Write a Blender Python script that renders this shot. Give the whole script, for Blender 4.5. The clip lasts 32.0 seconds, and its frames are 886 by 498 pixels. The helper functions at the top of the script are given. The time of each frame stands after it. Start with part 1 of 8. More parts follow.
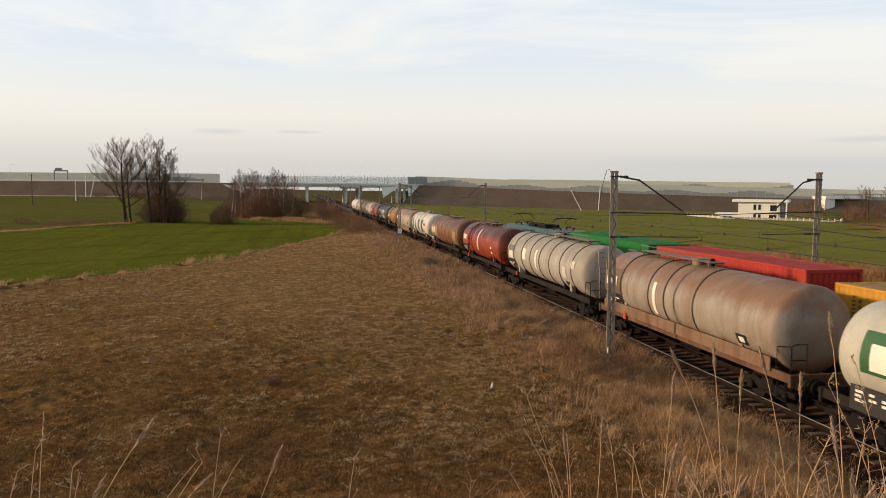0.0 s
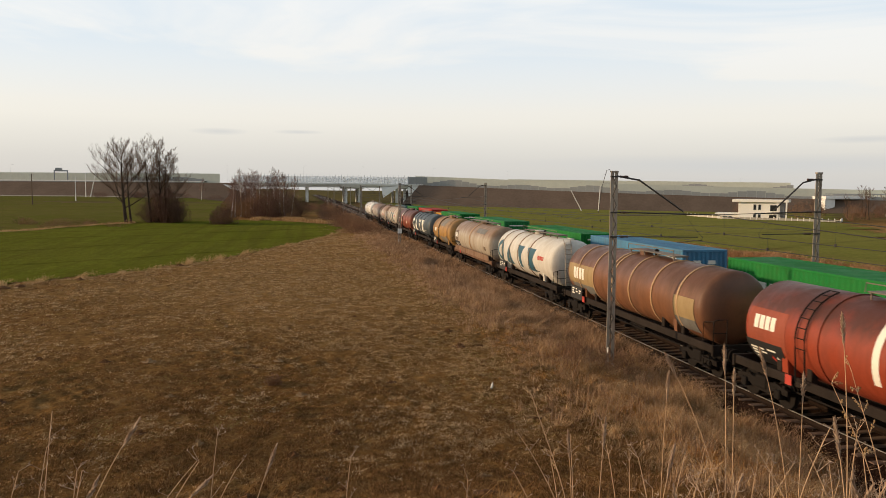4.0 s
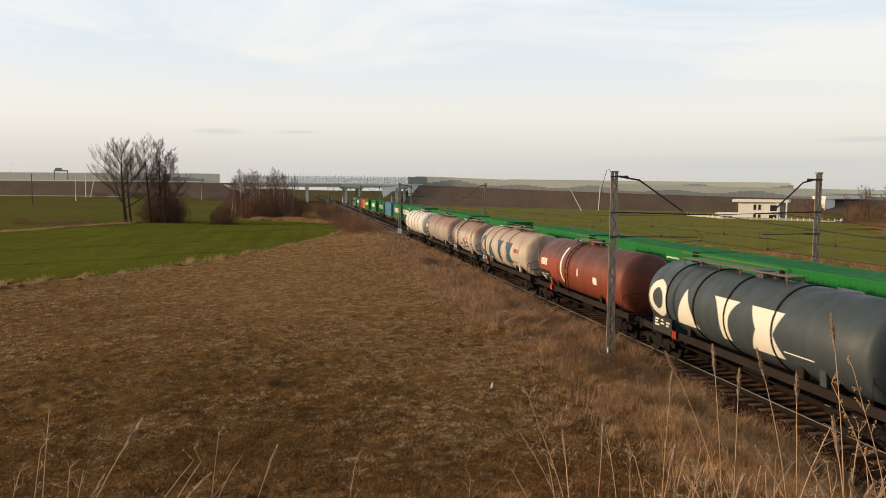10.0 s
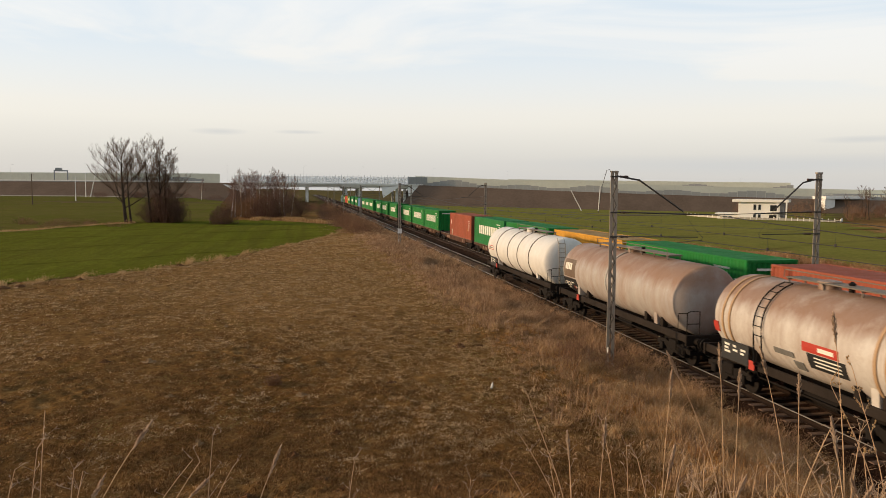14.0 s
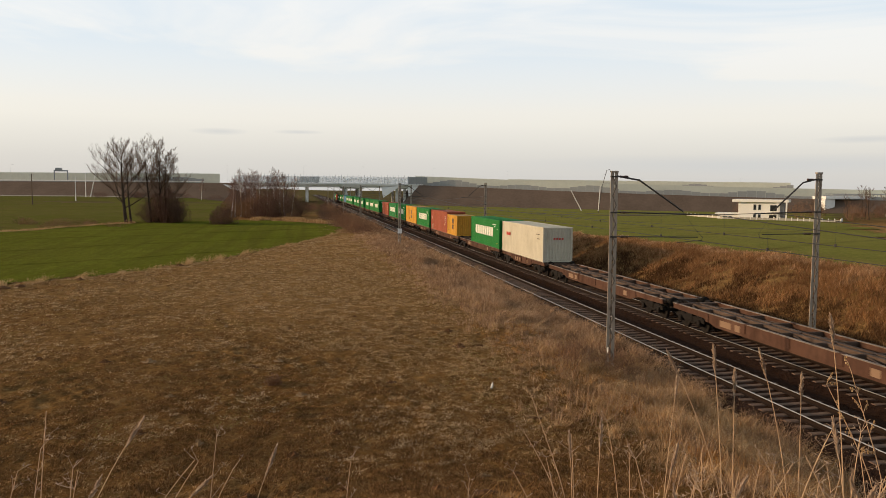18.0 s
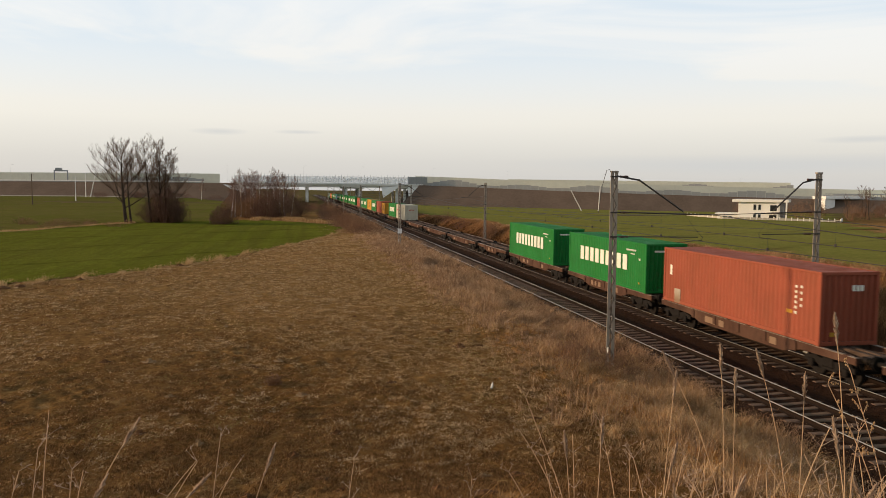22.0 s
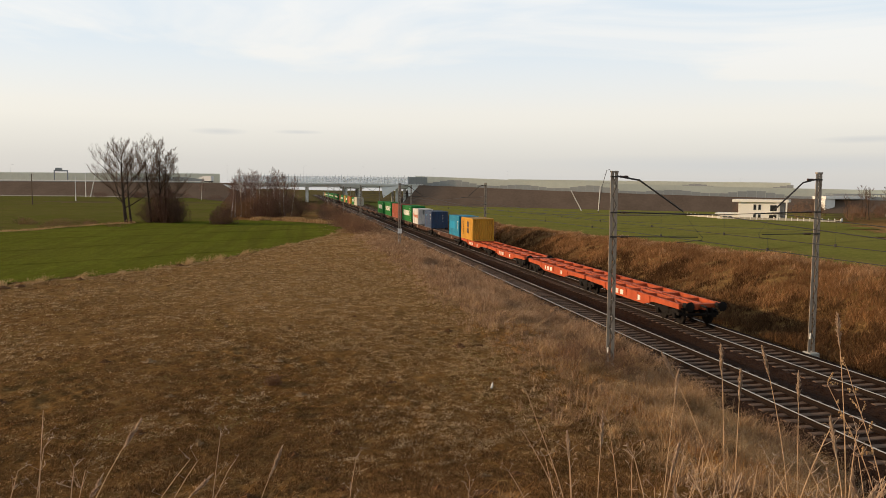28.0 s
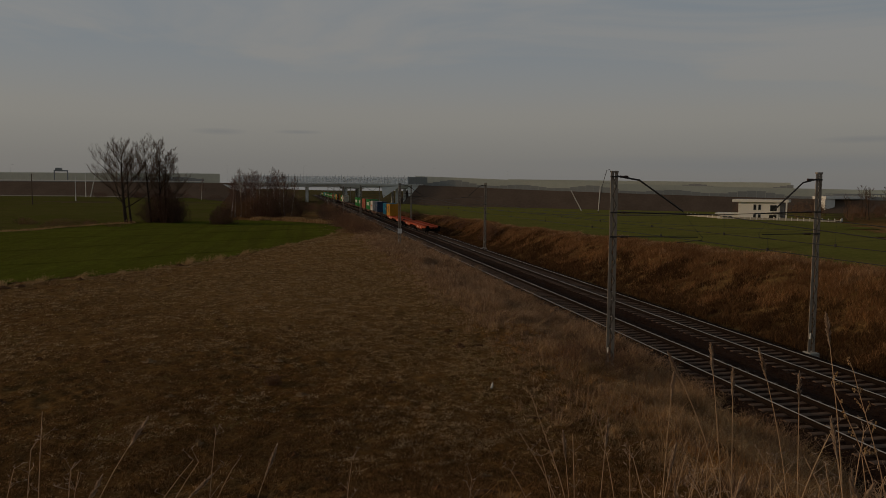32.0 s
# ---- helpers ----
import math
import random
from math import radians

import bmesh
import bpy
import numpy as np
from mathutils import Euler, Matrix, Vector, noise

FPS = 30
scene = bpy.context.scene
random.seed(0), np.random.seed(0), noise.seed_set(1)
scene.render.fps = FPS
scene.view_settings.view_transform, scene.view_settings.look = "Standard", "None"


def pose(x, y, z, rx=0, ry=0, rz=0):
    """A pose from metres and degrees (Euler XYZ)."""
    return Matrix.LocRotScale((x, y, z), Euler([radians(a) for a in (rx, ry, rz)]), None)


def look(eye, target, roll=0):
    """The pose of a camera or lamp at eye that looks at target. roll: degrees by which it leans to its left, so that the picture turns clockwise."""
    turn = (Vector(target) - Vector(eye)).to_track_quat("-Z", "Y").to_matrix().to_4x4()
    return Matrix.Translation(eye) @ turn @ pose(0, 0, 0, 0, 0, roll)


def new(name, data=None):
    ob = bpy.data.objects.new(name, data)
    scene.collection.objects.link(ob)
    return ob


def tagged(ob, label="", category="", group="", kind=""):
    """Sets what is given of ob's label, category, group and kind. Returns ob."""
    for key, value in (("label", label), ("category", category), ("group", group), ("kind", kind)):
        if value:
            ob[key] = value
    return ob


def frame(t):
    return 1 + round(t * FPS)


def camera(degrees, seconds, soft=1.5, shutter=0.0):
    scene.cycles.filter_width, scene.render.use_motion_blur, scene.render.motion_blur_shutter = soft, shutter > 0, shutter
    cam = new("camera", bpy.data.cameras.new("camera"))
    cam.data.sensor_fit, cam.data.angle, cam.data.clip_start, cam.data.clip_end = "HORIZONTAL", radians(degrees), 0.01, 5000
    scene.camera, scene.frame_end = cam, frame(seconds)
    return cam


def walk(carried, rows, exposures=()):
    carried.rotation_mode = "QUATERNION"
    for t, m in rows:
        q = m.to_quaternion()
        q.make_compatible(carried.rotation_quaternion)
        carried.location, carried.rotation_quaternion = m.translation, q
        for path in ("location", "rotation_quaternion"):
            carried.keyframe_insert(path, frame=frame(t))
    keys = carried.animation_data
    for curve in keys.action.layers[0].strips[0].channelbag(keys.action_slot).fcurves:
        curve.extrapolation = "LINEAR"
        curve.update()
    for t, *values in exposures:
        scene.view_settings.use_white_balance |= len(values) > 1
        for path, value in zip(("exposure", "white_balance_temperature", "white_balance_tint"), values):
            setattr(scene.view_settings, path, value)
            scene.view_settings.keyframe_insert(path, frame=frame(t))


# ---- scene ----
# The near track runs along y at x = 0, the far track at x = 4.11; z = 0 is the top of the rails.
EYE = (-15.707, 0.0, 6.749)
YAW, PITCH = radians(10.599), radians(-4.452)
AIM = (EYE[0] + math.sin(YAW) * math.cos(PITCH), math.cos(YAW) * math.cos(PITCH), EYE[2] + math.sin(PITCH))
cam = camera(60.34, 32.0, soft=0.6, shutter=0.2)
walk(cam, [(0.0, look(EYE, AIM, 0.477)), (32.0, look(EYE, AIM, 0.477))],
     exposures=[(0.0, 0.0), (30.9, 0.0), (31.2, -0.25), (31.5, -0.8), (31.75, -1.35), (32.0, -1.95)])

# ---- light ----
SUN_AZ, SUN_EL = math.atan2(-0.97, 0.22), radians(12.5)
world = bpy.data.worlds.new("sky")
scene.world = world
world.use_nodes = True
wt = world.node_tree
wt.nodes.clear()


def wnode(kind, **values):
    n = wt.nodes.new(kind)
    for k, v in values.items():
        n.inputs[k].default_value = v
    return n


w_out = wnode("ShaderNodeOutputWorld")
w_bg = wnode("ShaderNodeBackground", Strength=1.0)
w_sky = wnode("ShaderNodeTexSky")
w_sky.sky_type, w_sky.sun_disc = "NISHITA", False
w_sky.sun_elevation, w_sky.sun_rotation = SUN_EL, SUN_AZ
w_sky.air_density, w_sky.dust_density = 1.0, 2.0
w_scale = wnode("ShaderNodeVectorMath")
w_scale.operation = "SCALE"
w_scale.inputs["Scale"].default_value = 0.12
wt.links.new(w_sky.outputs[0], w_scale.inputs[0])
w_co = wnode("ShaderNodeTexCoord")
w_sep = wnode("ShaderNodeSeparateXYZ")
wt.links.new(w_co.outputs["Generated"], w_sep.inputs[0])
# veil of thin cloud: cream low down, white above, pale blue rifts higher up
w_ramp = wnode("ShaderNodeValToRGB")
wt.links.new(w_sep.outputs["Z"], w_ramp.inputs[0])
stops = [(0.0, (0.72, 0.70, 0.67)), (0.035, (0.78, 0.755, 0.715)), (0.085, (0.97, 0.925, 0.845)), (0.16, (1.02, 1.0, 0.96)), (0.28, (1.0, 1.03, 1.05)), (0.36, (0.55, 0.55, 0.54)), (0.5, (0.27, 0.265, 0.255)), (1.0, (0.17, 0.165, 0.16))]
els = w_ramp.color_ramp.elements
els[0].position, els[0].color = stops[0][0], (*stops[0][1], 1)
els[1].position, els[1].color = stops[-1][0], (*stops[-1][1], 1)
for at, col in stops[1:-1]:
    els.new(at).color = (*col, 1)
w_map = wnode("ShaderNodeMapping", Scale=(1.4, 2.2, 7.0), Rotation=(0.0, 0.12, 0.5))
wt.links.new(w_co.outputs["Generated"], w_map.inputs[0])
w_noise = wnode("ShaderNodeTexNoise", Scale=1.6, Detail=5.0, Roughness=0.55, Distortion=0.6)
wt.links.new(w_map.outputs[0], w_noise.inputs["Vector"])
w_rift = wnode("ShaderNodeValToRGB")
w_rift.color_ramp.elements[0].position, w_rift.color_ramp.elements[0].color = 0.40, (0.3, 0.3, 0.3, 1)
w_rift.color_ramp.elements[1].position, w_rift.color_ramp.elements[1].color = 0.62, (1, 1, 1, 1)
wt.links.new(w_noise.outputs[0], w_rift.inputs[0])
w_blue = wnode("ShaderNodeMix")
w_blue.data_type = "RGBA"
w_blue.inputs[6].default_value = (0.68, 0.83, 0.97, 1)
w_amount = wnode("ShaderNodeMapRange")
w_amount.inputs["From Min"].default_value, w_amount.inputs["From Max"].default_value = 0.10, 0.24
w_amount.inputs["To Min"].default_value, w_amount.inputs["To Max"].default_value = 1.0, 0.0
wt.links.new(w_sep.outputs["Z"], w_amount.inputs[0])
w_cover = wnode("ShaderNodeMath")
w_cover.operation = "MAXIMUM"
wt.links.new(w_rift.outputs[0], w_cover.inputs[0])
wt.links.new(w_amount.outputs[0], w_cover.inputs[1])
wt.links.new(w_cover.outputs[0], w_blue.inputs[0])
wt.links.new(w_ramp.outputs[0], w_blue.inputs[7])
w_mix = wnode("ShaderNodeMix")
w_mix.data_type = "RGBA"
w_mix.inputs[0].default_value = 0.85
wt.links.new(w_scale.outputs[0], w_mix.inputs[6])
wt.links.new(w_blue.outputs[2], w_mix.inputs[7])
# small grey cloud streaks low in the sky: direction, half width, half height
veil = w_mix.outputs[2]
for (cx, cy, cz), wide, tall in (((-0.102, 0.992, 0.070), 0.030, 0.0042), ((-0.003, 0.997, 0.071), 0.028, 0.0028), ((0.631, 0.773, 0.063), 0.045, 0.004), ((0.549, 0.835, 0.034), 0.25, 0.011)):
    w_from = wnode("ShaderNodeVectorMath")
    w_from.operation = "SUBTRACT"
    w_from.inputs[1].default_value = (cx, cy, cz)
    w_bend = wnode("ShaderNodeVectorMath")
    w_bend.operation = "MULTIPLY_ADD"
    wt.links.new(w_noise.outputs["Color"], w_bend.inputs[0])
    w_bend.inputs[1].default_value = (0.05, 0.05, 0.012)
    wt.links.new(w_co.outputs["Generated"], w_bend.inputs[2])
    w_shift = wnode("ShaderNodeVectorMath")
    w_shift.operation = "SUBTRACT"
    w_shift.inputs[1].default_value = (0.025, 0.025, 0.006)
    wt.links.new(w_bend.outputs[0], w_shift.inputs[0])
    wt.links.new(w_shift.outputs[0], w_from.inputs[0])
    w_size = wnode("ShaderNodeVectorMath")
    w_size.operation = "MULTIPLY"
    w_size.inputs[1].default_value = (1 / wide, 1 / wide, 1 / tall)
    wt.links.new(w_from.outputs[0], w_size.inputs[0])
    w_len = wnode("ShaderNodeVectorMath")
    w_len.operation = "LENGTH"
    wt.links.new(w_size.outputs[0], w_len.inputs[0])
    w_fade = wnode("ShaderNodeMapRange")
    w_fade.inputs["From Min"].default_value, w_fade.inputs["From Max"].default_value = 1.3, 0.3
    w_fade.inputs["To Max"].default_value = 0.55
    wt.links.new(w_len.outputs["Value"], w_fade.inputs[0])
    w_streak = wnode("ShaderNodeMix")
    w_streak.data_type = "RGBA"
    w_streak.inputs[7].default_value = (0.62, 0.63, 0.63, 1)
    wt.links.new(w_fade.outputs[0], w_streak.inputs[0])
    wt.links.new(veil, w_streak.inputs[6])
    veil = w_streak.outputs[2]
wt.links.new(veil, w_bg.inputs[0])
wt.links.new(w_bg.outputs[0], w_out.inputs[0])

sun = new("sun", bpy.data.lights.new("sun", "SUN"))
sun.data.energy, sun.data.angle, sun.data.color = 4.1, radians(2.5), (1.0, 0.71, 0.43)
sun.matrix_world = look((0, 0, 60), (-math.sin(SUN_AZ) * math.cos(SUN_EL), -math.cos(SUN_AZ) * math.cos(SUN_EL), 60 - math.sin(SUN_EL)))


# ---- mesh tools ----
class MB:
    """Collects vertices and faces for one mesh."""

    def __init__(self):
        self.v, self.f = [], []

    def add(self, vs, fs):
        o = len(self.v)
        self.v.extend(vs)
        self.f.extend([tuple(i + o for i in q) for q in fs])
        return self

    def box(self, x0, x1, y0, y1, z0, z1):
        vs = [(x0, y0, z0), (x1, y0, z0), (x1, y1, z0), (x0, y1, z0), (x0, y0, z1), (x1, y0, z1), (x1, y1, z1), (x0, y1, z1)]
        return self.add(vs, [(0, 3, 2, 1), (4, 5, 6, 7), (0, 1, 5, 4), (1, 2, 6, 5), (2, 3, 7, 6), (3, 0, 4, 7)])

    def cbox(self, x0, x1, y0, y1, z0, z1, c=0.02):
        """A box with all its edges cut off by c."""
        vs, fs = [], []
        lo, hi = (x0, y0, z0), (x1, y1, z1)
        key = {}
        for sx in (0, 1):
            for sy in (0, 1):
                for sz in (0, 1):
                    s = (sx, sy, sz)
                    for ax in range(3):
                        p = [(hi[k] - c if s[k] else lo[k] + c) for k in range(3)]
                        p[ax] = hi[ax] if s[ax] else lo[ax]
                        key[(s, ax)] = len(vs)
                        vs.append(tuple(p))
        for ax in range(3):
            a, b = [k for k in range(3) if k != ax]
            for side in (0, 1):
                q = []
                for u, w in ((0, 0), (1, 0), (1, 1), (0, 1)):
                    s = [0, 0, 0]
                    s[ax], s[a], s[b] = side, u, w
                    q.append(key[(tuple(s), ax)])
                fs.append(tuple(q))
        for ax in range(3):
            a, b = [k for k in range(3) if k != ax]
            for u in (0, 1):
                for w in (0, 1):
                    s0, s1 = [0, 0, 0], [0, 0, 0]
                    s0[a] = s1[a] = u
                    s0[b] = s1[b] = w
                    s1[ax] = 1
                    s0, s1 = tuple(s0), tuple(s1)
                    fs.append((key[(s0, a)], key[(s1, a)], key[(s1, b)], key[(s0, b)]))
        for s in [(i, j, k) for i in (0, 1) for j in (0, 1) for k in (0, 1)]:
            fs.append((key[(s, 0)], key[(s, 1)], key[(s, 2)]))
        return self.add(vs, fs)

    def beam(self, a, b, w, h=None):
        """A square bar from a to b."""
        a, b = Vector(a), Vector(b)
        d = (b - a).normalized()
        s = d.cross(Vector((0, 0, 1)))
        s = Vector((1, 0, 0)) if s.length < 1e-4 else s.normalized()
        t = s.cross(d)
        h = h or w
        vs = []
        for p in (a, b):
            for i, j in ((-1, -1), (1, -1), (1, 1), (-1, 1)):
                vs.append(tuple(p + s * (i * w / 2) + t * (j * h / 2)))
        return self.add(vs, [(0, 1, 2, 3), (7, 6, 5, 4), (0, 4, 5, 1), (1, 5, 6, 2), (2, 6, 7, 3), (3, 7, 4, 0)])

    def tube(self, pts, r, n=6, r2=None):
        """A round tube through pts, tapering from r to r2."""
        pts = [Vector(p) for p in pts]
        m, o = len(pts), len(self.v)
        r2 = r if r2 is None else r2
        for i, p in enumerate(pts):
            d = (pts[min(i + 1, m - 1)] - pts[max(i - 1, 0)]).normalized()
            s = d.cross(Vector((0, 0, 1)))
            s = Vector((1, 0, 0)) if s.length < 1e-3 else s.normalized()
            t = s.cross(d)
            rr = r + (r2 - r) * i / (m - 1)
            for k in range(n):
                a = 2 * math.pi * k / n
                self.v.append(tuple(p + s * (rr * math.cos(a)) + t * (rr * math.sin(a))))
        for i in range(m - 1):
            for k in range(n):
                k2 = (k + 1) % n
                self.f.append((o + i * n + k, o + i * n + k2, o + (i + 1) * n + k2, o + (i + 1) * n + k))
        self.f.append(tuple(o + k for k in range(n))[::-1])
        self.f.append(tuple(o + (m - 1) * n + k for k in range(n)))
        return self

    def lathe(self, prof, n=32, cx=0.0, cz=0.0, axis="y"):
        """Turns (radius, along) about an axis along y (or x, or z)."""
        o, m = len(self.v), len(prof)
        for r, l in prof:
            for k in range(n):
                a = 2 * math.pi * k / n
                c, s = r * math.cos(a), r * math.sin(a)
                self.v.append({"y": (cx + c, l, cz + s), "x": (l, cx + c, cz + s), "z": (cx + c, cz + s, l)}[axis])
        for i in range(m - 1):
            for k in range(n):
                k2 = (k + 1) % n
                self.f.append((o + i * n + k, o + (i + 1) * n + k, o + (i + 1) * n + k2, o + i * n + k2))
        self.f.append(tuple(o + k for k in range(n)))
        self.f.append(tuple(o + (m - 1) * n + k for k in range(n))[::-1])
        return self

    def prism(self, prof, y0, y1):
        """A closed (x, z) outline drawn out along y."""
        n = len(prof)
        vs = [(x, y0, z) for x, z in prof] + [(x, y1, z) for x, z in prof]
        return self.add(vs, [(i, (i + 1) % n, n + (i + 1) % n, n + i) for i in range(n)] + [tuple(range(n))[::-1], tuple(range(n, 2 * n))])

    def mesh(self, name, smooth=False):
        me = bpy.data.meshes.new(name)
        me.from_pydata(self.v, [], self.f)
        if smooth:
            me.shade_smooth()
            me.set_sharp_from_angle(angle=radians(35))
        me.update()
        return me


def part(name, mb, material, parent, label="", smooth=False):
    """One mesh object under a thing or under a part."""
    me = mb if isinstance(mb, bpy.types.Mesh) else mb.mesh(name, smooth)
    ob = new(name, me)
    if not me.materials:
        me.materials.append(material)
    elif me.materials[0] != material:
        ob.material_slots[0].link = "OBJECT"
        ob.material_slots[0].material = material
    ob.parent = parent
    if label:
        ob["label"] = label
    return ob


def soup(name, verts, faces, material):
    """A large mesh from numpy arrays: faces of one size."""
    me = bpy.data.meshes.new(name)
    n = faces.shape[1]
    me.vertices.add(len(verts))
    me.vertices.foreach_set("co", verts.astype(np.float32).ravel())
    me.loops.add(faces.size)
    me.loops.foreach_set("vertex_index", faces.astype(np.int32).ravel())
    me.polygons.add(len(faces))
    me.polygons.foreach_set("loop_start", np.arange(0, faces.size, n, dtype=np.int32))
    me.update(calc_edges=True)
    me.materials.append(material)
    return new(name, me)


# ---- materials ----
def material(name):
    m = bpy.data.materials.new(name)
    m.use_nodes = True
    m.node_tree.nodes.clear()
    t = m.node_tree
    out = t.nodes.new("ShaderNodeOutputMaterial")
    b = t.nodes.new("ShaderNodeBsdfPrincipled")
    t.links.new(b.outputs[0], out.inputs[0])
    return m, t, b


def coords(t, scale=(1, 1, 1), space="Object"):
    co = t.nodes.new("ShaderNodeTexCoord")
    mp = t.nodes.new("ShaderNodeMapping")
    mp.inputs["Scale"].default_value = scale
    t.links.new(co.outputs[space], mp.inputs[0])
    return mp.outputs[0]


def noise_tex(t, vec, scale, detail=4.0, rough=0.6, lo=0.4, hi=0.6):
    """Noise pushed to 0..1 between lo and hi."""
    n = t.nodes.new("ShaderNodeTexNoise")
    n.inputs["Scale"].default_value, n.inputs["Detail"].default_value, n.inputs["Roughness"].default_value = scale, detail, rough
    t.links.new(vec, n.inputs["Vector"])
    r = t.nodes.new("ShaderNodeMapRange")
    r.inputs["From Min"].default_value, r.inputs["From Max"].default_value = lo, hi
    t.links.new(n.outputs[0], r.inputs[0])
    return r.outputs[0]


def blend(t, fac, a, b):
    """Mix of two colours; each a colour or a socket, fac a number or a socket."""
    m = t.nodes.new("ShaderNodeMix")
    m.data_type = "RGBA"
    for socket, value in ((m.inputs[0], fac), (m.inputs[6], a), (m.inputs[7], b)):
        if isinstance(value, (int, float)):
            socket.default_value = value
        elif isinstance(value, tuple):
            socket.default_value = (*value, 1)
        else:
            t.links.new(value, socket)
    return m.outputs[2]


def times(t, a, b):
    m = t.nodes.new("ShaderNodeMath")
    m.operation = "MULTIPLY"
    for i, v in enumerate((a, b)):
        if isinstance(v, (int, float)):
            m.inputs[i].default_value = v
        else:
            t.links.new(v, m.inputs[i])
    return m.outputs[0]


def bump(t, b, height, strength, distance=0.02):
    n = t.nodes.new("ShaderNodeBump")
    n.inputs["Strength"].default_value, n.inputs["Distance"].default_value = strength, distance
    t.links.new(height, n.inputs["Height"])
    t.links.new(n.outputs[0], b.inputs["Normal"])


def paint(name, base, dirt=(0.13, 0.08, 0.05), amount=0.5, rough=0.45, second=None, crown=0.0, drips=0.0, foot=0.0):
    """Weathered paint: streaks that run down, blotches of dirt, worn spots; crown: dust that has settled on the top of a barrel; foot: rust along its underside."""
    m, t, b = material(name)
    streak = noise_tex(t, coords(t, (0.8, 0.9, 0.32)), 1.3, 8, 0.68, 0.40, 0.70)
    blot = noise_tex(t, coords(t), 0.7, 6, 0.6, 0.45, 0.7)
    fine = noise_tex(t, coords(t), 14.0, 4, 0.7, 0.3, 0.75)
    scuff = noise_tex(t, coords(t), 4.5, 6, 0.75, 0.52, 0.66)
    col = blend(t, times(t, blot, 0.55), base, second or tuple(c * 0.72 for c in base))
    col = blend(t, times(t, streak, amount), col, dirt)
    col = blend(t, times(t, scuff, 0.25 + 0.3 * amount), col, tuple(0.5 * c + 0.5 * e for c, e in zip(base, dirt)))
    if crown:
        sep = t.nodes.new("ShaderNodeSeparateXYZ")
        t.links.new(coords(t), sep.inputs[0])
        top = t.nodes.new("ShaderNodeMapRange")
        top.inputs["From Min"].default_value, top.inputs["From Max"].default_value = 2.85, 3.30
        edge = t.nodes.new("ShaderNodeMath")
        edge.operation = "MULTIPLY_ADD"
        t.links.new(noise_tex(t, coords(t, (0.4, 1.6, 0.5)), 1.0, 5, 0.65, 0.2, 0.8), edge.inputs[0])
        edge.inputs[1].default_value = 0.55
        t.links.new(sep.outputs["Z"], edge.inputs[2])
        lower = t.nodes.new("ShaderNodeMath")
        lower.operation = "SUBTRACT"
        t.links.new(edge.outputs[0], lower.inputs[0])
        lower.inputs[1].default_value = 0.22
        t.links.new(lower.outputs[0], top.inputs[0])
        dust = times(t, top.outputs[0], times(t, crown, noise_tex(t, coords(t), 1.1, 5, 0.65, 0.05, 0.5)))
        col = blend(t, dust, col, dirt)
        if foot:
            base_rust = t.nodes.new("ShaderNodeMapRange")
            base_rust.inputs["From Min"].default_value, base_rust.inputs["From Max"].default_value = 2.05, 1.55
            t.links.new(edge.outputs[0], base_rust.inputs[0])
            col = blend(t, times(t, base_rust.outputs[0], foot), col, dirt)
    if drips:
        run = noise_tex(t, coords(t, (0.25, 1.9, 0.14)), 1.6, 6, 0.7, 0.52, 0.72)
        col = blend(t, times(t, run, drips), col, tuple(0.75 * c for c in dirt))
    col = blend(t, times(t, fine, 0.16), col, tuple(c * 0.5 for c in base))
    t.links.new(col, b.inputs["Base Color"])
    r = t.nodes.new("ShaderNodeMapRange")
    r.inputs["To Min"].default_value, r.inputs["To Max"].default_value = rough, min(1.0, rough + 0.3)
    t.links.new(streak, r.inputs[0])
    t.links.new(r.outputs[0], b.inputs["Roughness"])
    b.inputs["Specular IOR Level"].default_value = 0.15 if rough > 0.52 else 0.35
    bump(t, b, fine, 0.08, 0.01)
    return m


def plain(name, base, rough=0.7, metal=0.0, vary=0.3, scale=6.0):
    """A surface with two scales of variation."""
    m, t, b = material(name)
    a = noise_tex(t, coords(t), scale, 5, 0.65, 0.3, 0.7)
    c = noise_tex(t, coords(t), scale * 0.12, 3, 0.5, 0.3, 0.7)
    col = blend(t, times(t, a, vary), base, tuple(v * 0.45 for v in base))
    col = blend(t, times(t, c, vary * 0.8), col, tuple(min(1, v * 1.35) for v in base))
    t.links.new(col, b.inputs["Base Color"])
    b.inputs["Roughness"].default_value, b.inputs["Metallic"].default_value = rough, metal
    b.inputs["Specular IOR Level"].default_value = 0.12 if rough > 0.68 else 0.45
    bump(t, b, a, 0.15, 0.01)
    return m


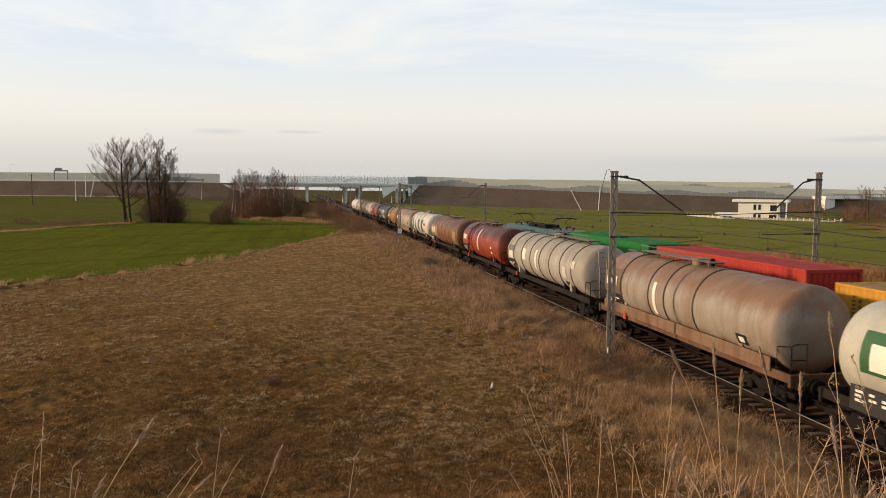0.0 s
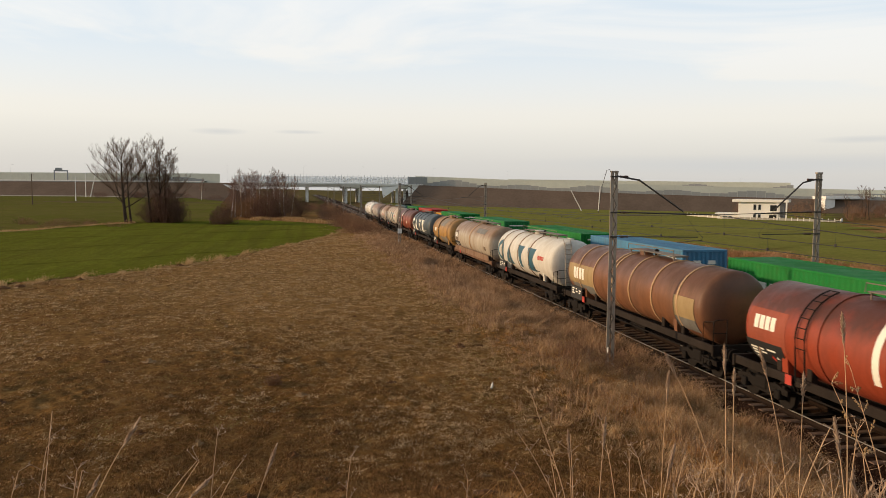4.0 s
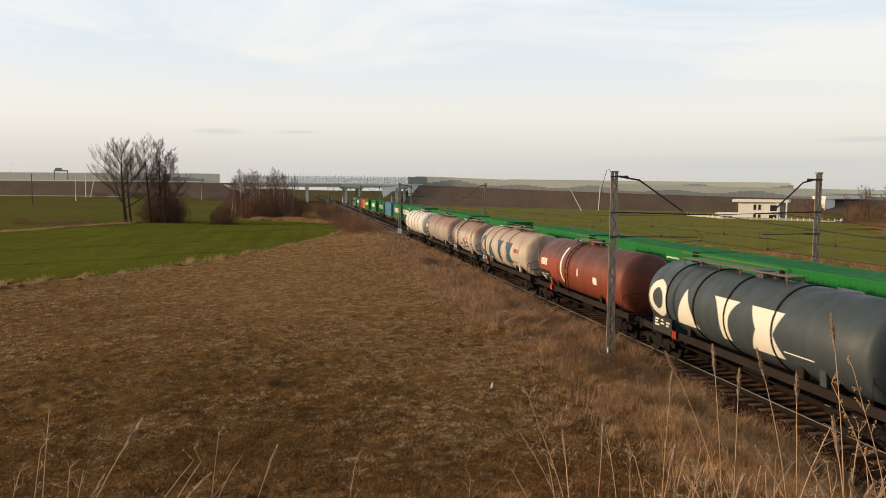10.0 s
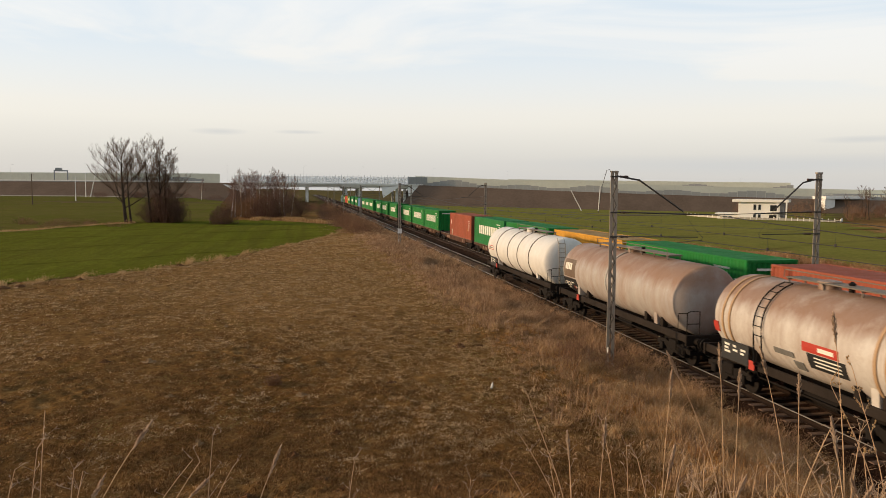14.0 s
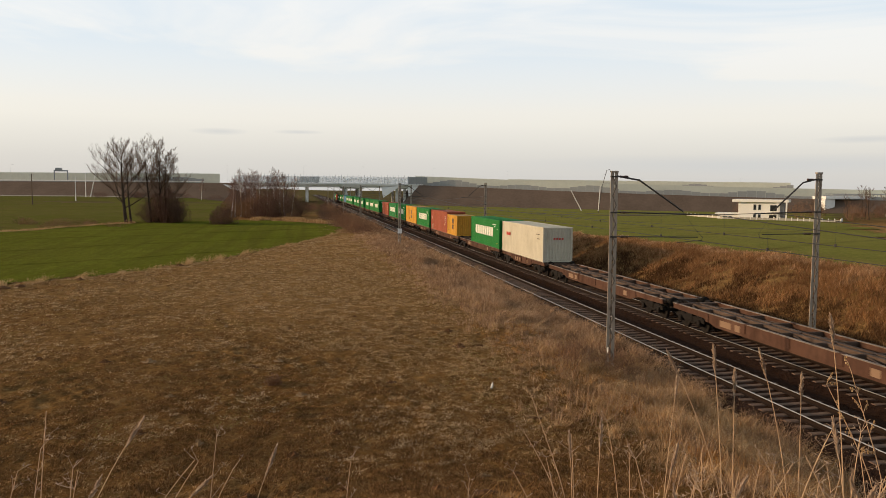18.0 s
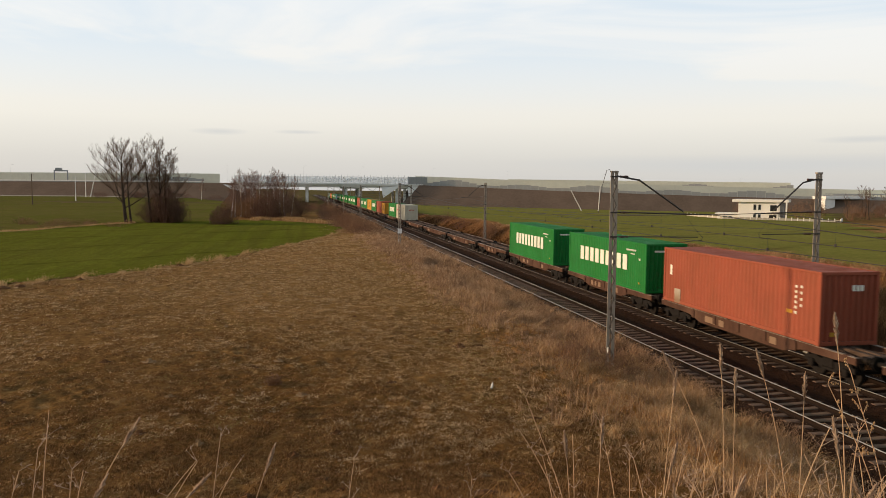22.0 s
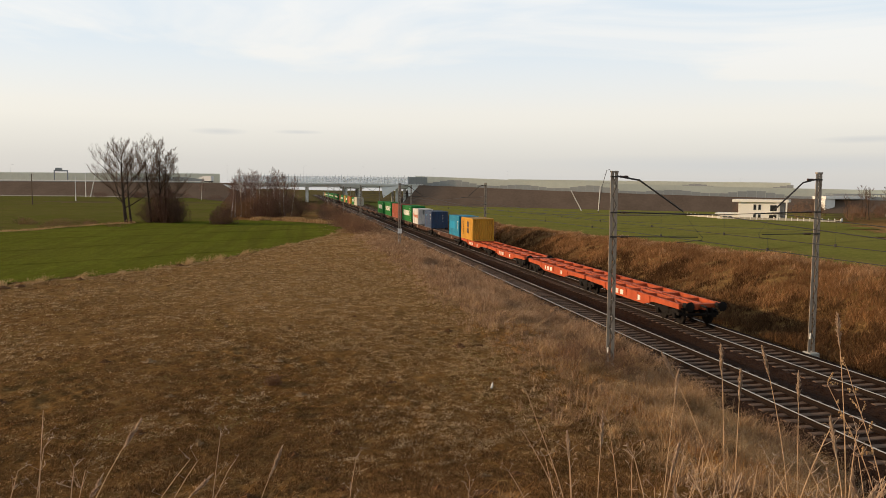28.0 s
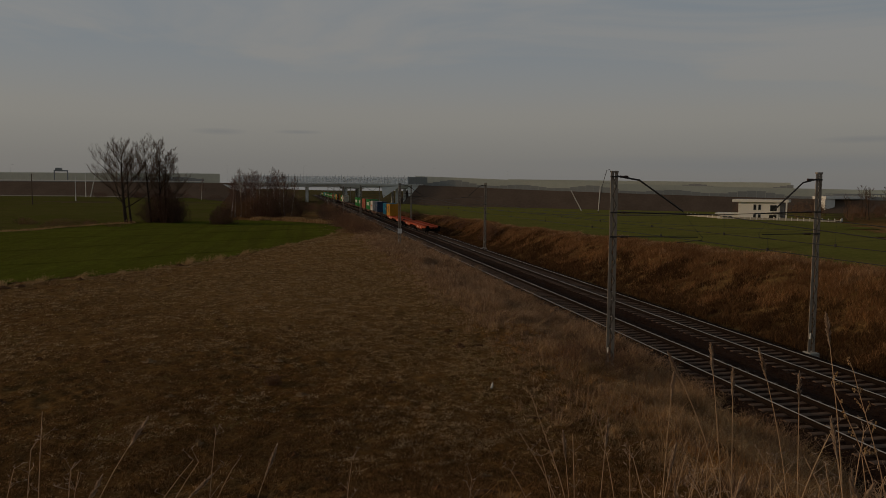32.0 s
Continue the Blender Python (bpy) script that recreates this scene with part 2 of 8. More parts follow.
def blades(name, a, b2, c, rough=0.8, through_light=0.35, mottle=0.0, size=2.2):
    """Grass, leaves or twigs: each blade takes its own tone."""
    m, t, b = material(name)
    g = t.nodes.new("ShaderNodeNewGeometry")
    r = t.nodes.new("ShaderNodeValToRGB")
    e = r.color_ramp.elements
    e[0].color, e[1].color = (*a, 1), (*c, 1)
    e.new(0.5).color = (*b2, 1)
    t.links.new(g.outputs["Random Per Island"], r.inputs[0])
    tone = r.outputs[0]
    if mottle:
        dull = tuple(0.42 * v for v in a)
        tone = blend(t, times(t, noise_tex(t, coords(t, (1, 0.6, 0.5)), size, 4, 0.65, 0.46, 0.62), mottle), tone, dull)
        tone = blend(t, times(t, noise_tex(t, coords(t), size * 0.13, 3, 0.6, 0.42, 0.66), mottle * 0.5), tone, b2)
    t.links.new(tone, b.inputs["Base Color"])
    b.inputs["Roughness"].default_value = rough
    b.inputs["Specular IOR Level"].default_value = 0.04
    thin = t.nodes.new("ShaderNodeBsdfTranslucent")
    t.links.new(tone, thin.inputs[0])
    both = t.nodes.new("ShaderNodeMixShader")
    both.inputs[0].default_value = through_light
    t.links.new(b.outputs[0], both.inputs[1])
    t.links.new(thin.outputs[0], both.inputs[2])
    out = [n for n in t.nodes if n.bl_idname == "ShaderNodeOutputMaterial"][0]
    t.links.new(both.outputs[0], out.inputs[0])
    return m


# ---- ground ----
def smooth(a, b, x):
    t = np.clip((x - a) / (b - a), 0, 1)
    return t * t * (3 - 2 * t)


def wobble(x, y, s, k=0.0):
    """Cheap soft unevenness."""
    return np.sin(x * s + 1.3 * np.sin(y * s * 0.7 + k)) * np.cos(y * s * 1.1 + 0.9 * np.sin(x * s * 0.6 - k))


def grain(x, y, s, k):
    """Uneven ground of a given size: smooth random heights from -1 to 1."""
    c, w = math.cos(k * 2.1), math.sin(k * 2.1)
    u, v = (x * c - y * w) / s + 31.7 * k, (x * w + y * c) / s - 17.3 * k
    i, j = np.floor(u), np.floor(v)
    f, g = u - i, v - j
    f, g = f * f * (3 - 2 * f), g * g * (3 - 2 * g)

    def lot(a, b):
        q = np.sin(a * 127.1 + b * 311.7 + k * 74.7) * 43758.5453
        return (q - np.floor(q)) * 2 - 1

    return (lot(i, j) * (1 - f) + lot(i + 1, j) * f) * (1 - g) + (lot(i, j + 1) * (1 - f) + lot(i + 1, j + 1) * f) * g


def crest(y):
    """Place and height of the crest of the bank beside the far track."""
    return 14.6 - 4.4 * smooth(35, 100, y), 2.15 - 0.6 * smooth(50, 110, y) - 1.7 * smooth(110, 230, y)


def height(x, y):
    """The lie of the land."""
    x, y = np.asarray(x, float), np.asarray(y, float)
    z = 0.05 + 0.10 * wobble(x, y, 0.11) + 0.05 * wobble(x, y, 0.43, 2.0)
    thick = np.clip(grain(x, y, 2.6, 3.0) * 0.8 + 0.65, 0.25, 1.3)
    knots = 0.036 * grain(x, y, 0.8, 1.0) + 0.038 * grain(x, y, 0.40, 2.0) * thick + 0.030 * grain(x, y, 0.23, 4.0) * thick
    z = z + knots * (1 - smooth(60, 110, y))
    # mound on which the camera stands
    mound = np.interp(y, [-60, -12, 0, 4, 8, 12, 16, 19], [5.0, 5.1, 5.05, 4.25, 2.75, 1.2, 0.25, 0.0])
    z = z + mound * smooth(-3.4, -8.5, x)
    # bank and field beyond the far track
    cx, cz = crest(y)
    right = -0.5 + (cz + 0.5) * smooth(6.9, cx + 1.2, x) + 0.12 * wobble(x, y, 0.5, 1.0) * smooth(7.2, 9, x)
    field = cz + (-1.6 - cz) * smooth(0, 170, x - cx) - 0.8 * smooth(180, 360, y) * smooth(20, 60, x)
    right = np.where(x > cx + 1.2, field + 0.12 * wobble(x, y, 0.5, 1.0) * smooth(cx + 9, cx + 2, x), right)
    z = z + 2.0 * smooth(320, 385, y) * smooth(-42, -75, x)
    z = np.where(x > 2, right, z)
    # shallow trench of the railway
    trench = smooth(-5.6, -3.0, x) * (1 - smooth(6.0, 7.2, x))
    z = z * (1 - trench) + (-0.55) * trench
    return z


def axis(parts):
    """Stations that grow coarser: (from, to, step)."""
    out = []
    for a, b, s in parts:
        out.extend(np.arange(a, b, s))
    return np.array(out + [parts[-1][1]])


def sheet(name, xs, ys, mat, lift=0.0, keep=None):
    gx, gy = np.meshgrid(xs, ys)
    gz = height(gx, gy) + lift
    v = np.stack([gx.ravel(), gy.ravel(), gz.ravel()], 1)
    nx = len(xs)
    i, j = np.meshgrid(np.arange(nx - 1), np.arange(len(ys) - 1))
    a = (j * nx + i).ravel()
    f = np.stack([a, a + 1, a + nx + 1, a + nx], 1)
    if keep is not None:
        f = f[keep(v[f].mean(1))]
    ob = soup(name, v, f, mat)
    ob.data.shade_smooth()
    return ob


def soil_material():
    """Old matted winter grass: brown with straw, moss and bare patches, streaked along the mowing."""
    m, t, b = material("winter_meadow")
    big = noise_tex(t, coords(t, (1, 0.7, 1)), 0.07, 5, 0.6, 0.35, 0.65)
    mid = noise_tex(t, coords(t, (1, 0.6, 1)), 0.6, 5, 0.7, 0.42, 0.62)
    fine = noise_tex(t, coords(t, (1, 0.8, 1)), 6.0, 6, 0.75, 0.40, 0.66)
    grit = noise_tex(t, coords(t, (1, 0.8, 1)), 22.0, 3, 0.8, 0.38, 0.68)
    hollow = noise_tex(t, coords(t, (1, 0.55, 1)), 4.6, 5, 0.7, 0.49, 0.60)
    mat = noise_tex(t, coords(t, (0.8, 0.55, 1)), 2.4, 6, 0.75, 0.54, 0.66)
    moss = noise_tex(t, coords(t), 0.22, 4, 0.6, 0.56, 0.72)
    col = blend(t, big, (0.190, 0.092, 0.028), (0.320, 0.176, 0.064))
    col = blend(t, times(t, mid, 0.6), col, (0.125, 0.058, 0.020))
    sep = t.nodes.new("ShaderNodeSeparateXYZ")
    t.links.new(coords(t), sep.inputs[0])
    # paler tone blended in from y = 24, gone again by y = 190
    hay = t.nodes.new("ShaderNodeMapRange")
    hay.inputs["From Min"].default_value, hay.inputs["From Max"].default_value = 24.0, 56.0
    t.links.new(sep.outputs["Y"], hay.inputs[0])
    beyond = t.nodes.new("ShaderNodeMapRange")
    beyond.inputs["From Min"].default_value, beyond.inputs["From Max"].default_value = 190.0, 140.0
    t.links.new(sep.outputs["Y"], beyond.inputs[0])
    col = blend(t, times(t, beyond.outputs[0], times(t, hay.outputs[0], 0.50)), col, (0.44, 0.275, 0.122))
    col = blend(t, times(t, moss, 0.40), col, (0.15, 0.120, 0.026))
    yon = t.nodes.new("ShaderNodeMapRange")
    yon.inputs["From Min"].default_value, yon.inputs["From Max"].default_value = 185.0, 230.0
    t.links.new(sep.outputs["Y"], yon.inputs[0])
    col = blend(t, times(t, mat, 0.75), col, (0.50, 0.325, 0.155))
    col = blend(t, times(t, hollow, 0.65), col, (0.070, 0.032, 0.011))
    col = blend(t, times(t, fine, 0.5), col, (0.38, 0.235, 0.092))
    col = blend(t, times(t, grit, 0.50), col, (0.060, 0.028, 0.010))
    col = blend(t, times(t, yon.outputs[0], 0.9), col, blend(t, big, (0.085, 0.082, 0.030), (0.125, 0.098, 0.050)))
    t.links.new(col, b.inputs["Base Color"])
    b.inputs["Roughness"].default_value = 0.95
    b.inputs["Specular IOR Level"].default_value = 0.0
    bump(t, b, fine, 0.9, 0.08)
    return m


def crop_material(name, a, b2, soil, rows=1.0, turn=0.0):
    """Young winter corn in drilled rows."""
    m, t, b = material(name)
    big = noise_tex(t, coords(t), 0.03, 4, 0.6, 0.35, 0.65)
    drill = coords(t, (1, 0.035, 1))
    drill.node.inputs["Rotation"].default_value = (0, 0, turn)
    mid = noise_tex(t, drill, 0.55, 5, 0.75, 0.42, 0.66)
    fine = noise_tex(t, coords(t, (1, 0.5, 1)), 3.5, 6, 0.8, 0.36, 0.64)
    patch_tone = noise_tex(t, coords(t), 0.28, 5, 0.7, 0.4, 0.68)
    col = blend(t, big, a, b2)
    col = blend(t, times(t, patch_tone, 0.35), col, tuple(v * 0.55 for v in a))
    col = blend(t, times(t, mid, 0.6 * rows), col, soil)
    col = blend(t, times(t, fine, 0.6), col, tuple(v * 0.45 for v in a))
    # wheel marks of the drill
    lane = t.nodes.new("ShaderNodeSeparateXYZ")
    bent = t.nodes.new("ShaderNodeMapping")
    bent.inputs["Rotation"].default_value = (0, 0, -radians(36))
    t.links.new(coords(t), bent.inputs[0])
    t.links.new(bent.outputs[0], lane.inputs[0])
    mark = t.nodes.new("ShaderNodeMath")
    mark.operation = "PINGPONG"
    t.links.new(lane.outputs["Y"], mark.inputs[0])
    mark.inputs[1].default_value = 8.0
    thin = t.nodes.new("ShaderNodeMapRange")
    thin.inputs["From Min"].default_value, thin.inputs["From Max"].default_value = 0.9, 0.1
    t.links.new(mark.outputs[0], thin.inputs[0])
    col = blend(t, times(t, thin.outputs[0], times(t, noise_tex(t, coords(t), 0.35, 3, 0.6, 0.3, 0.6), 0.6)), col, tuple(v * 0.45 for v in soil))
    t.links.new(col, b.inputs["Base Color"])
    b.inputs["Roughness"].default_value = 0.9
    b.inputs["Specular IOR Level"].default_value = 0.0
    bump(t, b, fine, 0.8, 0.06)
    return m


MEADOW = soil_material()
CORN = crop_material("winter_corn", (0.126, 0.142, 0.018), (0.166, 0.170, 0.028), (0.095, 0.080, 0.020), turn=radians(22))
CORN_FAR = crop_material("far_corn", (0.205, 0.205, 0.045), (0.255, 0.240, 0.065), (0.20, 0.16, 0.06), turn=radians(-20))
ROUGH_GRASS = crop_material("rough_pasture", (0.125, 0.130, 0.026), (0.165, 0.150, 0.042), (0.16, 0.11, 0.05), turn=radians(80))

xs = axis([(-2600, -600, 250), (-600, -160, 40), (-160, -60, 6), (-60, -32, 1.5), (-32, -4, 0.095), (-4, 16, 0.4), (16, 40, 1.5), (40, 160, 6), (160, 600, 40), (600, 3200, 260)])
ys = axis([(-900, -100, 80), (-100, -12, 8), (-12, 11, 0.6), (11, 36, 0.095), (36, 64, 0.2), (64, 90, 0.5), (90, 140, 1.2), (140, 300, 6), (300, 600, 25), (600, 4200, 300)])
ground = tagged(sheet("ground", xs, ys, MEADOW), "brown matted winter meadow with moss and straw patches", "ground", kind="structure")


def corn_edge(x):
    """Where the corn field ends towards the camera."""
    return np.interp(x, [-120, -60, -35.3, -28, -20, -13, -9.6], [22, 41, 54.7, 63.5, 82, 106, 119])


def in_corn(p):
    x, y = p[:, 0], p[:, 1]
    return (y > corn_edge(x) + 0.6 * np.sin(x * 2.1)) & (y < np.interp(x, [-200, -62, -56, -48, -24, -9], [84, 116, 124, 146, 168, 140])) & (x < -9.6 + 0.9 * np.sin(y * 0.4))


corn = sheet("green_field", axis([(-260, -70, 4), (-70, -8.8, 0.5)]), axis([(20, 110, 0.6), (110, 172, 0.8)]), CORN, 0.06, in_corn)
tagged(corn, "bright green field of young winter corn in drilled rows", "field", kind="structure")
pasture = sheet("pasture", axis([(-420, -110, 8), (-110, -22, 2)]), axis([(80, 170, 1.5), (170, 430, 5)]), ROUGH_GRASS, 0.07,
                lambda p: (p[:, 1] > np.interp(p[:, 0], [-200, -62, -56, -48, -24], [84.5, 116.5, 124.5, 146.5, 168.5])) & (p[:, 0] < -24 - 0.06 * p[:, 1]))
tagged(pasture, "olive rough pasture between the corn and the embankment", "field", kind="structure")
far_field = sheet("far_field", axis([(9, 30, 0.7), (30, 150, 1.5), (150, 300, 6)]), axis([(26, 200, 1), (200, 400, 4)]), CORN_FAR, 0.08,
                  lambda p: (p[:, 0] > crest(p[:, 1])[0] + 3.4 + 0.5 * np.sin(p[:, 1] * 0.9)) & (p[:, 0] < np.maximum(0.70 * p[:, 1], 46) + 3.0 * np.sin(p[:, 1] * 0.21) + 2.0 * np.sin(p[:, 1] * 0.53)))
tagged(far_field, "pale green corn field beyond the railway bank", "field", kind="structure")


# ---- railway ----
FAR = 4.11
RUST = plain("rusty_steel", (0.020, 0.012, 0.008), 0.85, 0.2, 0.4, 9)
RAIL_TOP = plain("worn_rail", (0.54, 0.49, 0.43), 0.5, 0.3, 0.25, 12)
BLACK = plain("grimy_black", (0.012, 0.011, 0.010), 0.75, 0.0, 0.4, 7)
GALV = plain("weathered_zinc", (0.33, 0.275, 0.215), 0.65, 0.1, 0.35, 5)
CONCRETE = plain("concrete", (0.40, 0.37, 0.32), 0.9, 0.0, 0.35, 5)
SLEEPER = plain("sleeper_concrete", (0.15, 0.098, 0.070), 0.95, 0.0, 0.6, 7)
WIRE = plain("dull_copper", (0.055, 0.048, 0.042), 0.6, 0.4, 0.2, 4)
BROWN_INS = plain("brown_porcelain", (0.07, 0.035, 0.022), 0.3, 0.0, 0.2, 10)
WHITE_PAINT = plain("white_enamel", (0.78, 0.76, 0.72), 0.5, 0.0, 0.15, 5)


def ballast_material():
    m, t, b = material("ballast")
    v = t.nodes.new("ShaderNodeTexVoronoi")
    v.inputs["Scale"].default_value = 16.0
    t.links.new(coords(t), v.inputs["Vector"])
    tone = t.nodes.new("ShaderNodeSeparateColor")
    t.links.new(v.outputs["Color"], tone.inputs[0])
    rust = noise_tex(t, coords(t), 0.5, 5, 0.6, 0.35, 0.65)
    col = blend(t, tone.outputs[0], (0.013, 0.0055, 0.0028), (0.046, 0.020, 0.0095))
    col = blend(t, times(t, rust, 0.5), col, (0.030, 0.014, 0.007))
    t.links.new(col, b.inputs["Base Color"])
    b.inputs["Roughness"].default_value = 0.95
    b.inputs["Specular IOR Level"].default_value = 0.08
    bump(t, b, v.outputs["Distance"], 1.0, 0.05)
    return m


BALLAST = ballast_material()
Y0, Y1 = -620.0, 900.0


def ballast_bed():
    rng = np.random.RandomState(5)
    px = np.array([-3.1, -2.4, -1.75, -1.45, -1.12, -0.9, -0.5, 0.0, 0.5, 0.9, 1.12, 1.45, 1.8, 2.05, 2.4, FAR - 1.45, FAR - 1.12, FAR - 0.9, FAR - 0.5, FAR, FAR + 0.5, FAR + 0.9, FAR + 1.12, FAR + 1.45, FAR + 1.8, FAR + 2.4, FAR + 3.1])
    half = [-0.200, -0.188, -0.212, -0.228, -0.232, -0.228, -0.212, -0.188, -0.200]
    pz = np.array([-0.62, -0.5, -0.25] + half + [-0.25, -0.30, -0.25] + half + [-0.25, -0.5, -0.62])
    ys = axis([(Y0, 10, 10), (10, 70, 0.2), (70, 150, 1.2), (150, Y1, 10)])
    gx, gy = np.meshgrid(px, ys)
    gz = np.tile(pz, (len(ys), 1)) + rng.uniform(-0.022, 0.022, gx.shape)
    v = np.stack([(gx + rng.uniform(-0.04, 0.04, gx.shape)).ravel(), gy.ravel(), gz.ravel()], 1)
    n = len(px)
    i, j = np.meshgrid(np.arange(n - 1), np.arange(len(ys) - 1))
    a = (j * n + i).ravel()
    return soup("track_bed", v, np.stack([a, a + 1, a + n + 1, a + n], 1), BALLAST)


tagged(ballast_bed(), "rust-brown crushed stone ballast under both tracks", "track bed", kind="structure")
rng = np.random.RandomState(11)
n_st = 22000
sy = 12 + 60 * rng.rand(n_st) ** 1.5
sx = rng.uniform(-2.3, FAR + 2.3, n_st)
sz = np.interp(sx, [-2.4, -1.75, -1.5, 0, 1.5, 2.05, FAR - 1.5, FAR, FAR + 1.5, FAR + 1.8, FAR + 2.4], [-0.5, -0.26, -0.23, -0.27, -0.23, -0.31, -0.23, -0.27, -0.23, -0.26, -0.5]) + 0.012
tet = np.array([(1, 0, -0.6), (-0.5, 0.87, -0.6), (-0.5, -0.87, -0.6), (0.1, 0.05, 0.8)])
size = rng.uniform(0.02, 0.045, (n_st, 1, 1))
ang = rng.uniform(0, 6.28, n_st)
rot = np.stack([np.stack([np.cos(ang), -np.sin(ang), 0 * ang], 1), np.stack([np.sin(ang), np.cos(ang), 0 * ang], 1), np.stack([0 * ang, 0 * ang, 1 + 0 * ang], 1)], 1)
sv = np.einsum("nij,kj->nki", rot, tet) * size + np.stack([sx, sy, sz], 1)[:, None, :]
sf = (np.arange(n_st)[:, None, None] * 4 + np.array([(0, 1, 3), (1, 2, 3), (2, 0, 3)])[None]).reshape(-1, 3)
STONE = blades("ballast_stones", (0.012, 0.0055, 0.003), (0.031, 0.014, 0.0075), (0.080, 0.040, 0.023))
tagged(soup("ballast_stones", sv.reshape(-1, 3), sf, STONE), "loose rust-brown ballast stones between the rails", "ballast", kind="stuff")

RAIL_PROFILE = [(-0.07, -0.172), (0.07, -0.172), (0.07, -0.16), (0.012, -0.13), (0.012, -0.045), (0.036, -0.035), (0.036, -0.006), (0.028, 0), (-0.028, 0), (-0.036, -0.006), (-0.036, -0.035), (-0.012, -0.045), (-0.012, -0.13), (-0.07, -0.16)]


def rail_mesh():
    me = MB().prism(RAIL_PROFILE, Y0, Y1).mesh("rail")
    me.materials.append(RUST)
    me.materials.append(RAIL_TOP)
    for p in me.polygons:
        if abs(p.normal.z) > 0.3 and p.center.z > -0.01:
            p.material_index = 1
    return me


def sleeper_mesh():
    prof = [(-0.14, -0.36), (0.14, -0.36), (0.115, -0.18), (0.085, -0.165), (-0.085, -0.165), (-0.115, -0.18)]
    mb = MB()
    n = len(prof)
    st = [(-1.3, 0.0), (-1.28, 0.0), (-0.95, 0.0), (-0.35, -0.03), (0.35, -0.03), (0.95, 0.0), (1.28, 0.0), (1.3, 0.0)]
    for x, dz in st:
        k = 0.94 if abs(x) > 1.29 else 1.0
        mb.v.extend([(x, y * k, z + (dz if z > -0.3 else 0)) for y, z in prof])
    for i in range(len(st) - 1):
        for k in range(n):
            k2 = (k + 1) % n
            mb.f.append((i * n + k, (i + 1) * n + k, (i + 1) * n + k2, i * n + k2))
    mb.f.append(tuple(range(n)))
    mb.f.append(tuple((len(st) - 1) * n + k for k in range(n))[::-1])
    return mb


def railway_track(x, label):
    track = tagged(new("railway_track"), label, "railway track", group="railway tracks")
    track.location = (x, 0, 0)
    me = rail_mesh()
    for s in (-0.75, 0.75):
        ob = new("rail", me)
        ob.parent, ob.location = track, (s, 0, 0)
    sm = sleeper_mesh()
    me = sm.mesh("sleeper")
    me.materials.append(SLEEPER)
    for i in range(150):
        ob = new("sleeper", me)
        ob.parent, ob.location = track, (random.uniform(-0.02, 0.02), 12 + i * 0.6, random.uniform(-0.006, 0.006))
    v = np.array(sm.v)
    quads = np.array([f for f in sm.f if len(f) == 4])
    st = np.concatenate([np.arange(12 + 150 * 0.6, 420, 0.6), np.arange(-30, 12, 0.6)])
    vv = (v[None] + np.stack([0 * st, st, 0 * st], 1)[:, None, :]).reshape(-1, 3)
    ff = (quads[None] + (np.arange(len(st)) * len(v))[:, None, None]).reshape(-1, 4)
    rest = soup("sleepers", vv, ff, SLEEPER)
    rest.parent, rest["kind"] = track, "stuff"
    return track


railway_track(0.0, "near railway track, shiny rails on concrete sleepers")
railway_track(FAR, "far railway track, dull rails on concrete sleepers")


# ---- rolling stock: shared meshes, origin at the wagon's middle, y along the train ----
def wheel_meshes():
    mb = MB().lathe([(0.05, -0.07), (0.40, -0.065), (0.46, -0.07), (0.46, 0.03), (0.49, 0.035), (0.49, 0.065), (0.40, 0.06), (0.30, 0.03), (0.12, 0.045), (0.10, 0.10), (0.05, 0.10)], 22, 0, 0.46, "x")
    return mb.mesh("wheel", True)


WHEEL = wheel_meshes()


def axle_mesh():
    return MB().lathe([(0.085, -0.98), (0.085, 0.98)], 12, 0, 0.46, "x").mesh("axle", True)


AXLE = axle_mesh()


def bogie_frame_mesh():
    mb = MB()
    for s in (-1, 1):
        x0, x1 = (s * 1.04 - 0.06, s * 1.04 + 0.06)
        side = [(-1.35, 0.50), (-1.35, 0.68), (-0.75, 0.78), (-0.4, 0.72), (0.4, 0.72), (0.75, 0.78), (1.35, 0.68), (1.35, 0.50), (0.7, 0.55), (0.4, 0.36), (-0.4, 0.36), (-0.7, 0.55)]
        n = len(side)
        vs = [(x0, y, z) for y, z in side] + [(x1, y, z) for y, z in side]
        mb.add(vs, [(i, (i + 1) % n, n + (i + 1) % n, n + i) for i in range(n)] + [tuple(range(n))[::-1], tuple(range(n, 2 * n))])
        for y in (-0.9, 0.9):
            mb.cbox(s * 1.04 - 0.14, s * 1.04 + 0.14, y - 0.14, y + 0.14, 0.32, 0.62, 0.03)
            mb.tube([(s * 1.04, y - 0.22, 0.5), (s * 1.04, y - 0.22, 0.8)], 0.07, 8)
            mb.tube([(s * 1.04, y + 0.22, 0.5), (s * 1.04, y + 0.22, 0.8)], 0.07, 8)
        mb.cbox(s * 0.95 - 0.2, s * 0.95 + 0.2, -0.3, 0.3, 0.45, 0.86, 0.04)
    mb.cbox(-1.0, 1.0, -0.22, 0.22, 0.55, 0.9, 0.03)
    mb.beam((-1.0, -1.3, 0.55), (1.0, -1.3, 0.55), 0.1)
    mb.beam((-1.0, 1.3, 0.55), (1.0, 1.3, 0.55), 0.1)
    return mb.mesh("bogie_frame")


BOGIE_FRAME = bogie_frame_mesh()


def buffer_mesh():
    mb = MB()
    mb.lathe([(0.13, 0.0), (0.13, 0.30), (0.09, 0.31), (0.09, 0.52), (0.24, 0.54), (0.25, 0.58), (0.20, 0.60)], 16, 0, 0)
    return mb.mesh("buffer", True)


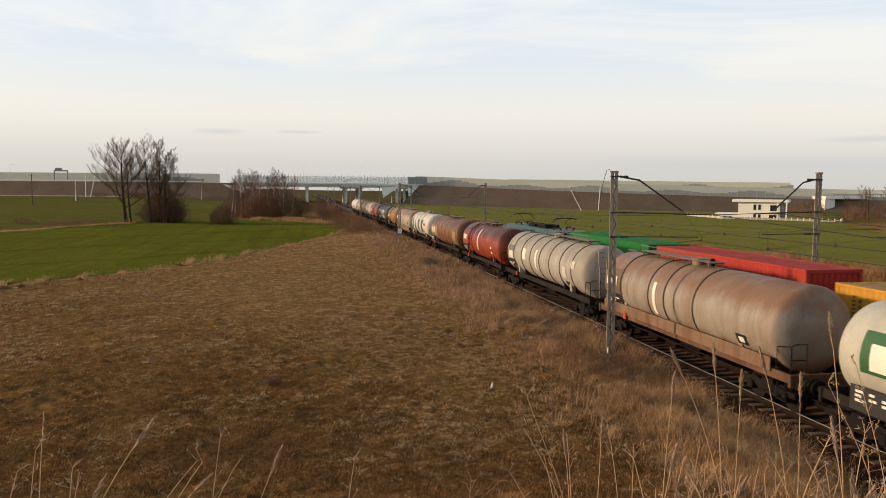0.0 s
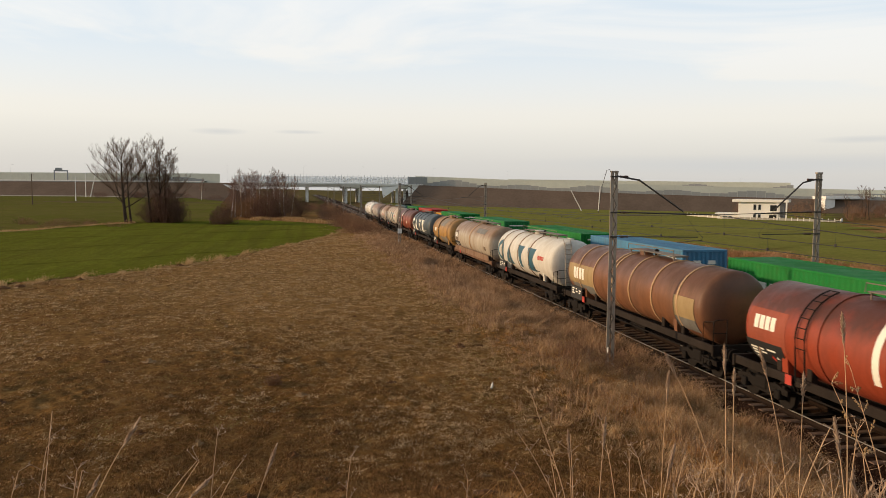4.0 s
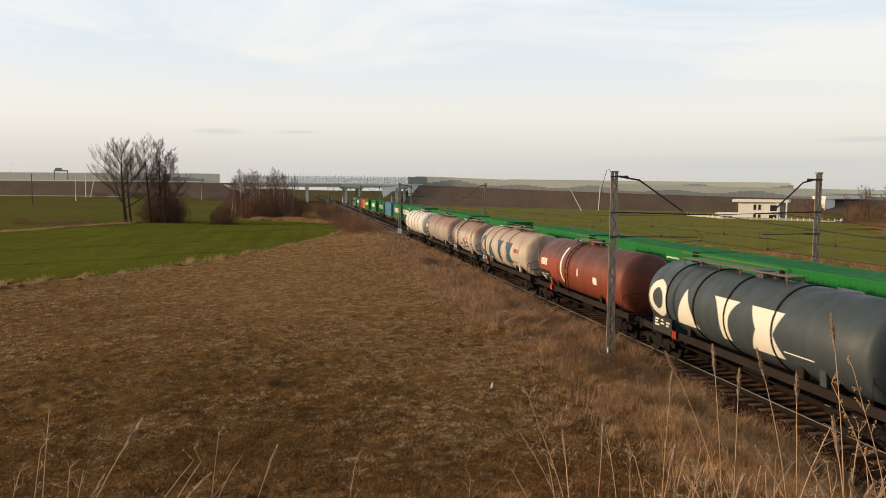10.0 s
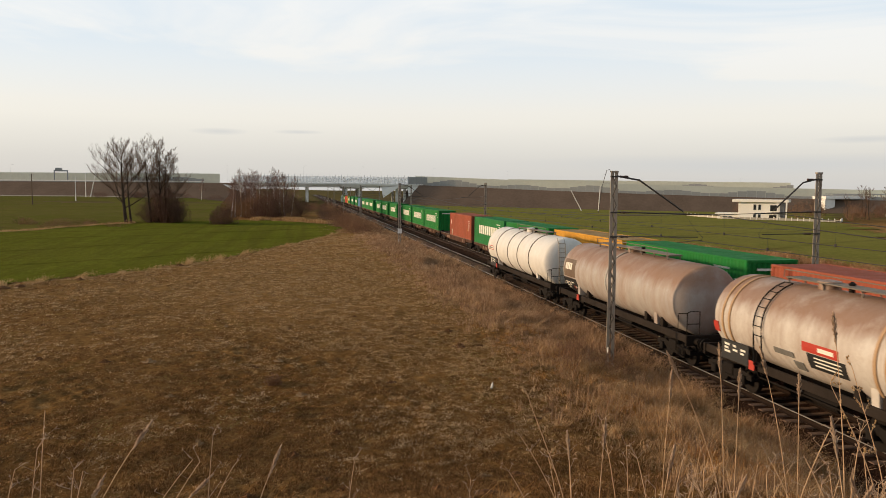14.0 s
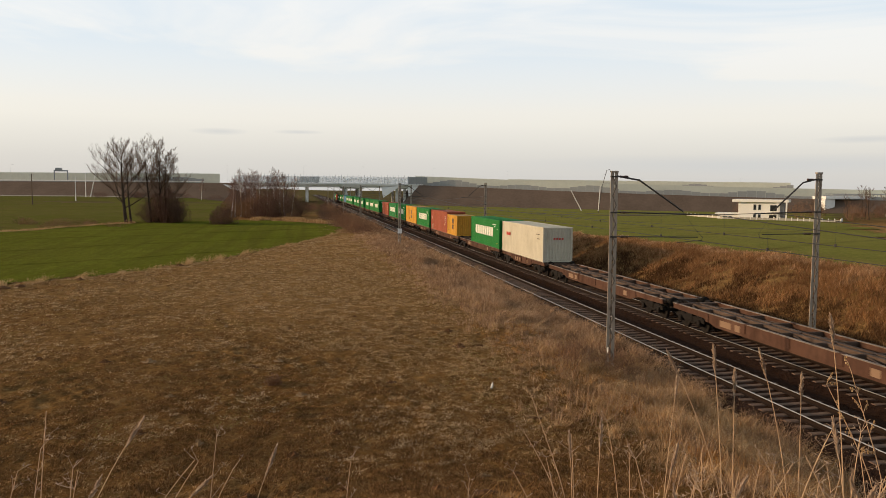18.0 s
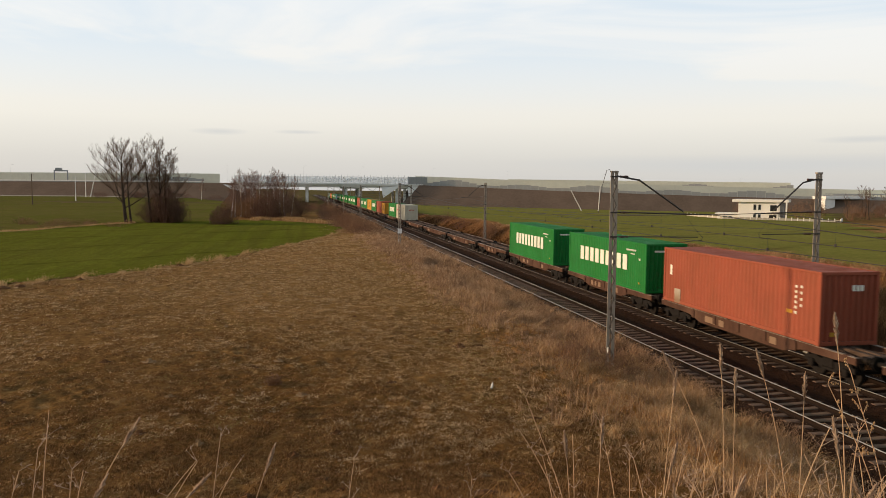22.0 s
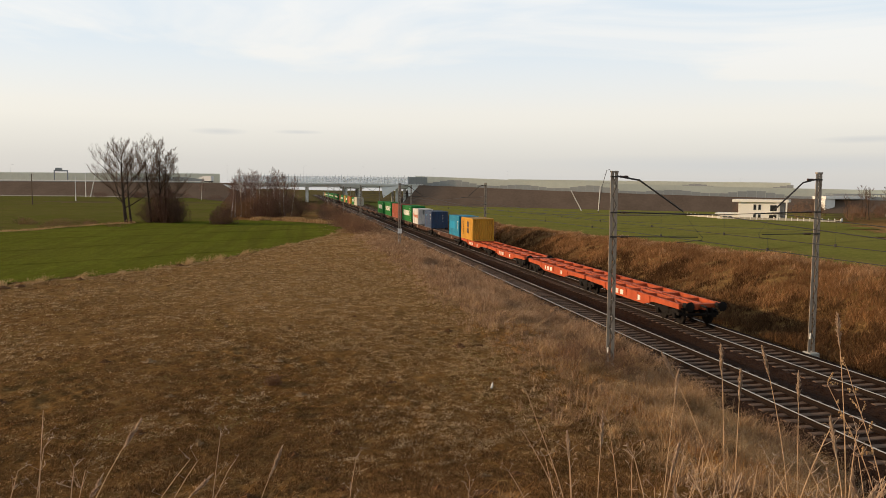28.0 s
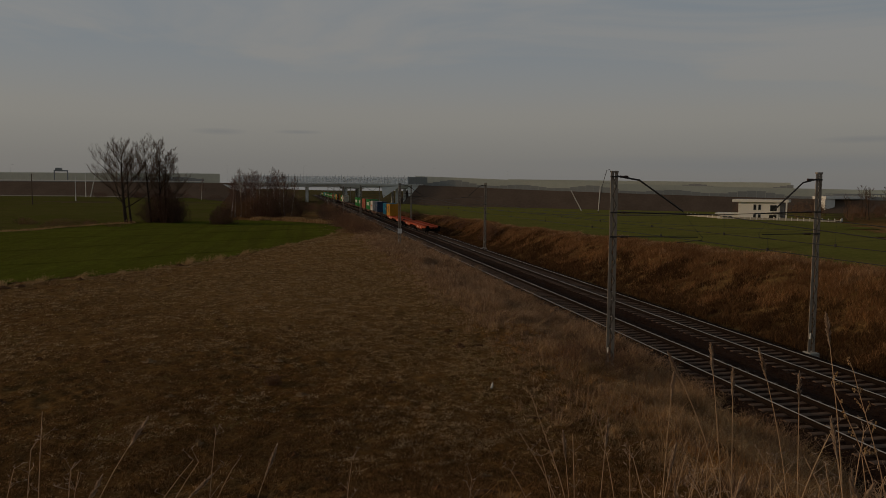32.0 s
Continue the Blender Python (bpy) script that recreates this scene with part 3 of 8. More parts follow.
BUFFER = buffer_mesh()
COUPLER = MB().beam((0, 0, 0), (0, 0.5, -0.02), 0.09).tube([(0, 0.45, 0), (0, 0.6, -0.22), (0, 0.5, -0.45)], 0.035, 6).mesh("coupling")
UNDER = paint("wagon_grime", (0.026, 0.019, 0.015), (0.012, 0.010, 0.008), 0.6, 0.8)
UNDER_RUST = paint("rusty_frame", (0.15, 0.080, 0.048), (0.04, 0.024, 0.016), 0.85, 0.8, (0.19, 0.13, 0.085))
SKIRT = paint("stained_skirt", (0.23, 0.150, 0.098), (0.105, 0.050, 0.029), 0.8, 0.6, (0.17, 0.095, 0.055), drips=0.6)
RUNNING = plain("oily_iron", (0.016, 0.013, 0.011), 0.7, 0.3, 0.5, 8)


def bogie(wagon, y):
    b = part("bogie", BOGIE_FRAME, RUNNING, wagon)
    b.location = (0, y, 0)
    for dy in (-0.9, 0.9):
        part("axle", AXLE, RUNNING, b).location = (0, dy, 0)
        for s in (-1, 1):
            w = part("wheel", WHEEL, RUNNING, b)
            w.location = (s * 0.75, dy, 0)
            if s > 0:
                w.rotation_euler = (0, 0, math.pi)
    return b


def drawgear(wagon, half):
    for s in (-1, 1):
        for x in (-0.875, 0.875):
            b = part("buffer", BUFFER, RUNNING, wagon)
            b.location = (x, s * (half - 0.62), 1.05)
            b.rotation_euler = (0, 0, 0 if s > 0 else math.pi)
        c = part("coupling", COUPLER, RUNNING, wagon)
        c.location = (0, s * (half - 0.55), 1.03)
        c.rotation_euler = (0, 0, 0 if s > 0 else math.pi)


# ---- tank wagons ----
AXIS_Z, RAD = 2.46, 1.41


def dome(r, n=7, depth=0.42):
    """Half of a dished end: (radius, how far out)."""
    return [(r * math.cos(a), depth * math.sin(a)) for a in [math.pi / 2 * i / n for i in range(1, n)]] + [(0.02, depth)]


def tank_mesh(half, r):
    d = dome(r)
    ends = half - 0.42
    prof = [(rr, -ends - dd) for rr, dd in reversed(d)] + [(r, -ends), (r, -ends * 0.5), (r, 0), (r, ends * 0.5), (r, ends)] + [(rr, ends + dd) for rr, dd in d]
    return MB().lathe(prof, 56, 0, AXIS_Z).mesh("tank", True)


def ring(y, r, w=0.07, th=0.035, a0=-180, a1=180, n=56):
    """A hoop round the barrel from angle a0 to a1 (0 = away from the camera's side, 180 = the camera's side, 90 = top)."""
    mb = MB()
    cs = [(r - 0.004, -w / 2), (r + th, -w / 2), (r + th, w / 2), (r - 0.004, w / 2)]
    full = a1 - a0 >= 359.9
    m = n if full else max(3, int(n * (a1 - a0) / 360)) + 1
    for i in range(m):
        a = radians(a0 + (a1 - a0) * i / (m if full else m - 1))
        mb.v.extend([(rr * math.cos(a), y + dy, AXIS_Z + rr * math.sin(a)) for rr, dy in cs])
    for i in range(m if full else m - 1):
        j = (i + 1) % m
        for k in range(4):
            k2 = (k + 1) % 4
            mb.f.append((i * 4 + k, i * 4 + k2, j * 4 + k2, j * 4 + k))
    if not full:
        mb.f.append((0, 1, 2, 3))
        mb.f.append(tuple(4 * (m - 1) + k for k in (3, 2, 1, 0)))
    return mb


def patch(y0, y1, z0, z1, r, out=0.006, side=-1):
    """A sheet that lies on the barrel between two heights over the axis: a painted field or a plate."""
    a0, a1 = math.asin(max(-1, min(1, z0 / r))), math.asin(max(-1, min(1, z1 / r)))
    n = max(2, int(abs(a1 - a0) / 0.09))
    mb = MB()
    for i in range(n + 1):
        a = a0 + (a1 - a0) * i / n
        for rr in (r + out, r - 0.01):
            x, z = side * rr * math.cos(a), AXIS_Z + rr * math.sin(a)
            mb.v.extend([(x, y0, z), (x, y1, z)])
    for i in range(n):
        o = i * 4
        mb.f.append((o, o + 1, o + 5, o + 4))
        mb.f.append((o + 2, o + 6, o + 7, o + 3))
        mb.f.append((o, o + 4, o + 6, o + 2))
        mb.f.append((o + 1, o + 3, o + 7, o + 5))
    mb.f.append((0, 2, 3, 1))
    mb.f.append((n * 4, n * 4 + 1, n * 4 + 3, n * 4 + 2))
    return mb


def shape_patch(y0, y1, z0, z1, r, spans, out=0.008, n=12):
    """A plain painted shape on the barrel: spans(v) gives the stretches filled at each height, as shares of the width."""
    mb = MB()
    for i in range(n):
        v0, v1 = i / n, (i + 1) / n
        lo, hi = spans(v0 + 0.02 / n), spans(v1 - 0.02 / n)
        if len(lo) != len(hi):
            lo = hi = spans((v0 + v1) / 2)
        ring_of = []
        for v in (v0, v1):
            a = math.asin(max(-1, min(1, (z0 + (z1 - z0) * v) / r)))
            ring_of.append((-(r + out) * math.cos(a), AXIS_Z + (r + out) * math.sin(a)))
        for (a0, a1), (b0, b1) in zip(lo, hi):
            (xa, za), (xb, zb) = ring_of
            y = lambda q: y1 - (y1 - y0) * q
            front = [(xa, y(a0), za), (xa, y(a1), za), (xb, y(b1), zb), (xb, y(b0), zb)]
            mb.add(front + [(px + out + 0.004, py, pz) for px, py, pz in front], [(0, 1, 2, 3), (7, 6, 5, 4), (0, 4, 5, 1), (2, 6, 7, 3), (1, 5, 6, 2), (3, 7, 4, 0)])
    return mb


def ring_spans(v):
    q = 2 * v - 1
    w = 0.5 * math.sqrt(max(0.0, 1 - q * q))
    if abs(q) < 0.58:
        k = 0.5 * math.sqrt(0.58 ** 2 - q * q)
        return [(0.5 - w, 0.5 - k), (0.5 + k, 0.5 + w)]
    return [(0.5 - w, 0.5 + w)]


def big_marks(h):
    """Places of the four large painted shapes along a barrel of half length h."""
    return [(h - 2.0, h - 0.5, -0.78, 0.72), (h - 4.25, h - 2.65, -0.80, 0.62), (h - 6.95, h - 5.35, -0.80, 0.62), (h - 9.35, h - 7.65, -0.80, 0.62)]


CATWALK = plain("catwalk_steel", (0.20, 0.17, 0.14), 0.7, 0.4, 0.4, 8)
PLATE_BLACK = plain("black_plate", (0.018, 0.018, 0.018), 0.6, 0.0, 0.2, 6)
CREAM = plain("cream_lettering", (0.74, 0.71, 0.62), 0.6, 0.0, 0.12, 6)
TEAL = plain("teal_lettering", (0.020, 0.085, 0.120), 0.55, 0.0, 0.2, 6)
RED_MARK = plain("red_mark", (0.42, 0.040, 0.025), 0.55, 0.0, 0.2, 6)


def tank_wagon(length, tank_half, mat, label, radius=RAD, bands=(), band_mat=None, band_w=0.07, walkway=(), hatch=True, frame_mat=None, skirt=False, side_ladder=None, end_ladder=False, stripes=(), fields=(), rail=True, data=False, emblem=None):
    """One bogie tank wagon. fields: (y0, y1, z0, z1, material) on the camera's side, z over the axis."""
    w = tagged(new("tank_wagon"), label, "tank wagon", group="tank wagons of the near train")
    r = radius
    half = length / 2
    fm = frame_mat or UNDER
    part("tank", tank_mesh(tank_half, r), mat, w, smooth=True)
    for y in bands:
        part("band", ring(y, r, band_w), band_mat or mat, w)
    for y, a0, a1 in stripes:
        part("stripe", ring(y, r, 0.24, 0.006, a0, a1), CREAM, w, "broad cream painted stripe", smooth=True)
    for i, (y0, y1, z0, z1, fmat) in enumerate(fields):
        part("panel", patch(y0, y1, z0, z1, r, 0.006 + 0.003 * i), fmat, w)
    if emblem:
        for (y0, y1, z0, z1), spans in zip(big_marks(tank_half), (ring_spans, lambda v: [(0.5 * v, 1 - 0.5 * v)], lambda v: [(0.34 - 0.34 * v ** 4, 0.66 + 0.34 * v ** 4)], lambda v: [(0.24 - 0.24 * abs(2 * v - 1), 0.76 + 0.24 * abs(2 * v - 1))])):
            part("painted_shape", shape_patch(y0, y1, z0, z1, r, spans, 0.009, 14), emblem, w)
    # frame
    f = MB()
    for s in (-1, 1):
        f.cbox(s * 1.2 - 0.05, s * 1.2 + 0.05, -half + 0.62, half - 0.62, 0.98, 1.26, 0.015)
        f.cbox(s * 0.28 - 0.08, s * 0.28 + 0.08, -half + 0.62, half - 0.62, 0.86, 1.15, 0.015)
        f.cbox(-1.3, 1.3, s * (half - 0.66) - 0.06, s * (half - 0.66) + 0.06, 0.88, 1.28, 0.015)
        f.cbox(-1.1, 1.1, s * (half - 2.3) - 0.3, s * (half - 2.3) + 0.3, 0.9, 1.2, 0.03)
        for y in (-0.72, -0.5, 0.5, 0.72):
            f.cbox(s * 1.0 - 0.12, s * 1.0 + 0.12, y * tank_half - 0.12, y * tank_half + 0.12, 1.15, 1.7, 0.02)
    part("underframe", f, fm, w)
    for s in (-1, 1):
        a = MB()
        for y in (-0.66, 0.66):
            a.add([(s * 0.2, y * tank_half - 0.14, 1.1), (s * 1.15, y * tank_half - 0.14, 1.15), (s * 1.22, y * tank_half - 0.14, 1.85), (s * 0.2, y * tank_half - 0.14, 1.2),
                   (s * 0.2, y * tank_half + 0.14, 1.1), (s * 1.15, y * tank_half + 0.14, 1.15), (s * 1.22, y * tank_half + 0.14, 1.85), (s * 0.2, y * tank_half + 0.14, 1.2)],
                  [(0, 1, 2, 3), (7, 6, 5, 4), (0, 4, 5, 1), (1, 5, 6, 2), (2, 6, 7, 3), (3, 7, 4, 0)])
        part("saddle", a, mat, w)
        if skirt:
            sk = MB().cbox(s * 1.30 - 0.02, s * 1.30 + 0.02, -tank_half + 0.5, tank_half - 0.2, 1.18, 1.62, 0.01)
            part("side_sill", sk, SKIRT, w, "rust-streaked steel side sill")
    # brake rods, air tank and valve box underneath
    g = MB()
    g.tube([(-0.6, -1.2, 0.62), (-0.6, 0.3, 0.62)], 0.17, 12)
    g.cbox(0.1, 0.7, 0.6, 1.3, 0.45, 0.9, 0.03)
    g.tube([(-0.95, -half + 3.6, 0.7), (-0.95, half - 3.6, 0.7)], 0.03, 6)
    part("brake_gear", g, RUNNING, w)
    o = MB()
    o.tube([(0, 0, 1.1), (0, 0, 0.62)], 0.11, 10).tube([(-1.15, 0, 0.62), (1.15, 0, 0.62)], 0.07, 8)
    part("outlet_pipe", o, RUNNING, w)
    for y in (half - 2.0, -half + 2.0):
        bogie(w, y)
    drawgear(w, half)
    # data board and red square on the sole bar, at the far end
    yb = tank_half - 0.9
    if not data:
        part("data_board", MB().box(-1.36, -1.335, yb - 1.5, yb + 0.1, 1.06, 1.72), PLATE_BLACK, w, "black data board")
    for dy, dz, ww in () if data else ((-0.1, 0.42, 0.3), (-0.1, 0.30, 0.22), (-0.1, 0.18, 0.34), (-0.6, 0.42, 0.18), (-0.6, 0.28, 0.26), (-1.05, 0.36, 0.28), (-1.05, 0.24, 0.2)):
        part("data_line", MB().box(-1.368, -1.361, yb + dy - ww, yb + dy, 1.12 + dz, 1.12 + dz + 0.07), CREAM, w)
    part("red_tag", MB().box(-1.366, -1.335, yb - 1.85, yb - 1.55, 1.0, 1.30), RED_MARK, w, "small red square plate")
    if data:
        y0 = tank_half - 0.45
        part("data_panel", patch(y0 - 1.75, y0 + 0.1, -1.27, -0.42, r, 0.02), PLATE_BLACK, w, "black painted data panel")
        for dy, z0, ww in ((0.06, -0.64, 0.34), (0.06, -0.74, 0.26), (0.06, -0.84, 0.38), (0.50, -0.64, 0.22), (0.50, -0.76, 0.30), (0.06, -0.96, 0.30), (0.92, -0.62, 0.42)):
            part("data_line", patch(y0 - dy - ww, y0 - dy, z0 - 0.055, z0, r, 0.026), CREAM, w)
        for dy, dmat in ((0.98, RED_MARK), (1.22, CREAM)):
            part("hazard_diamond", shape_patch(y0 - dy - 0.2, y0 - dy, -1.02, -0.80, r, lambda v: [(abs(v - 0.5), 1 - abs(v - 0.5))], 0.028, 6), dmat, w)
    # catwalk on the crown
    for y0, y1 in walkway:
        zt = AXIS_Z + r
        c = MB()
        for x in (-0.34, -0.12, 0.10):
            c.cbox(x, x + 0.2, y0, y1, zt + 0.15, zt + 0.19, 0.008)
        for y in np.linspace(y0 + 0.15, y1 - 0.15, max(2, int((y1 - y0) / 1.1))):
            c.beam((-0.36, y, zt + 0.14), (0.32, y, zt + 0.14), 0.05)
            for x in (-0.3, 0.28):
                c.beam((x, y, zt - 0.05), (x, y, zt + 0.15), 0.04)
        part("catwalk", c, CATWALK, w, "open steel catwalk")
        if rail:
            h = MB()
            h.tube([(-0.40, y0, zt + 0.16), (-0.40, y0 + 0.05, zt + 0.42), (-0.40, y1 - 0.05, zt + 0.42), (-0.40, y1, zt + 0.16)], 0.018, 6)
            part("handrail", h, CATWALK, w)
    if hatch:
        zt = AXIS_Z + r
        part("manhole", MB().lathe([(0.30, zt - 0.06), (0.30, zt + 0.16), (0.34, zt + 0.17), (0.34, zt + 0.22), (0.05, zt + 0.27)], 20, 0, 0.35, "z"), mat, w, smooth=True)
        part("valve", MB().lathe([(0.09, zt - 0.05), (0.09, zt + 0.22), (0.12, zt + 0.24), (0.03, zt + 0.3)], 12, 0.05, -0.55, "z"), RUNNING, w, smooth=True)
    if side_ladder is not None:
        ld = MB()
        path = [(-1.40, 1.22)] + [(-(r + 0.07) * math.cos(radians(a)), AXIS_Z + (r + 0.07) * math.sin(radians(a))) for a in range(-10, 76, 12)]
        for dy in (-0.21, 0.21):
            ld.tube([(x, side_ladder + dy, z) for x, z in path], 0.024, 6)
        for x, z in path:
            ld.tube([(x, side_ladder - 0.21, z), (x, side_ladder + 0.21, z)], 0.016, 5)
        part("ladder", ld, BLACK, w, "dark curved ladder up the barrel")
    if end_ladder:
        ld = MB()
        y = -tank_half - 0.08
        for x in (-0.62, -0.22):
            ld.tube([(x, y - 0.06, 1.25), (x, y, 2.6), (x, y + 0.16, 3.55), (x, y + 0.45, 3.9)], 0.024, 6)
        for i in range(9):
            z = 1.45 + i * 0.27
            yy = float(np.interp(z, [1.25, 2.6, 3.55, 3.9], [y - 0.06, y, y + 0.16, y + 0.45]))
            ld.tube([(-0.62, yy, z), (-0.22, yy, z)], 0.017, 5)
        part("end_ladder", ld, GALV, w, "grey end ladder")
    # railing of the end platform
    h = MB()
    y = -half + 0.72
    h.tube([(-1.22, y, 1.27), (-1.22, y, 2.12), (-1.1, y, 2.18), (-0.7, y, 2.18), (-0.7, y, 1.27)], 0.022, 6)
    h.tube([(-1.22, y + 0.7, 1.27), (-1.22, y + 0.7, 2.0), (-1.22, y, 2.12)], 0.022, 6)
    h.tube([(1.22, y, 1.27), (1.22, y, 2.12), (0.7, y, 2.12), (0.7, y, 1.27)], 0.022, 6)
    h.tube([(-1.22, y, 1.7), (-0.7, y, 1.7)], 0.018, 6)
    part("platform_rail", h, UNDER, w)
    st = MB()
    for s in (-1, 1):
        for z in (0.45, 0.75):
            st.cbox(s * 1.28 - 0.08, s * 1.28 + 0.08, y + 0.1, y + 0.5, z, z + 0.03, 0.008)
        st.beam((s * 1.3, y + 0.1, 1.0), (s * 1.3, y + 0.1, 0.45), 0.03)
        st.beam((s * 1.3, y + 0.5, 1.0), (s * 1.3, y + 0.5, 0.45), 0.03)
    part("step", st, RUNNING, w)
    return w


def marks(y0, y1, z0, z1, n, mat, fill=0.62):
    """A row of n plain blocks that stands for a painted name; reads from the far end."""
    step = (y1 - y0) / n
    return [(y0 + i * step, y0 + i * step + step * fill, z0, z1, mat) for i in range(n)]


P_GREEN = paint("cream_tank", (0.508, 0.492, 0.426), (0.18, 0.139, 0.098), 0.35, 0.4)
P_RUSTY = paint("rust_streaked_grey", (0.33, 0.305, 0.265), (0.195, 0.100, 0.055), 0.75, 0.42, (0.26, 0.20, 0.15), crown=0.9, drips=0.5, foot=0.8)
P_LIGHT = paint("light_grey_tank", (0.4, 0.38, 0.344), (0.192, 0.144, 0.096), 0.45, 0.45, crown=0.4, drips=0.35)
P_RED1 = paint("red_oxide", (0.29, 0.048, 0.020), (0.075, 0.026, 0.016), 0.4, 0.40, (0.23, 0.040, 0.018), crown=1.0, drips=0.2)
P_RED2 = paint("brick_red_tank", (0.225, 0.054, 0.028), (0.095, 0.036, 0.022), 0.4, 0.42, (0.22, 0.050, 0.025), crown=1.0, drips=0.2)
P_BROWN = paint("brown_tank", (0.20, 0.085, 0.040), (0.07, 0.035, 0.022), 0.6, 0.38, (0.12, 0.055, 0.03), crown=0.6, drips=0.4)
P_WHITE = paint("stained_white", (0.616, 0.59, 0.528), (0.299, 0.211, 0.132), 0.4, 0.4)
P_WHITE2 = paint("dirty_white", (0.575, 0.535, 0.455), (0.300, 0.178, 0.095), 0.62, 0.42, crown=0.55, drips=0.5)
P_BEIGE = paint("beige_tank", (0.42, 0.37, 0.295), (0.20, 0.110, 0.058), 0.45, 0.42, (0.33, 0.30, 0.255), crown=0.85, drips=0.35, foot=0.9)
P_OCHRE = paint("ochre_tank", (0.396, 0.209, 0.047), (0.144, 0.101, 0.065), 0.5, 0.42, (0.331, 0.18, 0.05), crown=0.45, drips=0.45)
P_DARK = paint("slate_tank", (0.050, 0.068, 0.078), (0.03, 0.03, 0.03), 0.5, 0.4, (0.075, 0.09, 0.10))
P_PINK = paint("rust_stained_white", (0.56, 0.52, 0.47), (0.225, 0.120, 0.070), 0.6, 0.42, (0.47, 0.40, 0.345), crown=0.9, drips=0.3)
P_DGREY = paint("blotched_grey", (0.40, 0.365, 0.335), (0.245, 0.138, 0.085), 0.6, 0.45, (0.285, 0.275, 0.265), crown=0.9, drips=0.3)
P_LAST = paint("clean_white_tank", (0.699, 0.681, 0.644), (0.414, 0.35, 0.276), 0.25, 0.38)
B_DARK = plain("dark_band", (0.085, 0.062, 0.048), 0.6, 0.1, 0.4, 8)
B_TAN = plain("tan_band", (0.40, 0.25, 0.13), 0.55, 0.0, 0.4, 8)
B_RUST = plain("rusty_band", (0.30, 0.19, 0.11), 0.6, 0.0, 0.5, 8)
F_GREY = paint("grey_field", (0.17, 0.165, 0.15), (0.07, 0.05, 0.04), 0.4, 0.5)
F_SAND = paint("sand_field", (0.34, 0.24, 0.11), (0.15, 0.09, 0.05), 0.4, 0.5)
F_GREEN = plain("green_board", (0.030, 0.105, 0.035), 0.5, 0.0, 0.2, 5)
F_SLATE = paint("slate_stain", (0.17, 0.165, 0.15), (0.30, 0.20, 0.09), 0.6, 0.5)
F_BROWN = paint("brown_field", (0.16, 0.11, 0.075), (0.09, 0.06, 0.04), 0.4, 0.5)
F_RUSTY = paint("red_field", (0.30, 0.065, 0.032), (0.15, 0.04, 0.02), 0.4, 0.5)

# how far the near train has come: seconds, metres
NEAR_RUN = [(-0.2, -2.2), (0, 0.0), (3, 33.1), (6, 67.2), (9, 101.3), (12, 136.3), (14, 160.0), (17, 196.0), (20, 232.2), (23, 268.5), (26, 305.0), (29, 341.6), (32, 378.3)]


def far_run(t):
    """How far the far train has gone after t seconds: it slows a little."""
    return 20.9 * t - 0.0175 * t * t


NEAR_TRAIN, FAR_TRAIN = [], []


def couple(wagon, far_end, tank_len):
    """Puts a tank wagon where the far end of its barrel is at far_end as the clip begins."""
    NEAR_TRAIN.append((wagon, far_end - tank_len / 2))
    wagon.location = (0, far_end - tank_len / 2, 0)


def wagon_near(far_end, tank_len, mat, label, **more):
    couple(tank_wagon(tank_len + 2.25, tank_len / 2, mat, label, **more), far_end, tank_len)


def evenly(h, n, k=0.8):
    return [-h * k + 2 * h * k * i / (n - 1) for i in range(n)]


h = 6.95
wagon_near(18.4, 13.9, P_GREEN, "cream-white tank wagon with a green and white board", bands=(-4.5, 0, 3.0), band_mat=B_DARK, walkway=((-3, 5.8),),
           fields=[(h - 2.55, h - 1.15, -0.35, 0.75, F_GREEN), (h - 2.15, h - 1.5, -0.25, 0.45, CREAM)])
wagon_near(34.6, 13.9, P_RUSTY, "grey tank wagon streaked with rust, black hoops", bands=(h - 2.2, h - 5.0, h - 6.4, h - 8.7), band_mat=B_DARK, walkway=((h - 8.0, h - 2.0),), frame_mat=UNDER_RUST, skirt=True, data=True,
           fields=[(h - 2.35, h - 0.45, -0.42, 0.72, F_BROWN), *marks(h - 1.75, h - 0.62, -0.05, 0.36, 4, CREAM, 0.82), (h - 5.65, h - 5.4, -0.75, 0.55, CREAM), (h - 12.1, h - 11.5, -0.75, -0.42, PLATE_BLACK), (h - 11.95, h - 11.65, -0.68, -0.5, CREAM)])
h = 7.6
wagon_near(52.1, 15.2, P_LIGHT, "light grey tank wagon with thin dark hoops and pale patches", bands=evenly(h, 7, 0.74), band_mat=B_DARK, data=True, band_w=0.06, walkway=((-5.5, 1.5),), end_ladder=True,
           fields=[(h - 2.1, h - 0.6, -0.75, 0.55, F_GREY), *marks(h - 1.9, h - 0.75, -0.35, 0.15, 4, CREAM, 0.8), (h - 4.7, h - 4.0, -0.2, 0.5, CREAM), (h - 7.0, h - 6.7, -0.6, 0.6, CREAM), (h - 12.4, h - 11.8, -0.5, 0.1, P_WHITE), (h - 13.7, h - 13.1, 0.1, 0.5, P_WHITE), (h - 12.6, h - 12.0, -0.95, -0.72, PLATE_BLACK)])
h = 6.4
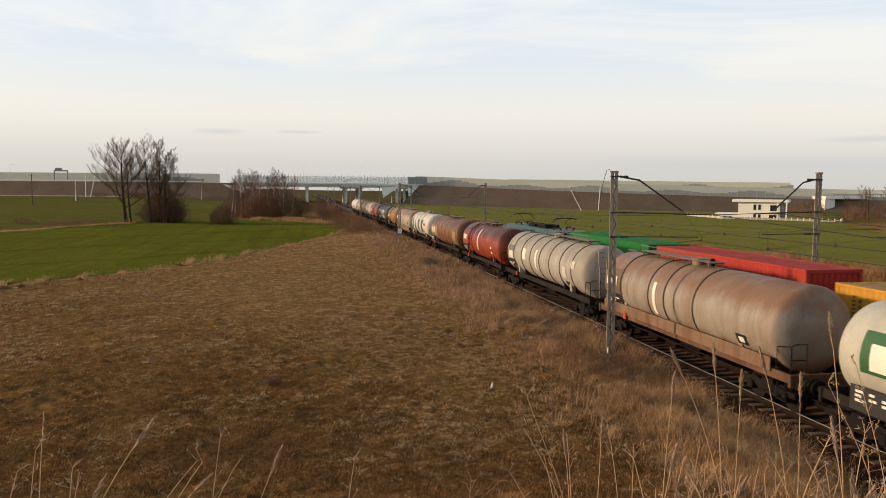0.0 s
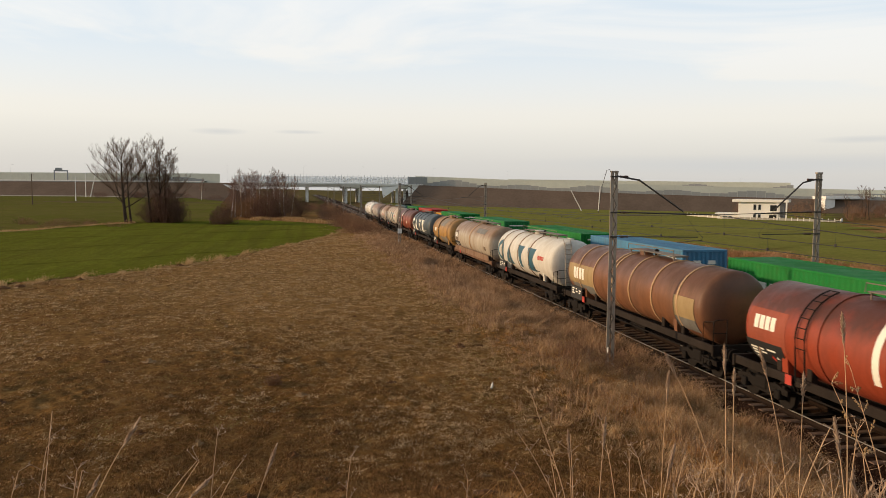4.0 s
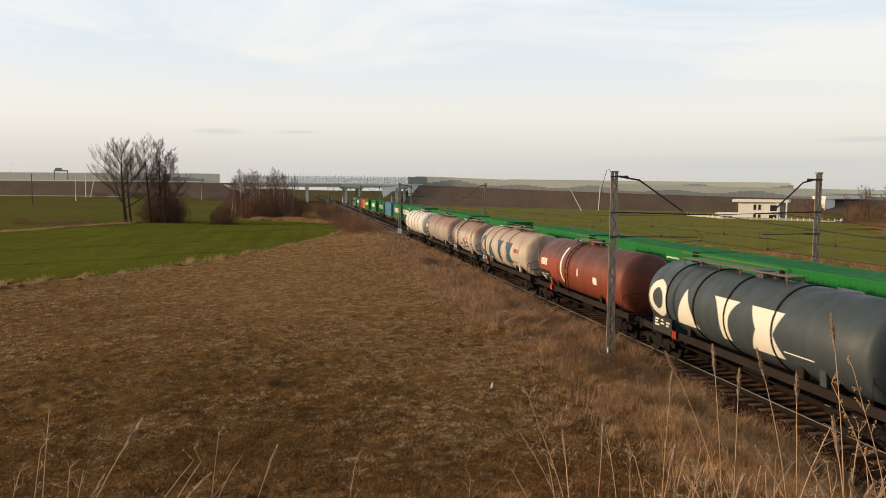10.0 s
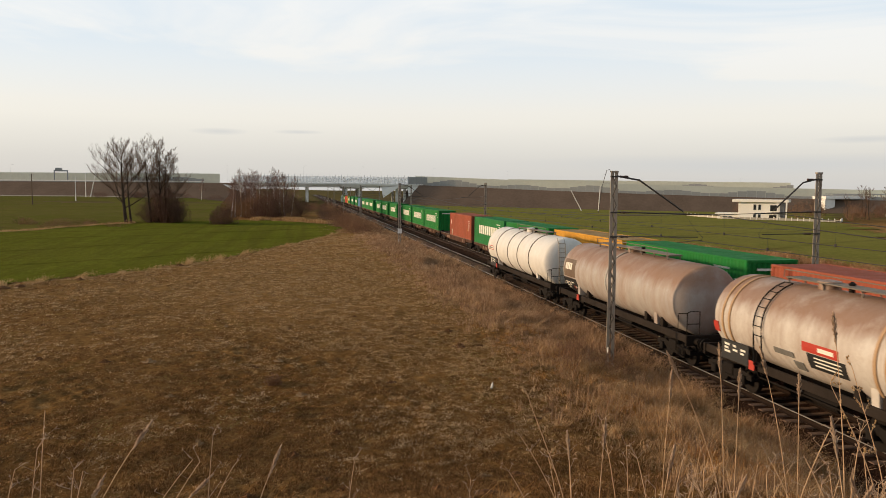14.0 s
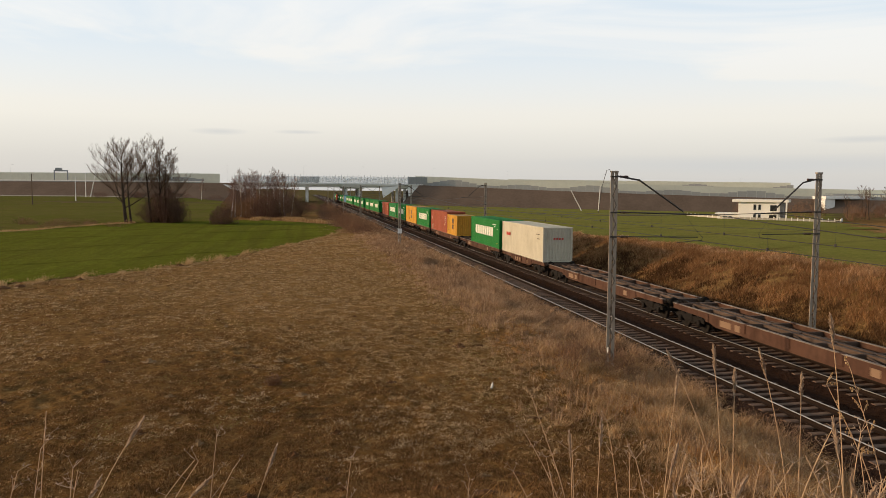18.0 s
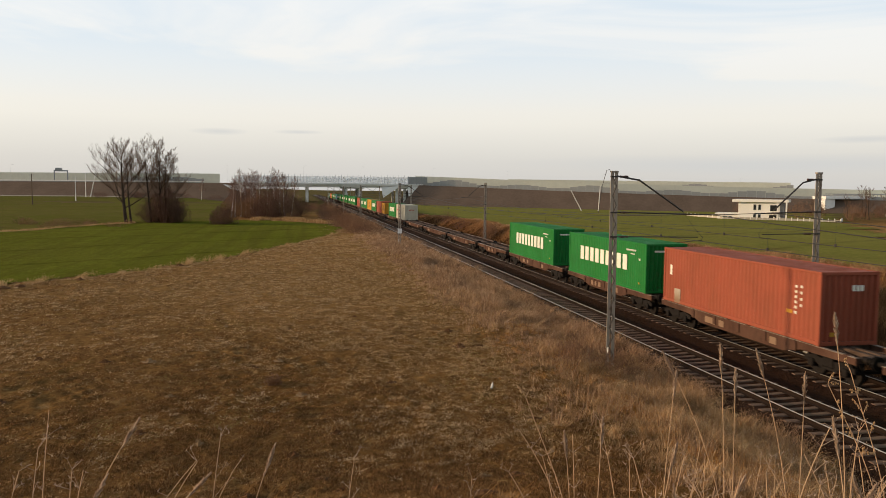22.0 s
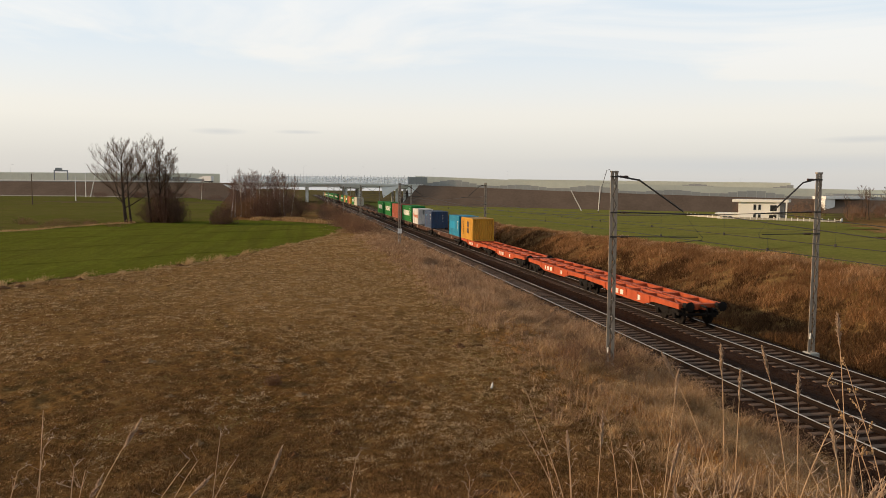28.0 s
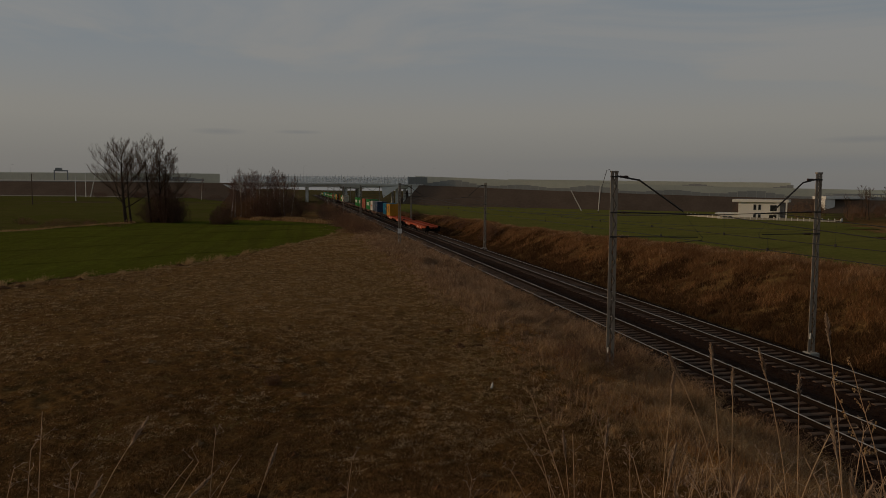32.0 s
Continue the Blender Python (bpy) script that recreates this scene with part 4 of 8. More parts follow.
wagon_near(67.2, 12.8, P_RED1, "dark red tank wagon with a broad white stripe", walkway=((-1.5, 2.0),), side_ladder=h - 3.2, stripes=((0.3, 132, 206),), bands=(h - 3.9,), band_mat=P_RED1, data=True,
           fields=[(h - 2.4, h - 0.5, -0.62, 0.62, F_RUSTY), *marks(h - 1.9, h - 0.8, 0.0, 0.42, 4, CREAM, 0.8), (-2.1, -1.2, -0.1, 0.25, F_RUSTY), (-4.4, -4.05, -0.2, -0.05, CREAM), (-4.4, -4.05, -0.6, -0.45, CREAM)])
h = 7.3
wagon_near(84.1, 14.6, P_BROWN, "brown tank wagon with tan hoops and a sand-coloured field", bands=(h - 2.0, h - 4.0, h - 6.0, h - 6.35, h - 8.2, h - 10.4, h - 12.6), band_mat=B_TAN, band_w=0.11, walkway=((-3, 1.5),),
           fields=[(h - 3.9, h - 0.55, -0.55, 0.45, F_SAND), (h - 3.9, h - 0.9, -1.0, -0.55, F_GREY), *marks(h - 2.7, h - 1.2, -0.3, 0.28, 4, CREAM, 0.72), (-h + 0.7, -h + 2.3, -0.5, 0.3, F_SAND), (-h + 0.7, -h + 2.3, -0.95, -0.5, F_GREY)])
h = 6.4


wagon_near(99.2, 12.8, P_WHITE, "white tank wagon with huge teal painted shapes and hoops", bands=(h - 1.6, h - 3.6, h - 5.6, h - 8.1), band_mat=B_RUST, walkway=((-4.2, 3.0),), end_ladder=True,
           emblem=TEAL, fields=[*marks(h - 11.1, h - 9.9, 0.05, 0.30, 5, RED_MARK, 0.7), (h - 9.9, h - 8.7, -0.72, -0.68, PLATE_BLACK), (h - 9.2, h - 8.9, -0.6, -0.5, PLATE_BLACK)])
h = 6.8
wagon_near(115.1, 13.6, P_BEIGE, "beige tank wagon stained with rust, one broad hoop", bands=(0.2, 0.0), band_mat=B_TAN, band_w=0.13, walkway=((-4.0, 5.0),), frame_mat=UNDER_RUST, skirt=True, data=True,
           fields=[(h - 1.9, h - 0.6, -0.35, 0.55, F_BROWN), *marks(h - 1.6, h - 0.75, -0.05, 0.38, 4, CREAM, 0.8), (-4.6, -1.6, 0.72, 1.08, F_GREY), (-5.5, -4.95, -0.5, -0.2, F_BROWN)])
h = 4.9
wagon_near(127.2, 9.8, P_OCHRE, "ochre yellow tank wagon with a grey stained waist", bands=(h - 0.9, h - 1.35, -h + 1.0, -h + 1.5), band_mat=B_TAN, band_w=0.05, walkway=((-2.6, 1.2),), side_ladder=0.9,
           fields=[(-1.9, 0.5, 0.55, 1.25, F_SLATE), (-2.9, 0.45, -1.15, -0.55, F_SLATE), *marks(h - 2.5, h - 1.5, -0.1, 0.25, 4, CREAM, 0.8), (1.15, 1.45, -0.75, 0.05, F_GREY), (-h + 1.8, -h + 2.4, -0.75, -0.35, F_GREY)])
h = 6.65
wagon_near(142.8, 13.3, P_DARK, "slate-blue tank wagon with huge white painted shapes", bands=(h - 2.0, h - 4.1, h - 6.2, h - 8.9), band_mat=BLACK, band_w=0.07, walkway=((-1.5, 5.5),), side_ladder=None,
           emblem=CREAM, fields=[(h - 10.8, h - 9.4, -0.55, -0.51, CREAM)])
h = 6.3
wagon_near(157.7, 12.6, P_RED2, "brick-red tank wagon with a broad white stripe", walkway=((-1.2, 2.4),), stripes=((2.0, 128, 214),), data=True, side_ladder=0.9,
           fields=[(h - 3.6, h - 0.5, -0.7, 0.35, F_RUSTY), *marks(h - 1.9, h - 0.8, -0.1, 0.3, 4, CREAM, 0.8), (-0.7, -0.55, -0.2, 0.2, CREAM), (-3.3, -2.8, -0.35, 0.0, CREAM)])
h = 6.5
wagon_near(173.0, 13.0, P_WHITE2, "grimy cream-white tank wagon with huge teal painted shapes", bands=(h - 1.7, h - 3.7, h - 5.8, h - 8.3), band_mat=B_RUST, band_w=0.09, walkway=((-4.2, 3.0),), end_ladder=True,
           emblem=TEAL, fields=[*marks(h - 11.1, h - 9.9, 0.05, 0.30, 5, RED_MARK, 0.7), (h - 10.6, h - 9.0, -0.62, -0.58, PLATE_BLACK)])
h = 4.7
wagon_near(184.7, 9.4, P_PINK, "short rust-stained white tank wagon with a red name board", bands=(h - 0.9, h - 1.3, -h + 1.0, -h + 1.4), band_mat=B_TAN, band_w=0.1, walkway=((-3.2, 2.0),), side_ladder=1.7,
           fields=[(-1.95, -0.4, -0.28, 0.0, RED_MARK), (-1.75, -1.1, -0.2, -0.08, CREAM), (-2.2, -0.6, -0.75, -0.3, PLATE_BLACK), *[(-2.0, -0.9, -0.42 - i * 0.11, -0.38 - i * 0.11, CREAM) for i in range(3)], (0.05, 1.0, -0.62, -0.45, F_GREY), (-0.3, 0.15, -0.95, -0.7, F_GREY), (h - 0.62, h - 0.32, -0.55, -0.2, RED_MARK)])
h = 6.75
wagon_near(200.5, 13.5, P_DGREY, "dull grey tank wagon blotched with pink rust", bands=(0.4,), band_mat=P_LIGHT, band_w=0.18, data=True, walkway=((-3.8, 4.0),),
           fields=[(h - 2.2, h - 0.55, -0.35, 0.6, F_BROWN), *marks(h - 1.7, h - 0.75, 0.05, 0.4, 4, CREAM, 0.8)])
h = 7.2
wagon_near(217.5, 14.4, P_LAST, "clean white tank wagon with thin dark hoops, last of its train", radius=1.47, bands=(h - 3.0, h - 6.0, h - 8.4, h - 11.0), band_mat=B_DARK, band_w=0.05, walkway=((-4.0, 2.5),), end_ladder=True,
           fields=[(h - 2.0, h - 0.75, -0.2, 0.12, RED_MARK), (h - 1.92, h - 0.83, -0.14, 0.06, CREAM), *marks(h - 1.85, h - 0.9, -0.08, 0.0, 5, PLATE_BLACK, 0.7), (h - 2.2, h - 1.9, -1.0, -0.85, RED_MARK)])


# ---- container train on the far track ----
C_W, C_BASE = 2.44, 1.13
TALL = {12.19: 2.74, 6.06: 2.46}


def wave(y0, y1, pitch=0.28, depth=0.036):
    """Stations of the folded sheet between y0 and y1: (along, how far in)."""
    n = max(1, round((y1 - y0) / pitch))
    p = (y1 - y0) / n
    out = []
    for i in range(n):
        a = y0 + i * p
        out += [(a, 0), (a + 0.25 * p, 0), (a + 0.5 * p, depth), (a + 0.75 * p, depth)]
    return out + [(y1, 0)]


def side_mesh(L, flat):
    """The long wall at x = 0, facing -x."""
    mb = MB()
    st = wave(-L / 2 + 0.1, L / 2 - 0.1, 0.28 if not flat else 0.9, 0.036 if not flat else 0.006)
    z0, z1 = C_BASE + 0.16, C_BASE + TALL[L] - 0.07
    for y, d in st:
        mb.v.extend([(d, y, z0), (d, y, z1), (d + 0.012, y, z0), (d + 0.012, y, z1)])
    for i in range(len(st) - 1):
        o = i * 4
        mb.f.append((o, o + 1, o + 5, o + 4))
        mb.f.append((o + 2, o + 6, o + 7, o + 3))
    return mb.mesh("side_wall")


def end_mesh(L):
    mb = MB()
    st = wave(-C_W / 2 + 0.12, C_W / 2 - 0.12, 0.24, 0.075)
    z0, z1 = C_BASE + 0.14, C_BASE + TALL[L] - 0.10
    for x, d in st:
        mb.v.extend([(x, d, z0), (x, d, z1)])
    for i in range(len(st) - 1):
        o = i * 2
        mb.f.append((o, o + 2, o + 3, o + 1))
    return mb.mesh("end_wall")


def roof_mesh(L):
    mb = MB()
    st = wave(-L / 2 + 0.3, L / 2 - 0.3, 0.42, 0.02)
    st = [(-L / 2 + 0.02, 0)] + st + [(L / 2 - 0.02, 0)]
    zt = C_BASE + TALL[L] - 0.012
    for y, d in st:
        mb.v.extend([(-C_W / 2 + 0.05, y, zt - d), (C_W / 2 - 0.05, y, zt - d), (-C_W / 2 + 0.05, y, zt - d - 0.02), (C_W / 2 - 0.05, y, zt - d - 0.02)])
    for i in range(len(st) - 1):
        o = i * 4
        mb.f.append((o, o + 1, o + 5, o + 4))
        mb.f.append((o + 2, o + 6, o + 7, o + 3))
    return mb.mesh("roof")


CONTAINER_KIT = {}
for L in (12.19, 6.06):
    for flat in (False, True):
        CONTAINER_KIT[(L, flat)] = side_mesh(L, flat)
    CONTAINER_KIT[(L, "roof")] = roof_mesh(L)
    CONTAINER_KIT[(L, "top")] = MB().cbox(-0.03, 0.03, -L / 2 + 0.1, L / 2 - 0.1, C_BASE + TALL[L] - 0.09, C_BASE + TALL[L], 0.008).mesh("top_rail")
    CONTAINER_KIT[(L, "low")] = MB().cbox(-0.03, 0.03, -L / 2 + 0.1, L / 2 - 0.1, C_BASE + 0.02, C_BASE + 0.18, 0.01).mesh("bottom_rail")
    CONTAINER_KIT[(L, "floor")] = MB().cbox(-C_W / 2 + 0.04, C_W / 2 - 0.04, -L / 2 + 0.05, L / 2 - 0.05, C_BASE + 0.05, C_BASE + 0.17, 0.01).mesh("base")
    H = C_BASE + TALL[L]
    CONTAINER_KIT[(L, "end")] = end_mesh(L)
    CONTAINER_KIT[(L, "post")] = MB().cbox(-0.07, 0.07, -0.07, 0.07, C_BASE + 0.1, H - 0.1, 0.015).mesh("corner_post")
    CONTAINER_KIT[(L, "header")] = MB().cbox(-C_W / 2 + 0.1, C_W / 2 - 0.1, -0.05, 0.05, H - 0.13, H - 0.005, 0.01).mesh("end_header")
    CONTAINER_KIT[(L, "door")] = MB().cbox(-0.55, 0.55, -0.025, 0.025, C_BASE + 0.15, H - 0.12, 0.01).mesh("door")
    bars = MB()
    for x in (-0.3, 0.3):
        bars.tube([(x, 0.05, C_BASE + 0.1), (x, 0.05, H - 0.1)], 0.018, 6)
    CONTAINER_KIT[(L, "bars")] = bars.mesh("locking_bars")
CASTING = MB().cbox(-0.085, 0.085, -0.09, 0.09, -0.06, 0.06, 0.012).mesh("corner_casting")
SILL = MB().cbox(-C_W / 2 + 0.1, C_W / 2 - 0.1, -0.05, 0.05, C_BASE + 0.01, C_BASE + 0.16, 0.01).mesh("end_sill")


def container(L, mat, label, signs=(), flat=False):
    """A freight container, 20 or 40 feet; signs: (y0, y1, z0, z1, material) on the camera's side, ('end', ...) on its tail wall."""
    c = tagged(new("freight_container"), label, "container", group="containers of the far train")
    for s in (-1, 1):
        ob = part("side_wall", CONTAINER_KIT[(L, flat)], mat, c)
        ob.location = (s * (C_W / 2 - 0.012), 0, 0)
        if s > 0:
            ob.rotation_euler = (0, 0, math.pi)
        part("top_rail", CONTAINER_KIT[(L, "top")], mat, c).location = (s * (C_W / 2 - 0.03), 0, 0)
        part("bottom_rail", CONTAINER_KIT[(L, "low")], mat, c).location = (s * (C_W / 2 - 0.03), 0, 0)
        for e in (-1, 1):
            part("corner_post", CONTAINER_KIT[(L, "post")], mat, c).location = (s * (C_W / 2 - 0.07), e * (L / 2 - 0.07), 0)
            for z in (C_BASE + 0.06, C_BASE + TALL[L] - 0.06):
                part("corner_casting", CASTING, mat, c).location = (s * (C_W / 2 - 0.083), e * (L / 2 - 0.088), z)
    part("roof", CONTAINER_KIT[(L, "roof")], ROOF_DUST if mat is K_YELLOW else mat, c)
    part("base", CONTAINER_KIT[(L, "floor")], UNDER, c)
    part("end_wall", CONTAINER_KIT[(L, "end")], mat, c).location = (0, -L / 2 + 0.03, 0)
    for e in (-1, 1):
        part("end_header", CONTAINER_KIT[(L, "header")], mat, c).location = (0, e * (L / 2 - 0.055), 0)
        part("end_sill", SILL, mat, c).location = (0, e * (L / 2 - 0.055), 0)
    for x in (-0.56, 0.56):
        d = part("door", CONTAINER_KIT[(L, "door")], mat, c)
        d.location = (x, L / 2 - 0.06, 0)
        part("locking_bars", CONTAINER_KIT[(L, "bars")], GALV, d)
    for sg in signs:
        if sg[0] == "end":
            _, x0, x1, z0, z1, smat = sg
            part("end_mark", MB().box(x0, x1, -L / 2 + 0.018, -L / 2 + 0.034, C_BASE + z0, C_BASE + z1), smat, c)
        else:
            y0, y1, z0, z1, smat = sg
            part("mark", MB().box(-C_W / 2 - 0.001, -C_W / 2 + 0.016, y0, y1, C_BASE + z0, C_BASE + z1), smat, c)
    return c


def box_paint(name, base, amount=0.35):
    return paint(name, base, (0.14, 0.085, 0.05), amount, 0.56)


K_GREEN = box_paint("container_green", (0.008, 0.175, 0.032), 0.1)
K_GREEN2 = box_paint("faded_container_green", (0.013, 0.185, 0.050), 0.15)
K_RED = box_paint("container_brick_red", (0.32, 0.078, 0.042), 0.3)
K_BRIGHT = box_paint("container_bright_red", (0.42, 0.040, 0.030), 0.2)
K_YELLOW = box_paint("container_yellow", (0.60, 0.30, 0.035), 0.3)
K_BLUE = box_paint("container_blue", (0.040, 0.074, 0.142), 0.3)
K_SKY = box_paint("container_light_blue", (0.070, 0.22, 0.36), 0.35)
K_CYAN = box_paint("container_cyan", (0.016, 0.235, 0.375), 0.2)
K_CYAN2 = box_paint("repainted_cyan", (0.012, 0.28, 0.47), 0.1)
K_CREAM = box_paint("container_cream", (0.56, 0.52, 0.41), 0.15)
K_WHITE = box_paint("container_white", (0.68, 0.65, 0.60), 0.35)
ROOF_DUST = box_paint("dusty_yellow_roof", (0.40, 0.25, 0.085), 0.6)
INK = plain("dark_brown_ink", (0.055, 0.028, 0.018), 0.6, 0.0, 0.2, 6)
ORANGE_INK = plain("orange_ink", (0.50, 0.13, 0.045), 0.6, 0.0, 0.3, 6)


def lines(y0, y1, z, mat, h=0.07):
    """A line of small unreadable characters as short bars."""
    out, y = [], y1
    rnd = random.Random(int(z * 100) + int(y0 * 10))
    while y > y0:
        wdt = rnd.uniform(0.07, 0.12)
        out.append((y - wdt, y, z, z + h, mat))
        y -= wdt + 0.05
    return out


GREEN_SIGNS = [*marks(-3.6, 4.1, 1.06, 1.95, 9, CREAM, 0.68), *lines(-4.75, -3.5, 2.22, CREAM, 0.09), *lines(-4.55, -4.1, 2.03, CREAM, 0.06), (-5.35, -5.2, 1.75, 1.87, CREAM), (-5.3, -5.18, 0.42, 0.52, K_YELLOW), ("end", -0.7, 0.55, 2.27, 2.37, CREAM)]
YELLOW_SIGNS = [(-1.0, -0.2, 1.45, 2.05, INK), (-1.0, -0.2, 0.75, 1.3, INK), *[(2.05, 2.15, 0.5 + 0.14 * i, 0.58 + 0.14 * i, INK) for i in range(12)], *[(1.75, 1.85, 0.5 + 0.2 * i, 0.62 + 0.2 * i, INK) for i in range(8)]]
RED_SIGNS = [*[(-4.75, -4.63, 1.0 + 0.2 * i, 1.1 + 0.2 * i, CREAM) for i in range(6)], *[(-5.05, -4.95, 1.3 + 0.24 * i, 1.4 + 0.24 * i, CREAM) for i in range(4)], (-4.5, -4.15, 0.98, 1.12, K_YELLOW), *[("end", 0.1 + 0.17 * i, 0.22 + 0.17 * i, 2.02, 2.24, CREAM) for i in range(3)], ("end", -0.75, -0.55, 0.35, 0.5, K_YELLOW), (4.3, 4.9, 0.05, 0.75, P_BEIGE), (5.2, 5.4, 1.4, 1.9, CREAM)]
FORTY, TWENTY = 12.19, 6.06
green_label = "green forty-foot container with cream name blocks"
LOAD = [(50.8, FORTY, K_GREEN, green_label, GREEN_SIGNS), (37.6, FORTY, K_BRIGHT, "bright red forty-foot steel container", RED_SIGNS), (23.8, TWENTY, K_YELLOW, "yellow twenty-foot container with dark brown marks", YELLOW_SIGNS),
        (17.5, FORTY, K_GREEN, green_label, GREEN_SIGNS), (-2.6, FORTY, K_GREEN2, green_label, GREEN_SIGNS), (-22.3, FORTY, K_GREEN, green_label, GREEN_SIGNS),
        (-36.3, FORTY, K_SKY, "faded light blue forty-foot container", [*lines(-5.4, -4.2, 2.2, CREAM, 0.09), ("end", -0.6, -0.2, 2.0, 2.2, CREAM), ("end", 0.2, 0.6, 2.0, 2.2, CREAM)]),
        (-52.6, FORTY, K_GREEN, green_label, GREEN_SIGNS), (-65.5, FORTY, K_GREEN2, green_label, GREEN_SIGNS), (-78.1, FORTY, K_GREEN, green_label, GREEN_SIGNS),
        (-98.1, FORTY, K_GREEN, green_label, GREEN_SIGNS), (-111.4, FORTY, K_GREEN, green_label, GREEN_SIGNS), (-127.6, FORTY, K_GREEN, green_label, GREEN_SIGNS),
        (-147.7, FORTY, K_GREEN, green_label, GREEN_SIGNS), (-161.2, FORTY, K_GREEN, green_label, GREEN_SIGNS), (-174.0, FORTY, K_GREEN, green_label, GREEN_SIGNS),
        (-194.5, FORTY, K_RED, "brick-red forty-foot steel container", RED_SIGNS), (-208.3, FORTY, K_GREEN2, green_label, GREEN_SIGNS), (-221.3, FORTY, K_GREEN, green_label, GREEN_SIGNS),
        (-234.9, FORTY, K_YELLOW, "yellow forty-foot container with dark brown marks", YELLOW_SIGNS), (-247.7, FORTY, K_GREEN, green_label, GREEN_SIGNS), (-261.6, FORTY, K_RED, "brick-red forty-foot steel container", RED_SIGNS),
        (-274.0, TWENTY, K_YELLOW, "yellow twenty-foot container with dark brown marks", YELLOW_SIGNS), (-288.0, FORTY, K_GREEN, green_label, GREEN_SIGNS),
        (-301.4, FORTY, K_CREAM, "cream forty-foot container with a small red mark", [*marks(3.4, 4.7, 1.55, 1.85, 4, RED_MARK, 0.8), *lines(-5.2, -4.3, 2.1, INK, 0.06), *lines(-5.3, -4.6, 1.75, INK, 0.05), *[("end", -0.35 + 0.22 * i, -0.2 + 0.22 * i, 1.75, 1.92, RED_MARK) for i in range(4)]]),
        (-384.7, FORTY, K_GREEN, green_label, GREEN_SIGNS), (-400.3, FORTY, K_GREEN, green_label, GREEN_SIGNS), (-414.6, FORTY, K_RED, "brick-red forty-foot steel container", RED_SIGNS), (-430.2, FORTY, K_GREEN, green_label, GREEN_SIGNS),
        (-444.1, TWENTY, K_WHITE, "white twenty-foot container with faded orange name blocks", [(1.75, 2.3, 1.15, 1.65, ORANGE_INK), *marks(-2.4, 1.45, 1.05, 1.5, 8, ORANGE_INK, 0.6), ("end", -0.5, -0.2, 1.6, 2.3, F_GREY)]),
        (-456.6, TWENTY, K_BLUE, "dark blue twenty-foot steel container", [(1.1, 2.0, 1.72, 1.92, K_SKY), *[(-2.5, -2.38, 1.2 + 0.18 * i, 1.3 + 0.18 * i, CREAM) for i in range(5)], (-2.2, -1.9, 1.9, 2.0, CREAM), *[("end", 0.45, 0.53, 1.0 + 0.2 * i, 1.1 + 0.2 * i, CREAM) for i in range(5)]]),
        (-476.2, TWENTY, K_CYAN, "cyan twenty-foot steel container", [(-0.9, 2.2, 0.85, 1.75, K_CYAN2), *[(-2.30, -2.21, 0.75 + 0.13 * i, 0.83 + 0.13 * i, CREAM) for i in range(9)], *[(-2.62, -2.54, 1.15 + 0.16 * i, 1.23 + 0.16 * i, CREAM) for i in range(5)]]),
        (-483.6, TWENTY, K_YELLOW, "yellow twenty-foot container with a dark brown emblem", YELLOW_SIGNS)]


POCKET = MB().cbox(-0.025, 0.025, -0.11, 0.11, 0.70, 1.09, 0.008).mesh("stake_pocket")


